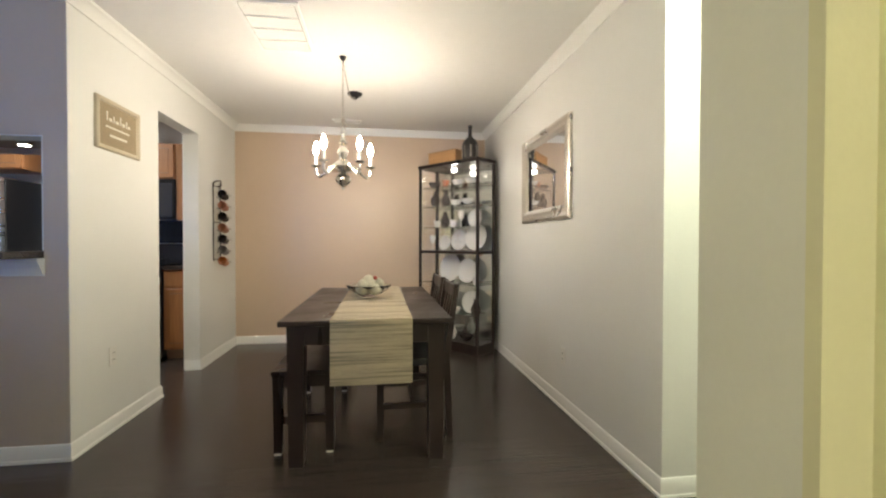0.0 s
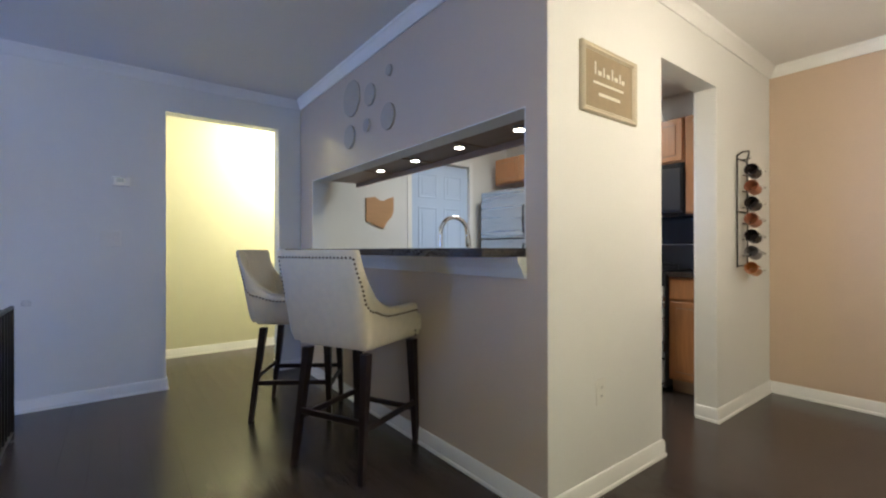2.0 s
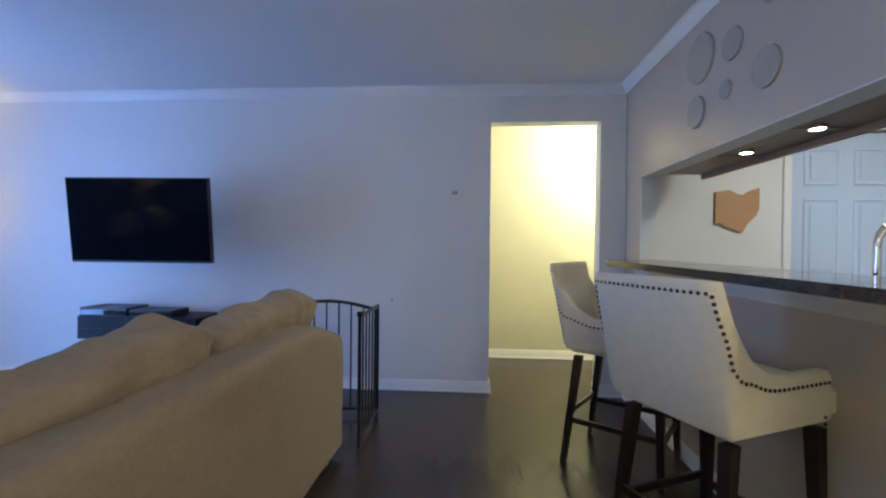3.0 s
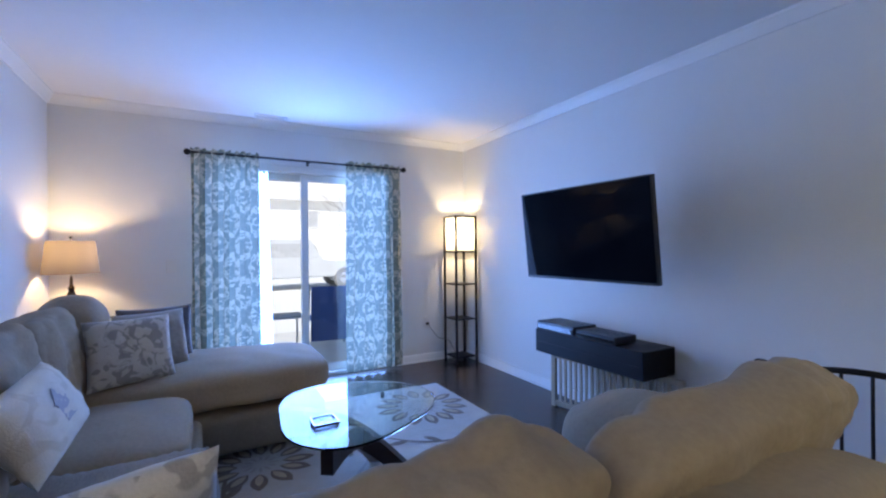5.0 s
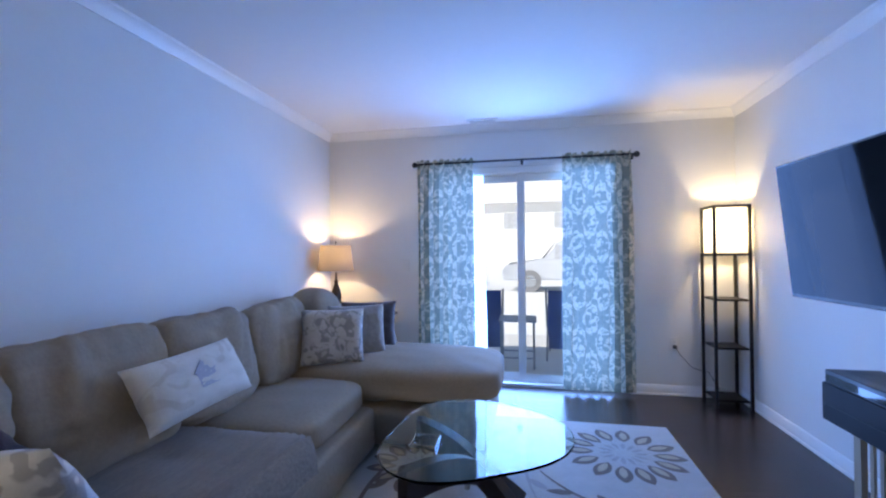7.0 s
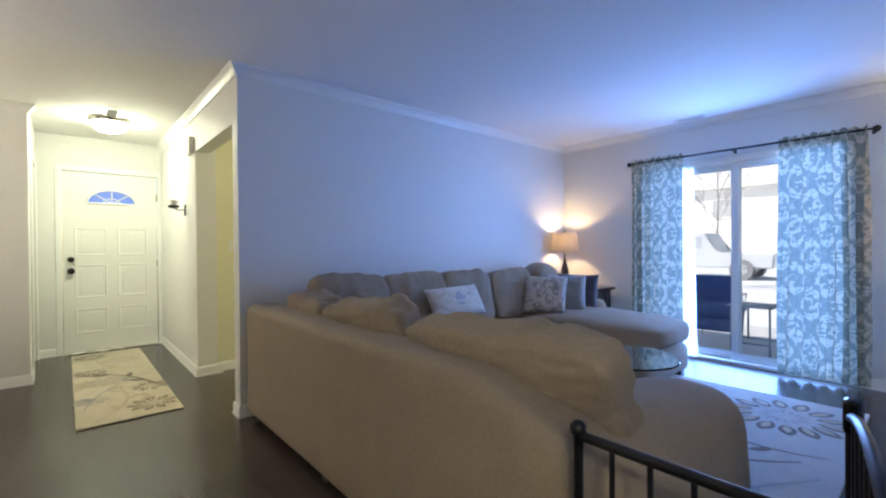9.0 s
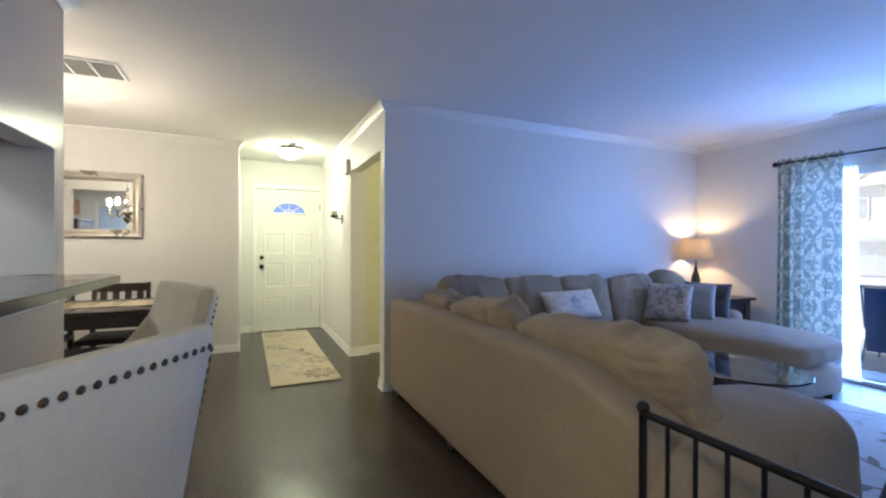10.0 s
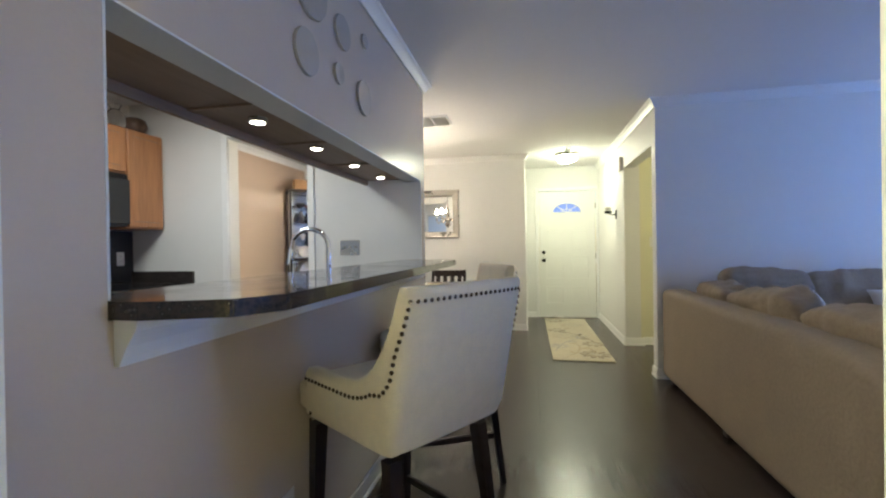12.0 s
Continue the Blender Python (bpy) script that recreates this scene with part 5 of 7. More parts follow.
# ---- chandelier ----
CX, CY = -0.32, 3.13
cl_ = thing("chandelier", pose(CX, CY, 1.52), "silver five-arm chandelier with lit candle bulbs, hung by a swagged chain", "chandelier")
bm = bmesh.new()
lathe(bm, [(0.004, -0.012), (0.012, -0.008), (0.008, 0.006), (0.016, 0.012), (0.045, 0.03), (0.056, 0.055), (0.048, 0.08), (0.022, 0.10), (0.03, 0.108), (0.085, 0.118), (0.09, 0.124), (0.05, 0.132), (0.075, 0.150), (0.05, 0.178), (0.022, 0.20), (0.03, 0.225), (0.04, 0.25), (0.028, 0.28), (0.016, 0.30), (0.036, 0.315), (0.018, 0.33), (0.014, 0.36), (0.02, 0.38), (0.012, 0.42), (0.016, 0.47), (0.006, 0.49)], 24)
part("column", bm, NICKEL, cl_, smooth=40)
BULB = mat("lit_bulb", (1, 0.85, 0.65), 0.3, emit=(1.0, 0.87, 0.70), power=430.0)
for k in range(5):
    a = math.tau * k / 5 + 0.35
    cs, sn = math.cos(a), math.sin(a)
    bm = bmesh.new()
    pf = [(0.04, 0.135), (0.08, 0.155), (0.11, 0.135), (0.14, 0.095), (0.17, 0.080), (0.195, 0.095), (0.20, 0.13), (0.20, 0.150)]
    tube(bm, [(r * cs, r * sn, z) for r, z in pf], 0.010, 8)
    lathe(bm, [(0.012, 0.146), (0.034, 0.156), (0.036, 0.162), (0.014, 0.164)], 16, at=(0.20 * cs, 0.20 * sn, 0))
    am = part("arm", bm, NICKEL, cl_, smooth=50)
    bm = bmesh.new()
    lathe(bm, [(0.012, 0.165), (0.012, 0.235), (0.006, 0.237)], 12, at=(0.20 * cs, 0.20 * sn, 0))
    part("candle_sleeve", bm, WHITEPL, am, smooth=40)
    bm = bmesh.new()
    lathe(bm, [(0.008, 0.238), (0.016, 0.255), (0.019, 0.275), (0.013, 0.305), (0.004, 0.325), (0.001, 0.332)], 14, at=(0.20 * cs, 0.20 * sn, 0))
    part("bulb", bm, BULB, am, smooth=60)


def chain(pts, parent):
    bm = bmesh.new()
    d = 0
    L = [Vector(p) for p in pts]
    seg = []
    for a, b in zip(L, L[1:]):
        k = max(1, int((b - a).length / 0.022))
        seg += [(a.lerp(b, i / k), a.lerp(b, (i + 1) / k)) for i in range(k)]
    for i, (a, b) in enumerate(seg):
        t = (b - a).normalized()
        s = t.cross(Vector((0.3, 1, 0.1)) if i % 2 else Vector((1, -0.3, 0.1))).normalized()
        m_, h_ = (a + b) / 2, (b - a).length * 0.68
        tube(bm, [m_ + t * h_ * math.cos(q) + s * 0.007 * math.sin(q) for q in [j * math.tau / 8 for j in range(9)]], 0.0016, 5)
    part("chain", bm, NICKEL, parent)


chain([(0, 0, 0.49), (0, 0, 0.895)], cl_)
sw = [(0.0 + 0.04 * t, 0.75 * t, 0.885 - 0.10 * math.sin(math.pi * t)) for t in [i / 16 for i in range(17)]]
chain(sw, cl_)
bm = bmesh.new()
lathe(bm, [(0.002, 0.885), (0.018, 0.90), (0.024, 0.918)], 16)
tube(bm, [(0, 0, 0.90), (0.008, 0, 0.89), (0.006, 0, 0.88), (-0.004, 0, 0.88)], 0.003)
part("ceiling_hook", bm, BLACKM, cl_)
bm = bmesh.new()
lathe(bm, [(0.012, 0.868), (0.03, 0.885), (0.062, 0.905), (0.065, 0.919)], 24, at=(0.04, 0.75, 0))
part("canopy", bm, BLACKM, cl_, "dark round ceiling canopy", smooth=40)


# ---- ceiling fittings ----
def grille(name, x0, y0, x1, y1, nx, ny, label):
    g = thing(name, pose((x0 + x1) / 2, (y0 + y1) / 2, H - 0.02), label, "ceiling vent")
    wp("frame", B((x0, y0, H - 0.012, x1, y0 + 0.02, H - 0.0005), (x0, y1 - 0.02, H - 0.012, x1, y1, H - 0.0005), (x0, y0 + 0.02, H - 0.012, x0 + 0.02, y1 - 0.02, H - 0.0005), (x1 - 0.02, y0 + 0.02, H - 0.012, x1, y1 - 0.02, H - 0.0005)), TRIM, g)
    wp("backing", B((x0 + 0.02, y0 + 0.02, H - 0.003, x1 - 0.02, y1 - 0.02, H - 0.001)), mat("duct_grey", (0.34, 0.33, 0.31), 0.8, vary=0.2), g)
    for j in range(ny + 1):
        y = y0 + 0.02 + (y1 - y0 - 0.04) * j / ny
        if 0 < j < ny:
            wp("divider", B((x0 + 0.021, y - 0.006, H - 0.012, x1 - 0.021, y + 0.006, H - 0.0035)), TRIM, g)
    k = int((x1 - x0 - 0.05) / 0.014) if nx else 0
    for i in range(k):
        x = x0 + 0.028 + i * 0.014
        bm = bmesh.new()
        vs = [bm.verts.new(p) for p in ((x, y0 + 0.021, H - 0.011), (x + 0.009, y0 + 0.021, H - 0.0035), (x + 0.009, y1 - 0.021, H - 0.0035), (x, y1 - 0.021, H - 0.011))]
        bm.faces.new(vs)
        wp("louver", bm, TRIM, g)
    return g


grille("return_vent", -0.85, 2.47, -0.505, 3.09, 1, 4, "white return air grille in the ceiling")
grille("supply_vent", -2.54, -3.25, -2.27, -3.15, 1, 1, "white supply vent in the ceiling")
grille("supply_vent", 0.84, 1.13, 1.12, 1.25, 1, 1, "white supply vent in the hall ceiling")
grille("supply_vent", -0.56, 4.70, -0.26, 4.82, 1, 1, "white supply vent in the dining ceiling")
hl = thing("hall_ceiling_light", pose(1.26, 1.19, H), "lit frosted glass dome ceiling light in the hall", "ceiling light")
bm = bmesh.new()
lathe(bm, [(0.16, -0.001), (0.165, -0.02), (0.15, -0.045), (0.148, -0.05)], 32)
part("pan", bm, NICKEL, hl, smooth=40)
bm = bmesh.new()
lathe(bm, [(0.146, -0.048), (0.14, -0.075), (0.11, -0.105), (0.06, -0.125), (0.012, -0.132), (0.002, -0.133)], 32)
part("dome", bm, mat("lit_dome", (1, 0.97, 0.85), 0.3, emit=(0.97, 1.0, 0.74), power=108.0), hl, "lit frosted dome", smooth=60)
bm = bmesh.new()
lathe(bm, [(0.008, -0.132), (0.014, -0.142), (0.006, -0.155), (0.001, -0.160)], 12)
part("finial", bm, NICKEL, hl, smooth=60)
sdm = thing("smoke_alarm", pose(1.8, 1.2, H), "small round white smoke alarm", "smoke alarm")
bm = bmesh.new()
lathe(bm, [(0.06, -0.001), (0.062, -0.02), (0.04, -0.035), (0.001, -0.036)], 24)
part("case", bm, WHITEPL, sdm, smooth=40)


# ---- bar stools ----
def bar_stool():
    """Faces +y locally; curved winged back at -y."""
    c = thing("bar_stool", pose(0, 0, 0), "cream linen bar stool with bronze nailheads and dark wooden legs", "bar stool", group="bar stools at the counter")
    R, Yb, Yf = 0.240, -0.20, 0.19
    path, tan = [], []
    for i in range(121):
        s = i / 120
        if s < 0.30:
            p = (-R, Yf - (Yf - Yb - 0.06) * s / 0.30)
        elif s > 0.70:
            p = (R, Yf - (Yf - Yb - 0.06) * (1 - s) / 0.30)
        else:
            a = (s - 0.30) / 0.40 * math.pi
            k = 0.34
            p = (-R * math.copysign(abs(math.cos(a)) ** k, math.cos(a)), Yb + 0.06 - 0.075 * abs(math.sin(a)) ** 0.30)
        path.append(Vector((*p, 0)))

    def hgt(p):
        q = min(1, max(0, (p.y - (Yb - 0.0)) / (Yf - Yb)))
        s = min(1, max(0, (q - 0.02) / 0.56))
        return 0.793 + 0.289 * (1 - math.sqrt(max(0, 2 * s - s * s))) ** 1.25
    bm = bmesh.new()
    rings = []
    N_ = len(path)
    for i, p in enumerate(path):
        d = (path[min(i + 1, N_ - 1)] - path[max(i - 1, 0)]).normalized()
        o = Vector((d.y, -d.x, 0))
        if o.dot(p - Vector((0, 0.05, 0))) < 0:
            o = -o
        h = hgt(p)
        t = 0.045
        back = max(0.0, min(1.0, (0.02 - p.y) / 0.2))
        ln = Vector((0, -0.09 * back, 0))
        row = []
        for off, z in ((0.004, 0.628), (0.012, 0.668), (0.010, 0.60 + (h - 0.60) * 0.7), (0.012, h - 0.018), (0.0, h), (-t * 0.7, h), (-t, h - 0.02), (-t, 0.70), (-t, 0.64)):
            f = max(0.0, (z - 0.56) / 0.5)
            taper = 1 - 0.06 * max(0, (0.66 - z)) / 0.1
            row.append(bm.verts.new(Vector((p.x * taper, p.y, 0)) + o * (off + 0.012 * f) + ln * f + Vector((0, 0, z))))
        rings.append(row)
    for s, t in zip(rings, rings[1:]):
        for k in range(8):
            bm.faces.new((s[k], s[k + 1], t[k + 1], t[k]))
    bm.faces.new(rings[0]), bm.faces.new(rings[-1][::-1])
    part("backrest", bm, LINEN, c, "cream linen winged back", smooth=60)
    bm = bmesh.new()
    cushion(bm, 0.475, 0.53, 0.125, seed=3, soft=0.28, lump=0.004, n=14, m=Matrix.Translation((0, 0.075, 0.6775)))
    part("seat", bm, LINEN, c, smooth=80)
    bm = bmesh.new()
    box(bm, -0.215, -0.20, 0.605, 0.215, 0.285, 0.64, bev=0.012, seg=2)
    part("underside", bm, LINEN, c)
    bm = bmesh.new()
    pip = []
    for r in rings:
        pip.append(r[0] if r[0].is_valid else r[0])
    spots = []
    acc = 0.0
    last = None
    prev = None
    for i, p in enumerate(path):
        d = (path[min(i + 1, N_ - 1)] - path[max(i - 1, 0)]).normalized()
        o = Vector((d.y, -d.x, 0))
        if o.dot(p - Vector((0, 0.05, 0))) < 0:
            o = -o
        h = min(hgt(path[max(0, i - 5)]), hgt(path[min(N_ - 1, i + 5)]))
        back = max(0.0, min(1.0, (0.02 - p.y) / 0.2))
        f = max(0.0, (h - 0.04 - 0.56) / 0.5)
        q = p + o * (0.013 + 0.012 * f) + Vector((0, -0.09 * back, 0)) * f + Vector((0, 0, h - 0.035))
        if prev is not None:
            L = (q - prev).length
            k = acc
            while k < L:
                at = prev.lerp(q, k / L)
                rot = o.to_track_quat("Z", "Y").to_matrix().to_4x4()
                lathe_m = Matrix.Translation(at) @ rot
                spots.append(lathe_m)
                k += 0.0215
            acc = k - L
        prev = q
    for x in (-1, 1):
        for i in range(5):
            spots.append(Matrix.Translation((x * (R + 0.010), Yf - 0.012, 0.71 - i * 0.0215)) @ Matrix.Rotation(radians(90), 4, "Y"))
    bm.free()
    nail = bmesh.new()
    bmesh.ops.create_uvsphere(nail, u_segments=8, v_segments=5, radius=0.0065, matrix=Matrix.Diagonal((1, 1, 0.6, 1)))
    first = part("nailhead", nail, NAIL, c, "bronze nailhead", smooth=60)
    first.matrix_basis = spots[0]
    for spot in spots[1:]:
        o = new("nailhead", first.data)
        o.parent = c
        o.matrix_basis = spot
    for x in (-1, 1):
        bm = bmesh.new()
        post(bm, (x * 0.215, -0.235, 0), (x * 0.185, -0.165, 0.585), 0.026, 0.042)
        part("leg", bm, DARK, c)
        bm = bmesh.new()
        post(bm, (x * 0.205, 0.255, 0), (x * 0.190, 0.235, 0.585), 0.028, 0.046)
        part("leg", bm, DARK, c)
    for a, b in (((-0.195, -0.21, 0.27), (0.195, -0.21, 0.27)), ((-0.19, 0.245, 0.20), (0.19, 0.245, 0.20)), ((-0.203, -0.20, 0.235), (-0.20, 0.235, 0.235)), ((0.203, -0.20, 0.235), (0.20, 0.235, 0.235))):
        a, b = Vector(a), Vector(b)
        bm = bmesh.new()
        if abs(a.x - b.x) > 0.1:
            box(bm, a.x, a.y - 0.009, a.z - 0.014, b.x, a.y + 0.009, a.z + 0.014, bev=0.002)
        else:
            box(bm, a.x - 0.009, a.y, a.z - 0.014, a.x + 0.009, b.y, a.z + 0.014, bev=0.002)
        part("stretcher", bm, DARK, c)
    return c


st = bar_stool()
st.matrix_basis = pose(-2.64, 2.16, 0, 0, 0, 25)
copy_thing(st, pose(-3.50, 2.135, 0, 0, 0, -34))

# ---- pass-through: bar top, trim, lights ----
bt = thing("bar_counter", pose(-2.95, 2.5, 1.05), "polished black granite bar top on the half wall", "counter")
bm = bmesh.new()
pts = [(XP0 + 0.001, YK + T + 0.05), (XP0 + 0.001, 2.44), (XP0 + 0.06, 2.28), (XP0 + 0.16, 2.22), (XP1 - 0.14, 2.22), (XP1 - 0.02, 2.28), (XP1 - 0.001, 2.36), (XP1 - 0.001, YK + T + 0.05)]
lo, hi = [bm.verts.new((x, y, 1.052)) for x, y in pts], [bm.verts.new((x, y, 1.088)) for x, y in pts]
bm.faces.new(lo[::-1]), bm.faces.new(hi)
for i in range(len(pts)):
    bm.faces.new((lo[i], lo[(i + 1) % len(pts)], hi[(i + 1) % len(pts)], hi[i]))
bmesh.ops.bevel(bm, geom=list(bm.edges), offset=0.004, segments=2, affect="EDGES")
wp("slab", bm, GRANITE, bt)
bm = bmesh.new()
sweep(bm, [(0, 0.96), (-0.012, 0.96), (-0.018, 0.975), (-0.03, 1.0), (-0.05, 1.03), (-0.055, 1.051), (0, 1.051)], [(XP0 + 0.01, YK + 0.002, 0), (XP1 + 0.005, YK + 0.002, 0)])
wp("cove_trim", bm, TRIM, bt, "white cove moulding under the bar top")

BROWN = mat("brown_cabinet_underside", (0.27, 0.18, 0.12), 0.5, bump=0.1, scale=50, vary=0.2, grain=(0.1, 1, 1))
uc = thing("upper_cabinet", pose(-2.94, 2.8, 1.60), "brown wall cabinets over the sink with puck lights beneath", "kitchen cabinet")
wp("cabinet_body", B((-4.20, YK + T + 0.002, 1.705, -1.80, 2.93, 2.20)), OAK, uc)
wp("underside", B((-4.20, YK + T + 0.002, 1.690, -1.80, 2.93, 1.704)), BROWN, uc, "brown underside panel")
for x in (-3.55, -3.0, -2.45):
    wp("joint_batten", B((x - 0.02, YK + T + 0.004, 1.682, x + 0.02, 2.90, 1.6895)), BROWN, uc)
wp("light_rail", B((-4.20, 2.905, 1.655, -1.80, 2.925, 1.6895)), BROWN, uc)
for i in range(4):
    x0 = -4.20 + i * 0.60
    dr = wp("door", B((x0 + 0.004, 2.931, 1.71, x0 + 0.592, 2.950, 2.195), bev=0.003), OAK, uc)
PUCK = mat("lit_puck", (1, 1, 1), 0.3, emit=(1.0, 0.95, 0.86), power=30.0)
for x in (-3.41, -2.945, -2.48, -2.015):
    p = thing("puck_light", pose(x, 2.73, 1.689), "small round lit puck light under the cabinet", "puck light", group="puck lights under the cabinet")
    bm = bmesh.new()
    lathe(bm, [(0.034, 0), (0.036, -0.016), (0.028, -0.018)], 20)
    part("ring", bm, NICKEL, p, smooth=40)
    bm = bmesh.new()
    lathe(bm, [(0.027, -0.0185), (0.02, -0.020), (0.001, -0.0205)], 20)
    part("lens", bm, PUCK, p, smooth=60)

# ---- kitchen ----
def cab_door(x0, x1, z0, z1, y, parent, axis="y"):
    d = wp("door", B((x0 + 0.003, y - 0.019, z0 + 0.003, x1 - 0.003, y, z1 - 0.003), bev=0.003), OAK, parent)
    w = 0.05
    sub("raised_panel", B((x0 + w, y - 0.023, z0 + w, x1 - w, y - 0.0195, z1 - w), bev=0.003), OAK, parent, d)
    for a, b, c, e in ((x0 + w - 0.006, z0 + w - 0.006, x1 - w + 0.006, z0 + w - 0.001), (x0 + w - 0.006, z1 - w + 0.001, x1 - w + 0.006, z1 - w + 0.006)):
        sub("groove", B((a, y - 0.0205, b, c, y - 0.0192, e)), BROWN, parent, d)
    return d


KY = YN
for nm, x0, x1, z0, z1, dep in (("upper_cabinet", -2.12, XK - T - 0.002, 1.36, 2.14, 0.33), ("upper_cabinet", -2.89, -2.122, 1.78, 2.14, 0.33), ("upper_cabinet", -4.26, -3.48, 1.84, 2.14, 0.34), ("upper_cabinet", -3.33, -2.895, 1.36, 2.14, 0.33)):
    c = thing(nm, pose((x0 + x1) / 2, KY - 0.15, z0), "honey oak kitchen wall cabinet, closed", "kitchen cabinet", group="oak wall cabinets")
    wp("cabinet_body", B((x0, KY - dep, z0, x1, KY - 0.001, z1), bev=0.002), OAK, c)
    if x1 - x0 > 0.5:
        m_ = (x0 + x1) / 2
        cab_door(x0 + 0.01, m_, z0 + 0.01, z1 - 0.01, KY - dep - 0.0005, c), cab_door(m_, x1 - 0.01, z0 + 0.01, z1 - 0.01, KY - dep - 0.0005, c)
    else:
        cab_door(x0 + 0.01, x1 - 0.01, z0 + 0.01, z1 - 0.01, KY - dep - 0.0005, c)
mw = thing("microwave", pose(-2.510, KY - 0.2, 1.37), "black over-range microwave oven", "microwave")
wp("case", B((-2.885, KY - 0.36, 1.372, -2.125, KY - 0.001, 1.775), bev=0.005), BLKPL, mw)
wp("door", B((-2.880, KY - 0.39, 1.39, -2.320, KY - 0.361, 1.73), bev=0.004), GLOSSBLK, mw, "glossy black door")
wp("control_panel", B((-2.315, KY - 0.385, 1.39, -2.130, KY - 0.361, 1.73), bev=0.003), BLKPL, mw)
wp("grille", B(*[(-2.870, KY - 0.375, 1.738 + i * 0.007, -2.140, KY - 0.361, 1.741 + i * 0.007) for i in range(5)]), BLKPL, mw)
bm = bmesh.new()
rod(bm, (-2.340, KY - 0.42, 1.42), (-2.340, KY - 0.42, 1.70), 0.01)
wp("handle", bm, BLKPL, mw)
rg = thing("range", pose(-2.505, KY - 0.32, 0), "stainless and black kitchen range", "stove")
wp("oven_body", B((-2.885, KY - 0.64, 0.03, -2.125, KY - 0.002, 0.905), bev=0.004), BLKPL, rg)
wp("oven_door", B((-2.880, KY - 0.68, 0.26, -2.130, KY - 0.641, 0.80), bev=0.006), STEEL, rg, "stainless oven door")
wp("drawer", B((-2.880, KY - 0.68, 0.05, -2.130, KY - 0.641, 0.245), bev=0.006), STEEL, rg)
wp("oven_window", B((-2.780, KY - 0.684, 0.36, -2.230, KY - 0.6805, 0.66)), GLOSSBLK, rg)
wp("cooktop", B((-2.885, KY - 0.66, 0.906, -2.125, KY - 0.06, 0.92), bev=0.003), GLOSSBLK, rg, "black glass cooktop")
wp("back_panel", B((-2.885, KY - 0.06, 0.906, -2.125, KY - 0.003, 1.12), bev=0.006), BLKPL, rg)
for x in (-2.690, -2.320):
    for y in (KY - 0.48, KY - 0.22):
        bm = bmesh.new()
        for a in range(2):
            box(bm, x - 0.10, y - 0.004 + 0.0, 0.945, x + 0.10, y + 0.004, 0.955) if a else box(bm, x - 0.004, y - 0.10, 0.9555, x + 0.004, y + 0.10, 0.965)
        for dx, dy in ((-0.095, 0), (0.095, 0), (0, -0.095), (0, 0.095)):
            box(bm, x + dx - 0.004, y + dy - 0.004, 0.9205, x + dx + 0.004, y + dy + 0.004, 0.9445)
        wp("burner_grate", bm, BLACKM, rg)
bm = bmesh.new()
rod(bm, (-2.840, KY - 0.72, 0.83), (-2.170, KY - 0.72, 0.83), 0.012)
for x in (-2.820, -2.190):
    rod(bm, (x, KY - 0.72, 0.83), (x, KY - 0.66, 0.80), 0.008)
wp("handle", bm, STEEL, rg, smooth=50)
for nm, x0, x1 in (("base_cabinet", -2.12, XK - T - 0.002), ("base_cabinet", -3.33, -2.89)):
    c = thing(nm, pose((x0 + x1) / 2, KY - 0.3, 0), "honey oak kitchen base cabinet with a drawer, closed", "kitchen cabinet", group="oak base cabinets")
    wp("cabinet_body", B((x0, KY - 0.60, 0.10, x1, KY - 0.002, 0.87), bev=0.002), OAK, c)
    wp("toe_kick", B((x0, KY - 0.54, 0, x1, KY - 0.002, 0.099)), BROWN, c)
    cab_door(x0 + 0.01, x1 - 0.005, 0.12, 0.69, KY - 0.6005, c)
    wp("drawer_front", B((x0 + 0.012, KY - 0.62, 0.71, x1 - 0.008, KY - 0.6005, 0.86), bev=0.003), OAK, c)
    k = thing("counter_top", pose((x0 + x1) / 2, KY - 0.3, 0.87), "black granite kitchen counter", "counter")
    wp("slab", B((x0 + 0.001, KY - 0.635, 0.872, x1, KY - 0.002, 0.91), bev=0.003), GRANITE, k)
    wp("backsplash", B((x0 + 0.001, KY - 0.022, 0.911, x1, KY - 0.002, 1.355)), BLKPL, k, "black tile backsplash")
    if x1 > -2:
        wp("side_splash", B((x1 - 0.02, KY - 0.63, 0.911, x1, KY - 0.0225, 1.01)), GRANITE, k)
wb = tagged(part("backsplash", B((-2.885, KY - 0.0015, 1.125, -2.125, KY - 0.0005, 1.37)), GLOSSBLK), "black backsplash behind the range", "backsplash", kind="structure")
fg = thing("refrigerator", pose(-3.72, KY - 0.35, 0), "stainless top-freezer refrigerator with black sides", "refrigerator")
FX0, FX1, FY = -4.25, -3.50, 4.50
wp("body", B((FX0, FY + 0.06, 0.02, FX1, KY - 0.02, 1.73), bev=0.006), BLKPL, fg)
wp("freezer_door", B((FX0, FY, 1.20, FX1, FY + 0.058, 1.73), bev=0.012, seg=2), STEEL, fg, "stainless freezer door")
wp("door", B((FX0, FY, 0.06, FX1, FY + 0.058, 1.19), bev=0.012, seg=2), STEEL, fg, "stainless refrigerator door")
for z0, z1 in ((1.24, 1.55), (0.75, 1.15)):
    bm = bmesh.new()
    tube(bm, [(FX1 - 0.06, FY, z0), (FX1 - 0.06, FY - 0.045, z0 + 0.02), (FX1 - 0.06, FY - 0.05, (z0 + z1) / 2), (FX1 - 0.06, FY - 0.045, z1 - 0.02), (FX1 - 0.06, FY, z1)], 0.012, 8)
    wp("handle", bm, BLKPL, fg, smooth=50)
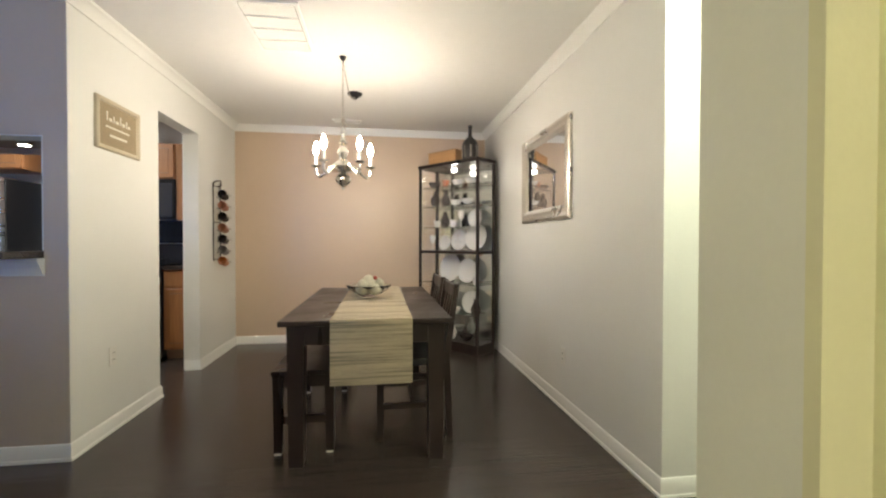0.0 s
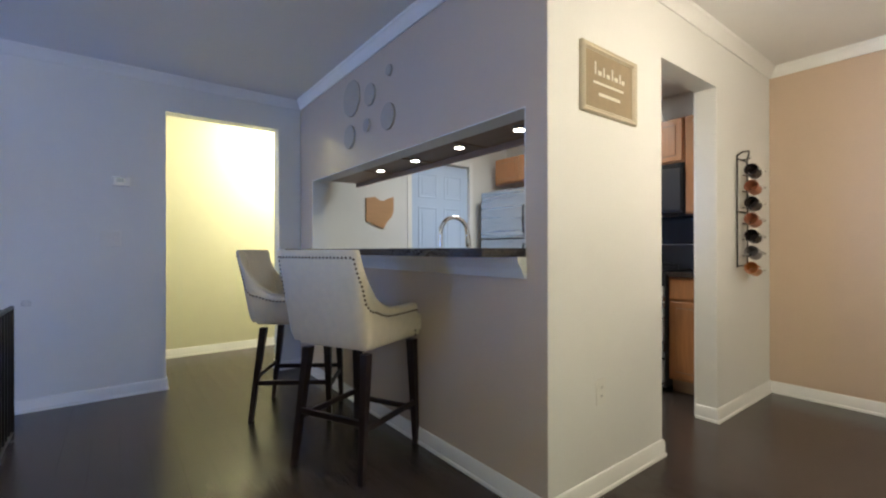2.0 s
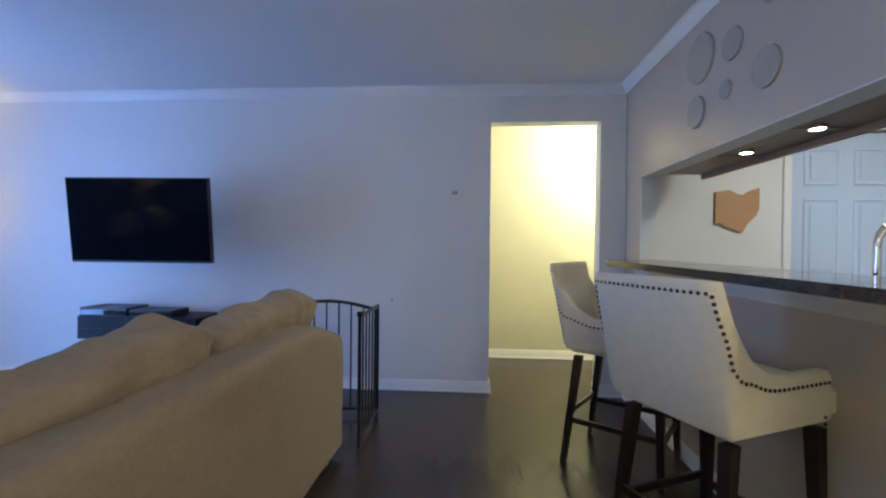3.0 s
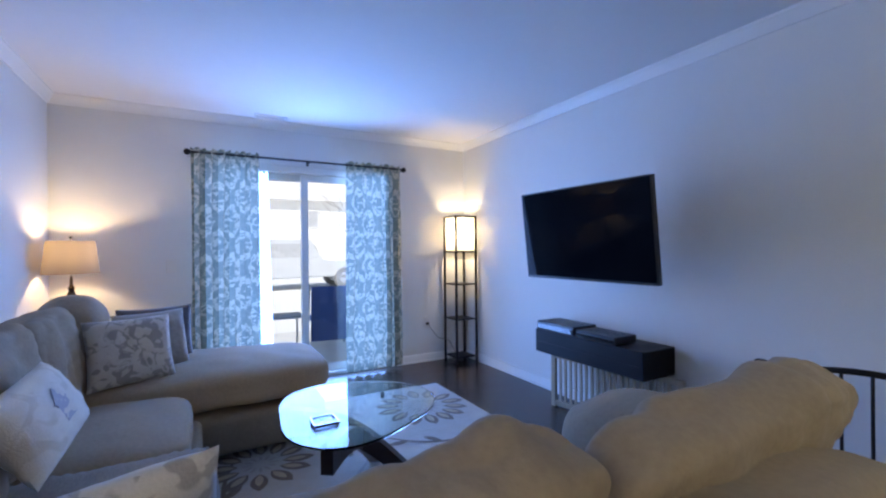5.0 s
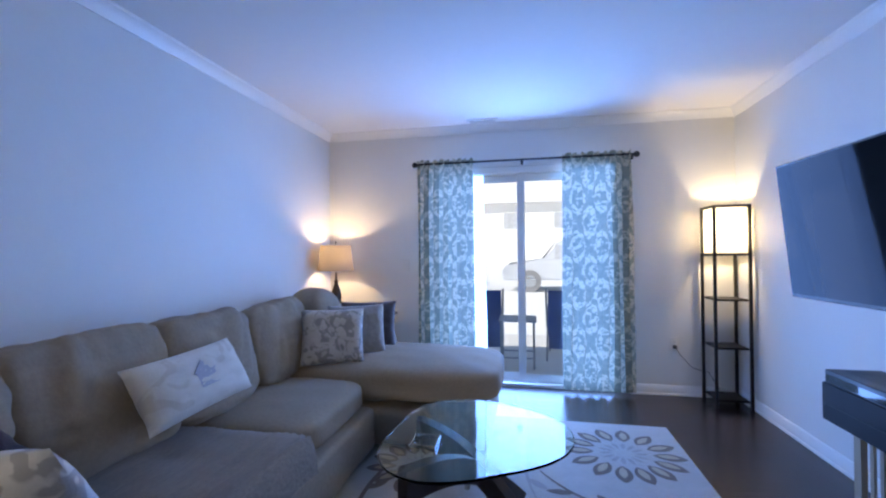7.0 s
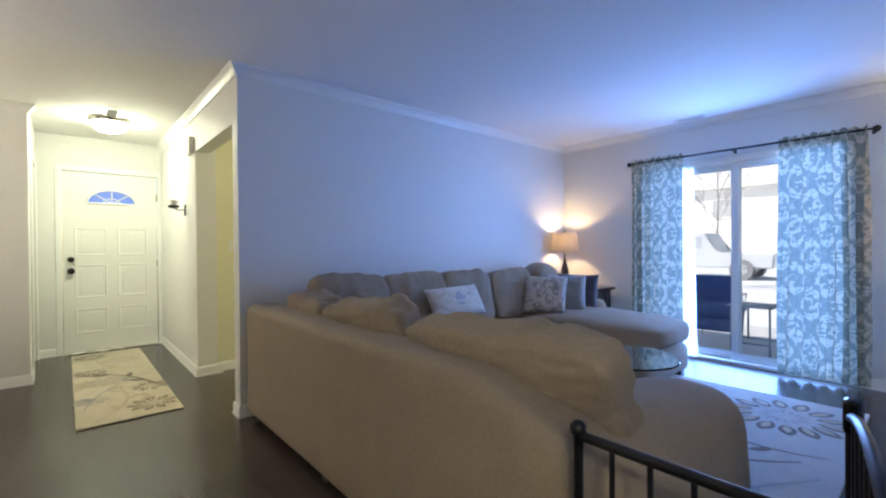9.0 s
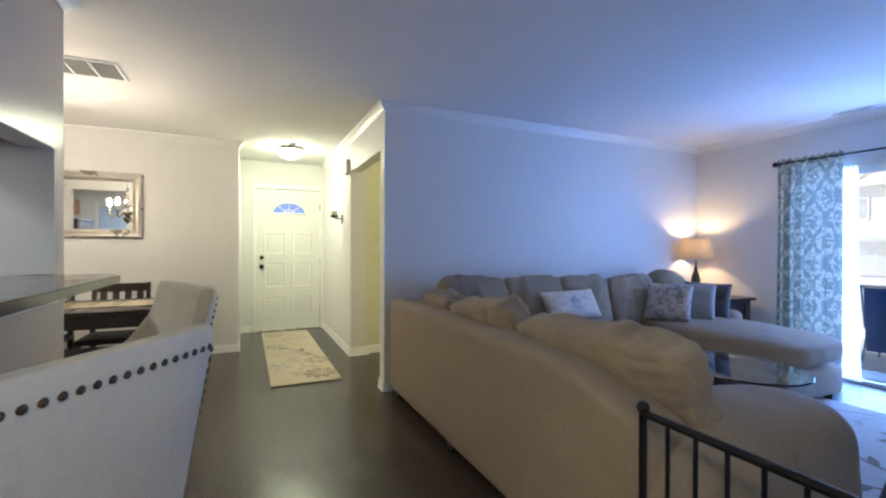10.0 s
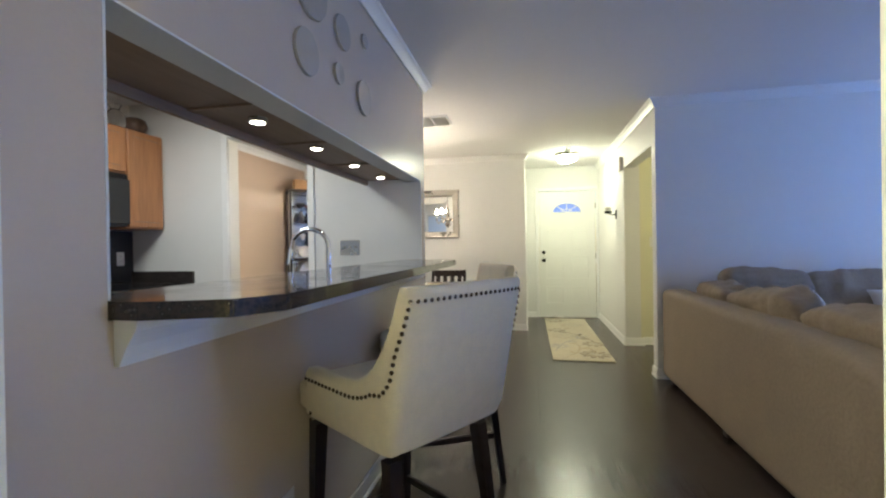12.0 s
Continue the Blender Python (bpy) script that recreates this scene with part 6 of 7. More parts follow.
# sink side
sc_ = thing("base_cabinet", pose(-2.95, 2.92, 0), "honey oak sink base cabinet behind the half wall", "kitchen cabinet", group="oak base cabinets")
wp("cabinet_body", B((-4.40, YK + T + 0.002, 0.10, -1.80, 3.22, 0.87)), OAK, sc_)
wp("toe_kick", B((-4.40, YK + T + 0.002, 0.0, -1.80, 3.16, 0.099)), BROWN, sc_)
sk = thing("counter_top", pose(-2.95, 2.92, 0.87), "black granite sink counter", "counter")
wp("slab", B((-4.41, YK + T + 0.002, 0.872, -1.78, 3.25, 0.91), bev=0.003), GRANITE, sk)
fa = thing("kitchen_faucet", pose(-2.73, 2.78, 0.91), "chrome gooseneck pull-down kitchen faucet", "faucet")
bm = bmesh.new()
lathe(bm, [(0.028, 0), (0.028, 0.01), (0.02, 0.02), (0.017, 0.10), (0.014, 0.11)], 20)
rod(bm, (0.018, 0, 0.06), (0.09, 0.0, 0.085), 0.006)
part("base", bm, CHROME, fa, smooth=40)
bm = bmesh.new()
tube(bm, [(0, 0, 0.10), (0, 0, 0.27)] + [(0, 0.11 - 0.11 * math.cos(a), 0.28 + 0.10 * math.sin(a)) for a in [i * math.pi / 14 for i in range(13)]] + [(0, 0.222, 0.27)], 0.013, 12)
part("spout", bm, CHROME, fa, smooth=60)
bm = bmesh.new()
rod(bm, (0, 0.222, 0.272), (0, 0.232, 0.19), 0.016, 0.020, n=16)
part("spray_head", bm, CHROME, fa, smooth=50)
# Added fixture for the unseen kitchen lamp; its shape is assumed.
kp = thing("kitchen_ceiling_light", pose(-3.0, 3.9, H), "assumed square white frame at the unseen kitchen ceiling lamp", "ceiling light")
wp("frame", B((-3.32, 3.58, H - 0.035, -2.68, 4.22, H - 0.002), bev=0.004), TRIM, kp)
# things on the oak cabinets
for nm, lb, mm, x, prof in (("glass_jar", "clear glass jar on the oak cabinets", GLASS, -2.05, [(0.05, 0), (0.07, 0.03), (0.07, 0.12), (0.03, 0.17), (0.045, 0.21), (0.04, 0.21), (0.02, 0.16)]),
                            ("patterned_vase", "round brown and cream glazed vase on the oak cabinets", mat("mottled_glaze", (0.10, 0.06, 0.04), 0.35, bump=0.1, scale=25, vary=0.8), -1.88, [(0.04, 0), (0.075, 0.03), (0.095, 0.08), (0.08, 0.13), (0.045, 0.15), (0.04, 0.15)]),
                            ("cone_bottle", "pale ceramic bottle with a red stopper on the oak cabinets", CERAM, -2.42, [(0.06, 0), (0.062, 0.04), (0.03, 0.15), (0.015, 0.20), (0.015, 0.24)]),
                            ("cone_bottle", "dark glazed bottle on the oak cabinets", REDC, -2.60, [(0.03, 0), (0.035, 0.04), (0.02, 0.12), (0.01, 0.16), (0.012, 0.20)])):
    p = thing(nm, pose(x, KY - 0.17, 2.141), lb, "vase")
    bm = bmesh.new()
    lathe(bm, prof, 24)
    part("body", bm, mm, p, smooth=50)


# ---- wall decor ----
def framed(name, m, w, h, fw, label, cat, fm, inner, proud=0.03):
    """Hangs on a wall; local x across, z up, face to -y."""
    f = thing(name, m, label, cat)
    prof = [(0, 0), (0, proud * 0.7), (fw * 0.2, proud), (fw * 0.45, proud * 0.75), (fw * 0.7, proud * 0.9), (fw, proud * 0.4), (fw, 0)]
    bm = bmesh.new()
    cor = ((0, 0, 1, 1), (w, 0, -1, 1), (w, h, -1, -1), (0, h, 1, -1))
    rings = [[bm.verts.new((x + sx * o, -u, z + sz * o)) for o, u in prof] for x, z, sx, sz in cor]
    for i in range(4):
        s, t = rings[i], rings[(i + 1) % 4]
        for j in range(len(prof) - 1):
            bm.faces.new((s[j], s[j + 1], t[j + 1], t[j]))
    part("frame", bm, fm, f, smooth=20)
    part("face", B((fw * 0.9, -0.008, fw * 0.9, w - fw * 0.9, -0.002, h - fw * 0.9)), inner, f)
    return f


framed("wall_mirror", Matrix.Translation((XM, 3.63, 1.30)) @ Matrix.Rotation(radians(-90), 4, "Z"), 0.945, 0.69, 0.095, "rectangular wall mirror in a broad silver frame", "mirror", SILVER, MIRROR)
BURL = mat("burlap_board", (0.30, 0.235, 0.15), 0.85, bump=0.7, scale=200, vary=0.15)
sg = framed("wall_sign", Matrix.Translation((XK, 2.71, 1.675)) @ Matrix.Rotation(radians(90), 4, "Z"), 0.435, 0.30, 0.028, "burlap sign with white lettering in a cream frame", "sign", mat("cream_frame", (0.55, 0.48, 0.36), 0.5, bump=0.1, scale=50, vary=0.08), BURL, 0.022)
WPAINT = mat("white_ink", (0.72, 0.68, 0.58), 0.7, vary=0.05)
for k, (z, segs) in enumerate(((0.175, ((0.10, 0.012, 0.055), (0.125, 0.03, 0.02), (0.165, 0.012, 0.04), (0.19, 0.03, 0.018), (0.232, 0.012, 0.05), (0.255, 0.03, 0.02), (0.295, 0.012, 0.04), (0.315, 0.025, 0.018))), (0.135, ((0.09, 0.28, 0.010),)), (0.085, ((0.13, 0.20, 0.014),)))):
    bm = bmesh.new()
    for x, w_, h_ in segs:
        box(bm, x, -0.0105, z, x + w_ * 0.85, -0.0082, z + h_)
    part("lettering", bm, WPAINT, sg, "pale illegible lettering")

# mug rack
mr_ = thing("mug_rack", pose(XK + 0.05, 4.52, 0.95), "black metal wall rack holding seven mugs", "mug rack")
bm = bmesh.new()
for y in (4.42, 4.60):
    tube(bm, [(XK + 0.012, y, 0.96), (XK + 0.012, y, 1.70)], 0.005, 8)
for z in (0.97, 1.33, 1.68):
    rod(bm, (XK + 0.012, 4.42, z), (XK + 0.012, 4.60, z), 0.005)
tube(bm, [(XK + 0.012, 4.42, 1.70), (XK + 0.03, 4.45, 1.725), (XK + 0.05, 4.51, 1.735), (XK + 0.03, 4.57, 1.725), (XK + 0.012, 4.60, 1.70)], 0.006, 8)
wp("frame", bm, BLACKM, mr_)
MUGP = [(0.030, 0), (0.038, 0.004), (0.040, 0.05), (0.040, 0.092), (0.036, 0.092), (0.036, 0.05), (0.03, 0.008), (0.001, 0.007)]
MC = [DARKG, REDC, DARKG, REDC, DARKG, mat("grey_glaze", (0.16, 0.15, 0.15), 0.3, vary=0.2), mat("amber_glaze", (0.45, 0.16, 0.05), 0.3, vary=0.2)]
for k in range(7):
    z = 1.625 - k * 0.108
    bm = bmesh.new()
    tube(bm, [(XK + 0.012, 4.51, z + 0.06), (XK + 0.05, 4.51, z + 0.055), (XK + 0.06, 4.51, z + 0.07)], 0.004, 6)
    wp("hook", bm, BLACKM, mr_)
    mg = thing("mug", pose(XK + 0.075, 4.51, z - 0.03) @ Matrix.Rotation(radians(75), 4, "X") @ Matrix.Translation((0, 0, -0.045)), "glazed mug hanging on the wall rack, " + ("dark" if MC[k] is DARKG else "russet" if MC[k] is REDC else "grey" if k == 5 else "amber"), "mug", group="mugs on the rack")
    bm = bmesh.new()
    lathe(bm, MUGP, 20)
    part("cup", bm, MC[k], mg, smooth=50)
    bm = bmesh.new()
    tube(bm, [(0.038, 0, 0.075), (0.062, 0, 0.07), (0.066, 0, 0.045), (0.058, 0, 0.022), (0.038, 0, 0.018)], 0.005, 8)
    part("handle", bm, CERAM, mg, smooth=50)

# round plates on the kitchen wall
DISC = mat("pearl_disc", (0.56, 0.50, 0.42), 0.18, 0.2, vary=0.05, coat=0.4)
for x, z, r in ((-2.90, 1.915, 0.085), (-3.185, 1.925, 0.045), (-3.455, 1.90, 0.085), (-3.14, 2.12, 0.075), (-2.885, 2.20, 0.035), (-3.42, 2.17, 0.13)):
    p = thing("wall_disc", Matrix.Translation((x, YK + 0.002, z)) @ Matrix.Rotation(radians(90), 4, "X"), "round pale pearly disc on the greige wall", "wall ornament", group="round discs on the kitchen wall")
    bm = bmesh.new()
    lathe(bm, [(r * 0.98, 0.0), (r, 0.006), (r * 0.97, 0.013), (r * 0.6, 0.011), (0.001, 0.009)], 36)
    part("disc", bm, DISC, p, smooth=40)

# state-shaped wooden board
oh = thing("wooden_state_board", pose(-4.41, 3.28, 1.46), "flat pale wooden board cut in the shape of a state", "wall ornament")
pts = [(-0.5, 0.45), (-0.2, 0.50), (0.0, 0.40), (0.12, 0.38), (0.30, 0.48), (0.5, 0.55), (0.5, 0.05), (0.43, -0.12), (0.25, -0.30), (0.12, -0.52), (0.0, -0.48), (-0.15, -0.42), (-0.30, -0.36), (-0.42, -0.30), (-0.5, -0.32)]
bm = bmesh.new()
lo = [bm.verts.new((-4.419, 3.27 + y * 0.31, 1.455 + z * 0.31)) for y, z in pts]
hi = [bm.verts.new((-4.400, 3.27 + y * 0.31, 1.455 + z * 0.31)) for y, z in pts]
bm.faces.new(lo), bm.faces.new(hi[::-1])
for i in range(len(pts)):
    bm.faces.new((lo[i], lo[(i + 1) % len(pts)], hi[(i + 1) % len(pts)], hi[i]))
wp("board", bm, mat("pale_oak_board", (0.50, 0.28, 0.13), 0.5, bump=0.1, scale=40, vary=0.12, grain=(1, 0.1, 1)), oh)


def plate_on(name, x, y, z, w, h, normal, label, nsw=1, material=None, outlet=False):
    rot = {"x+": 90, "x-": -90, "y+": 180, "y-": 0}[normal]
    p = thing(name, Matrix.Translation((x, y, z)) @ Matrix.Rotation(radians(rot), 4, "Z"), label, "outlet" if outlet else "switch")
    part("plate", B((-w / 2, -0.006, -h / 2, w / 2, -0.0005, h / 2), bev=0.002), material or WHITEPL, p)
    for k in range(nsw):
        cx_ = (k - (nsw - 1) / 2) * 0.046
        if outlet:
            for dz in (-0.02, 0.02):
                s = part("socket", B((cx_ - 0.014, -0.0085, dz - 0.013, cx_ + 0.014, -0.0062, dz + 0.013), bev=0.002), material or WHITEPL, p)
                part("slots", B((cx_ - 0.006, -0.0092, dz - 0.004, cx_ - 0.004, -0.0087, dz + 0.006), (cx_ + 0.004, -0.0092, dz - 0.004, cx_ + 0.006, -0.0087, dz + 0.006)), BLKPL, s)
        else:
            part("toggle", B((cx_ - 0.005, -0.018, -0.002, cx_ + 0.005, -0.0062, 0.012), bev=0.002), material or WHITEPL, p)


plate_on("light_switch", XW, 1.11, 1.165, 0.12, 0.115, "x+", "white double light switch plate", 2)
plate_on("light_switch", 0.50, 0.30, 1.20, 0.075, 0.115, "x-", "white single light switch plate", 1)
plate_on("light_switch", XK - T, 3.07, 1.185, 0.16, 0.115, "x-", "brushed metal triple switch plate", 3, NICKEL)
plate_on("wall_outlet", XM, 2.81, 0.36, 0.07, 0.115, "x-", "white double wall outlet plate", 1, None, True)
plate_on("wall_outlet", XK, 2.86, 0.45, 0.07, 0.115, "x+", "white double wall outlet plate", 1, None, True)
plate_on("wall_outlet", -4.02, YS, 0.44, 0.07, 0.115, "y+", "white wall outlet with a black plug", 1, None, True)
plate_on("wall_outlet", -3.62, YK + 0.003, 0.33, 0.07, 0.115, "y-", "white double wall outlet plate", 1, None, True)
plate_on("wall_outlet", -1.90, KY - 0.023, 1.12, 0.07, 0.115, "y-", "white double kitchen outlet plate", 1, None, True)
plate_on("light_switch", -1.63, YS, 1.12, 0.07, 0.115, "y+", "white single light switch plate", 1)
th_ = thing("thermostat", pose(XW, 1.175, 1.585), "white wall thermostat with a small display", "thermostat")
wp("case", B((XW + 0.0005, 1.12, 1.55, XW + 0.022, 1.23, 1.62), bev=0.004), WHITEPL, th_)
wp("display", B((XW + 0.0222, 1.145, 1.58, XW + 0.024, 1.19, 1.61)), mat("grey_display", (0.30, 0.34, 0.36), 0.2, vary=0.05), th_)
dr_ = thing("door_chime", pose(0.54, YH, 2.12), "white plastic door chime box", "door chime")
wp("case", B((0.46, YH + 0.0005, 2.04, 0.58, YH + 0.045, 2.20), bev=0.006), WHITEPL, dr_)
ho = thing("wall_hook_holder", pose(1.50, YH, 1.60), "small dark metal wall holder with a white candle cup", "wall ornament")
bm = bmesh.new()
box(bm, 1.47, YH + 0.0005, 1.54, 1.53, YH + 0.012, 1.65, bev=0.003)
tube(bm, [(1.50, YH + 0.01, 1.60), (1.48, YH + 0.06, 1.59), (1.45, YH + 0.10, 1.60)], 0.006, 8)
wp("bracket", bm, BLACKM, ho)
bm = bmesh.new()
lathe(bm, [(0.02, 0), (0.045, 0.01), (0.05, 0.03), (0.03, 0.035)], 16, at=(1.44, YH + 0.11, 1.60))
wp("cup", bm, BLACKM, ho, smooth=50)
bm = bmesh.new()
lathe(bm, [(0.03, 0.036), (0.04, 0.08), (0.036, 0.08), (0.02, 0.04)], 16, at=(1.44, YH + 0.11, 1.60))
wp("shade", bm, CERAM, ho, smooth=50)
slide(ho, -0.62, 0.0, -0.04)
# lamp cord at the floor lamp
pc = thing("power_cord", pose(-4.1, YS + 0.03, 0.2), "thin black lamp cord from the outlet to the floor lamp", "cable")
bm = bmesh.new()
tube(bm, [(-4.02, YS + 0.03, 0.43), (-4.05, YS + 0.05, 0.36), (-4.15, YS + 0.04, 0.25), (-4.27, YS + 0.05, 0.22), (-4.33, YS + 0.04, 0.12), (-4.35, YS + 0.05, 0.08)], 0.003, 6)
box(bm, -4.035, YS + 0.009, 0.405, -4.005, YS + 0.035, 0.435, bev=0.003)
wp("cord", bm, BLKPL, pc)

# ---- outside ----
# Base colours out here are whitened to imitate overexposed daylight.
CONC = mat("whitened_patio_concrete", (0.60, 0.59, 0.57), 0.8, bump=0.4, scale=40, vary=0.1)
GLARE_GROUND = mat("whitened_ground", (0.75, 0.75, 0.74), 0.85, bump=0.3, scale=12, vary=0.08)
tagged(part("ground", B((-80, -120, -0.30, 80, YS - 0.151, -0.16)), GLARE_GROUND), "ground outside reaching the distance, whitened for glare", "ground", kind="structure")
tagged(part("patio", B((-5.0, -6.2, -0.159, -0.6, YS - 0.151, -0.05)), CONC), "concrete patio slab, whitened for glare", "patio", kind="structure")
# Metal coloured light grey, with the glare outside put into it.
PMET = mat("glare_greyed_patio_metal", (0.22, 0.24, 0.28), 0.5, 0.2, vary=0.15)
pt = thing("patio_table", pose(-2.67, -4.35, -0.05), "small metal patio side table, greyed for glare", "patio table")
part("top", B((-0.21, -0.21, 0.52, 0.21, 0.21, 0.54), bev=0.004), PMET, pt)
for x in (-0.18, 0.18):
    for y in (-0.18, 0.18):
        bm = bmesh.new()
        rod(bm, (x, y, 0), (x, y, 0.52), 0.011, n=8)
        part("leg", bm, PMET, pt)
bm = bmesh.new()
for y in (-0.18, 0.18):
    rod(bm, (-0.18, y, 0.12), (0.18, y, 0.12), 0.008, n=8)
part("stretcher", bm, PMET, pt)
# Navy lightened to imitate haze over the chairs.
BLUEF = mat("hazed_navy_sling_fabric", (0.07, 0.12, 0.30), 0.8, bump=0.3, scale=150, vary=0.1)


def patio_chair():
    c = thing("patio_chair", pose(0, 0, 0), "metal patio chair with a navy sling seat, both paled for glare", "patio chair", group="patio chairs by the side table")
    part("seat_sling", B((-0.24, -0.22, 0.40, 0.24, 0.24, 0.415)), BLUEF, c)
    bm = bmesh.new()
    vs = [bm.verts.new(p) for p in ((-0.24, -0.24, 0.14), (0.24, -0.24, 0.14), (0.24, -0.34, 0.84), (-0.24, -0.34, 0.84))]
    bm.faces.new(vs)
    bmesh.ops.solidify(bm, geom=list(bm.faces), thickness=0.012)
    part("back_sling", bm, BLUEF, c)
    for x in (-0.26, 0.26):
        bm = bmesh.new()
        tube(bm, [(x, 0.26, 0), (x, 0.24, 0.41), (x, -0.20, 0.39), (x, -0.345, 0.86)], 0.013, 8)
        tube(bm, [(x, -0.30, 0), (x, -0.10, 0.40), (x, 0.10, 0.60), (x, -0.27, 0.62)], 0.012, 8)
        part("side_frame", bm, PMET, c)
    return c


pcx = patio_chair()
pcx.matrix_basis = pose(-2.20, -4.82, -0.05, 0, 0, 186)
copy_thing(pcx, pose(-3.29, -4.82, -0.05, 0, 0, 174))

# Siding, roof, garage doors and tyres carry the same painted-in glare.
SID = mat("whitened_siding", (0.86, 0.85, 0.84), 0.7, vary=0.05)
# Window glass coloured pale to imitate the outdoor glare.
GLD = mat("glare_paled_window", (0.48, 0.49, 0.52), 0.25, vary=0.1)
bd = thing("apartment_building", pose(-8, -44, -0.16), "two-storey apartment building with garages, whitened for glare", "building")
wp("wall", B((-34, -54, -0.16, 22, -44, 6.2)), SID, bd)
bm = bmesh.new()
vs = [bm.verts.new(p) for p in ((-35, -43.3, 6.2), (23, -43.3, 6.2), (23, -54.5, 6.2), (-35, -54.5, 6.2), (-35, -49, 9.2), (23, -49, 9.2))]
for f in ((0, 1, 5, 4), (2, 3, 4, 5), (0, 4, 3), (1, 2, 5), (0, 3, 2, 1)):
    bm.faces.new([vs[i] for i in f])
wp("roof", bm, mat("whitened_shingle_roof", (0.66, 0.65, 0.65), 0.85, bump=0.4, scale=10, vary=0.15), bd)
for i in range(11):
    x = -32 + i * 5
    w_ = wp("window", B((x, -43.99, 3.6, x + 1.6, -43.94, 5.2)), GLD, bd)
    sub("frame", B((x - 0.12, -43.95, 3.48, x + 1.72, -43.90, 3.6), (x - 0.12, -43.95, 5.2, x + 1.72, -43.90, 5.32), (x - 0.12, -43.95, 3.6, x, -43.90, 5.2), (x + 1.6, -43.95, 3.6, x + 1.72, -43.90, 5.2)), TRIM, bd, w_)
    wp("garage_door", B((x - 0.4, -43.99, -0.1, x + 2.4, -43.93, 2.3)), mat("whitened_garage_panel", (0.70, 0.69, 0.68), 0.6, vary=0.06), bd)
CARP = mat("silver_car_paint", (0.60, 0.62, 0.66), 0.35, 0.1, vary=0.04, coat=0.5)


def vehicle(x, y, label):
    c = thing("parked_truck", pose(x, y, -0.16), label, "truck")
    bm = bmesh.new()
    pr = [(-2.7, 0.45), (-2.75, 0.95), (-1.1, 1.02), (-0.9, 1.05), (-0.55, 1.75), (0.75, 1.78), (1.25, 1.12), (2.5, 1.0), (2.7, 0.8), (2.7, 0.4)]
    a = [bm.verts.new((u, -0.9, v)) for u, v in pr]
    b = [bm.verts.new((u, 0.9, v)) for u, v in pr]
    bm.faces.new(a), bm.faces.new(b[::-1])
    for i in range(len(pr)):
        bm.faces.new((a[i], a[(i + 1) % len(pr)], b[(i + 1) % len(pr)], b[i]))
    bmesh.ops.bevel(bm, geom=list(bm.edges), offset=0.05, segments=2, affect="EDGES")
    part("body", bm, CARP, c, smooth=40)
    for s in (-0.905, 0.905):
        part("side_window", B((-0.45, min(s, s * 1.004), 1.15, 0.9, max(s, s * 1.004), 1.62)), GLD, c)
    for u in (-1.75, 1.75):
        for s in (-0.85, 0.85):
            bm = bmesh.new()
            rod(bm, (u, s - 0.12, 0.38), (u, s + 0.12, 0.38), 0.38, n=24)
            w_ = part("wheel", bm, mat("whitened_tyre_rubber", (0.24, 0.24, 0.25), 0.8, vary=0.1), c, smooth=40)
            bm = bmesh.new()
            rod(bm, (u, s - 0.13, 0.38), (u, s + 0.13, 0.38), 0.21, n=20)
            part("rim", bm, STEEL, w_, smooth=40)
    return c


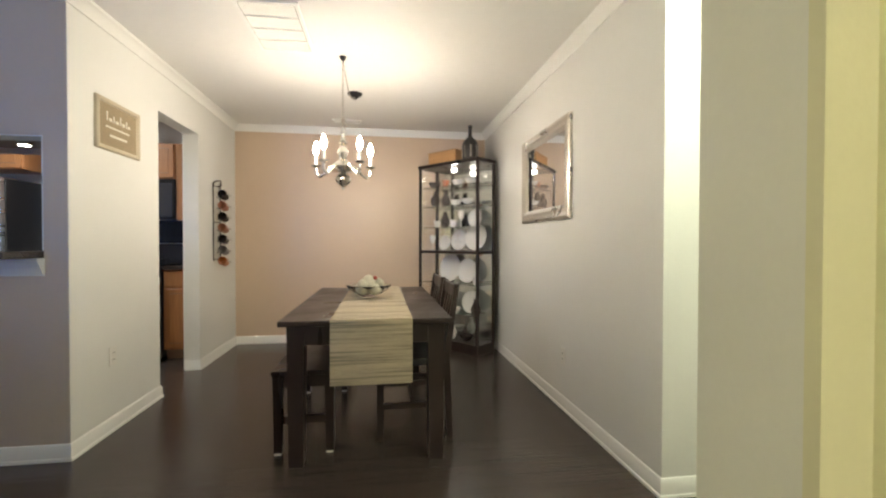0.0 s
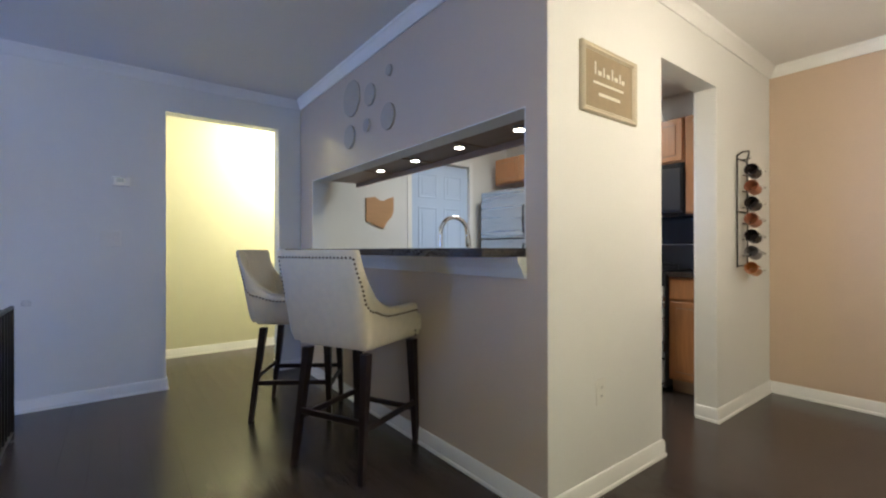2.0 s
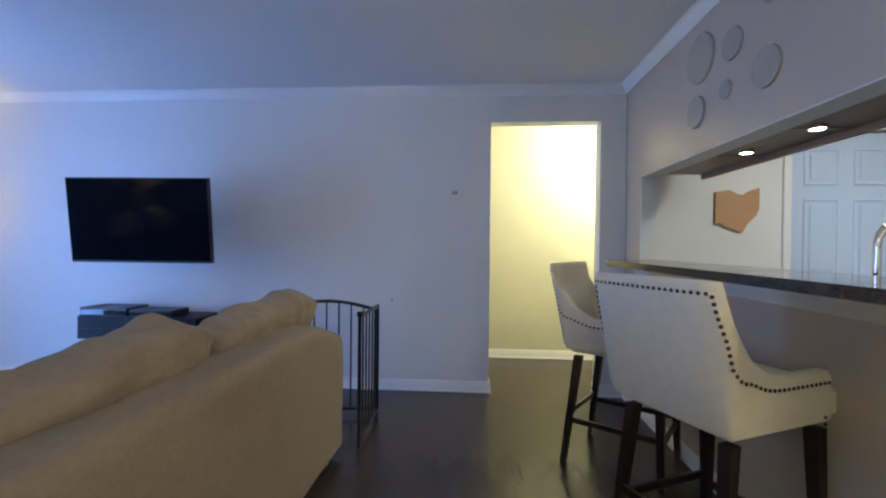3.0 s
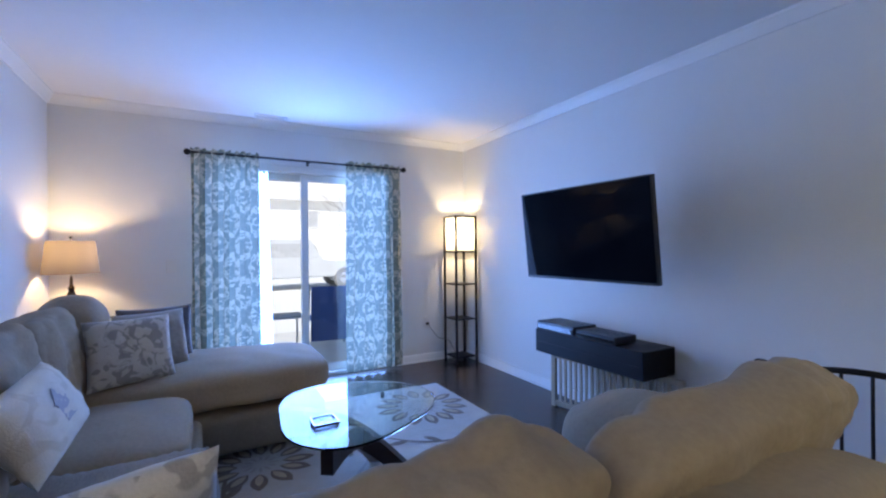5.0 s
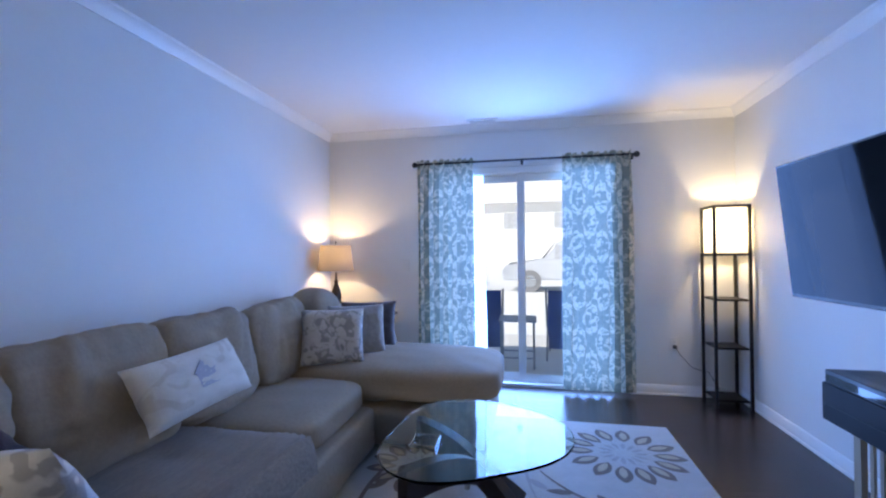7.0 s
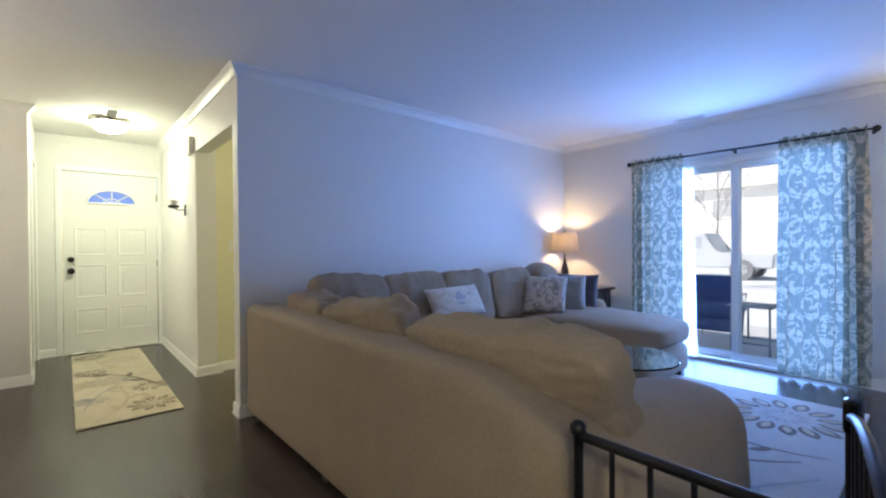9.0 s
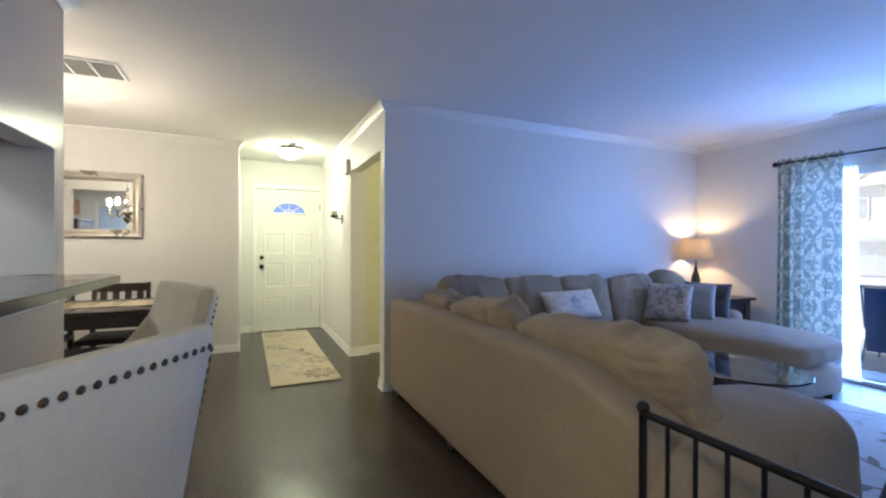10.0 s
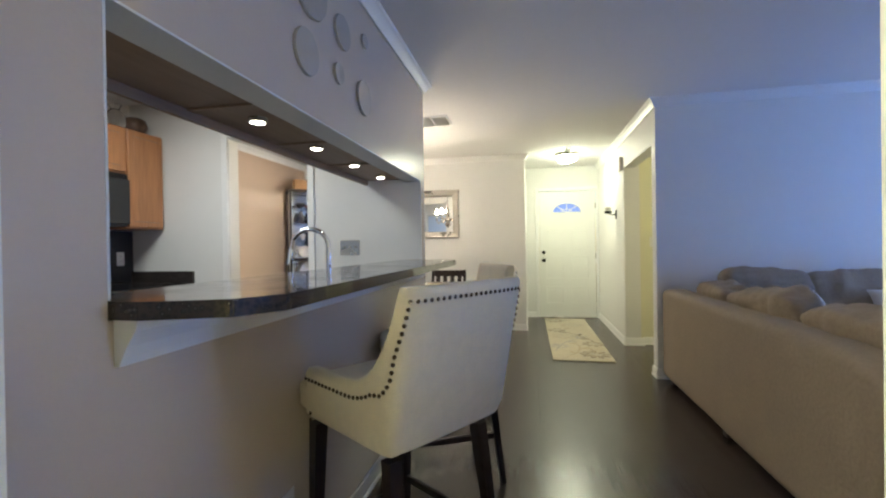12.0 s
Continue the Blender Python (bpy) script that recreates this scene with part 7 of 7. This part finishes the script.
vehicle(-4.6, -15.5, "silver pickup truck parked across the lot")
vehicle(2.4, -18.0, "silver pickup truck parked further off")
BARK = mat("bare_bark", (0.34, 0.31, 0.29), 0.9, bump=0.5, scale=20, vary=0.2)
for tx, ty, hh, sd_ in ((2.6, -12.0, 5.5, 1), (-12, -30, 9, 2), (6, -33, 9, 3)):
    tre = thing("bare_tree", pose(tx, ty, -0.16), "bare leafless tree with thin branches", "tree", group="bare trees outside")
    rnd = random.Random(sd_)
    bmt, bmb = bmesh.new(), bmesh.new()
    tube(bmt, [(0, 0, 0), (0.05, 0, hh * 0.25), (0.0, 0.05, hh * 0.5), (0.1, 0, hh * 0.95)], 0.10, 8, r2=0.02)

    def limb(bm_, p, d, L, r, lv):
        q = p + d * L
        tube(bm_, [p, p.lerp(q, 0.5) + Vector((rnd.uniform(-.05, .05), rnd.uniform(-.05, .05), 0.03)) * L, q], r, 5, r2=r * 0.4)
        if lv:
            for _ in range(4):
                dd = (d + Vector((rnd.uniform(-.7, .7), rnd.uniform(-.7, .7), rnd.uniform(-.1, .6)))).normalized()
                limb(bm_, p.lerp(q, rnd.uniform(0.4, 1)), dd, L * 0.6, r * 0.5, lv - 1)
    for k in range(11):
        a = rnd.uniform(0, math.tau)
        limb(bmb, Vector((0.03, 0, hh * (0.2 + 0.07 * k))), Vector((math.cos(a), math.sin(a), 0.9)).normalized(), hh * 0.28, 0.03, 2)
    part("trunk", bmt, BARK, tre, smooth=60)
    part("limbs", bmb, BARK, tre)

# ---- floorboards ----
fb = thing("floor", pose(0, 0, 0), "dark espresso hardwood floorboards", "floor", kind="structure")
rnd = random.Random(7)
BW = 0.125
meshes = {}


def board_mesh(L):
    L = round(L, 2)
    if L not in meshes:
        me = bpy.data.meshes.new("floor_board")
        bm = bmesh.new()
        box(bm, 0.0003, 0.0003, -0.011, L - 0.0003, BW - 0.0003, 0.0)
        bm.to_mesh(me)
        bm.free()
        me.materials.append(FLOOR)
        meshes[L] = me
    return meshes[L]


near, far = [], []
y = YS + 0.001
while y < YN:
    x = XW - T - 1.12 + rnd.uniform(-0.8, 0)
    lo_x = -5.63 if 0.9 < y + BW and y < 3.5 else XW - T
    hi_x = XE + T if y < -2.5 else 0.5 if y < 0.5 else XF + T if y < YH2 else XM + T
    while x < hi_x:
        L = (0.9, 1.2, 1.5, 1.8)[rnd.randrange(4)]
        a, b = max(x, lo_x), min(x + L, hi_x)
        if b - a > 0.05:
            near.append((a, y, b - a, board_mesh(b - a)))
        x += L
    y += BW
near.sort(key=lambda q: (q[0] + 1.5) ** 2 + (q[1] - 1.2) ** 2)
for x, y, L, me in near[:300]:
    o = new("floor_board", me)
    o.parent = fb
    o.location = (x, y, 0)
bm = bmesh.new()
for x, y, L, me in near[300:]:
    box(bm, x + 0.0003, y + 0.0003, -0.011, x + L - 0.0003, y + BW - 0.0003, 0.0)
if near[300:]:
    tagged(part("far_floor_boards", bm, FLOOR, fb), kind="stuff")
else:
    bm.free()
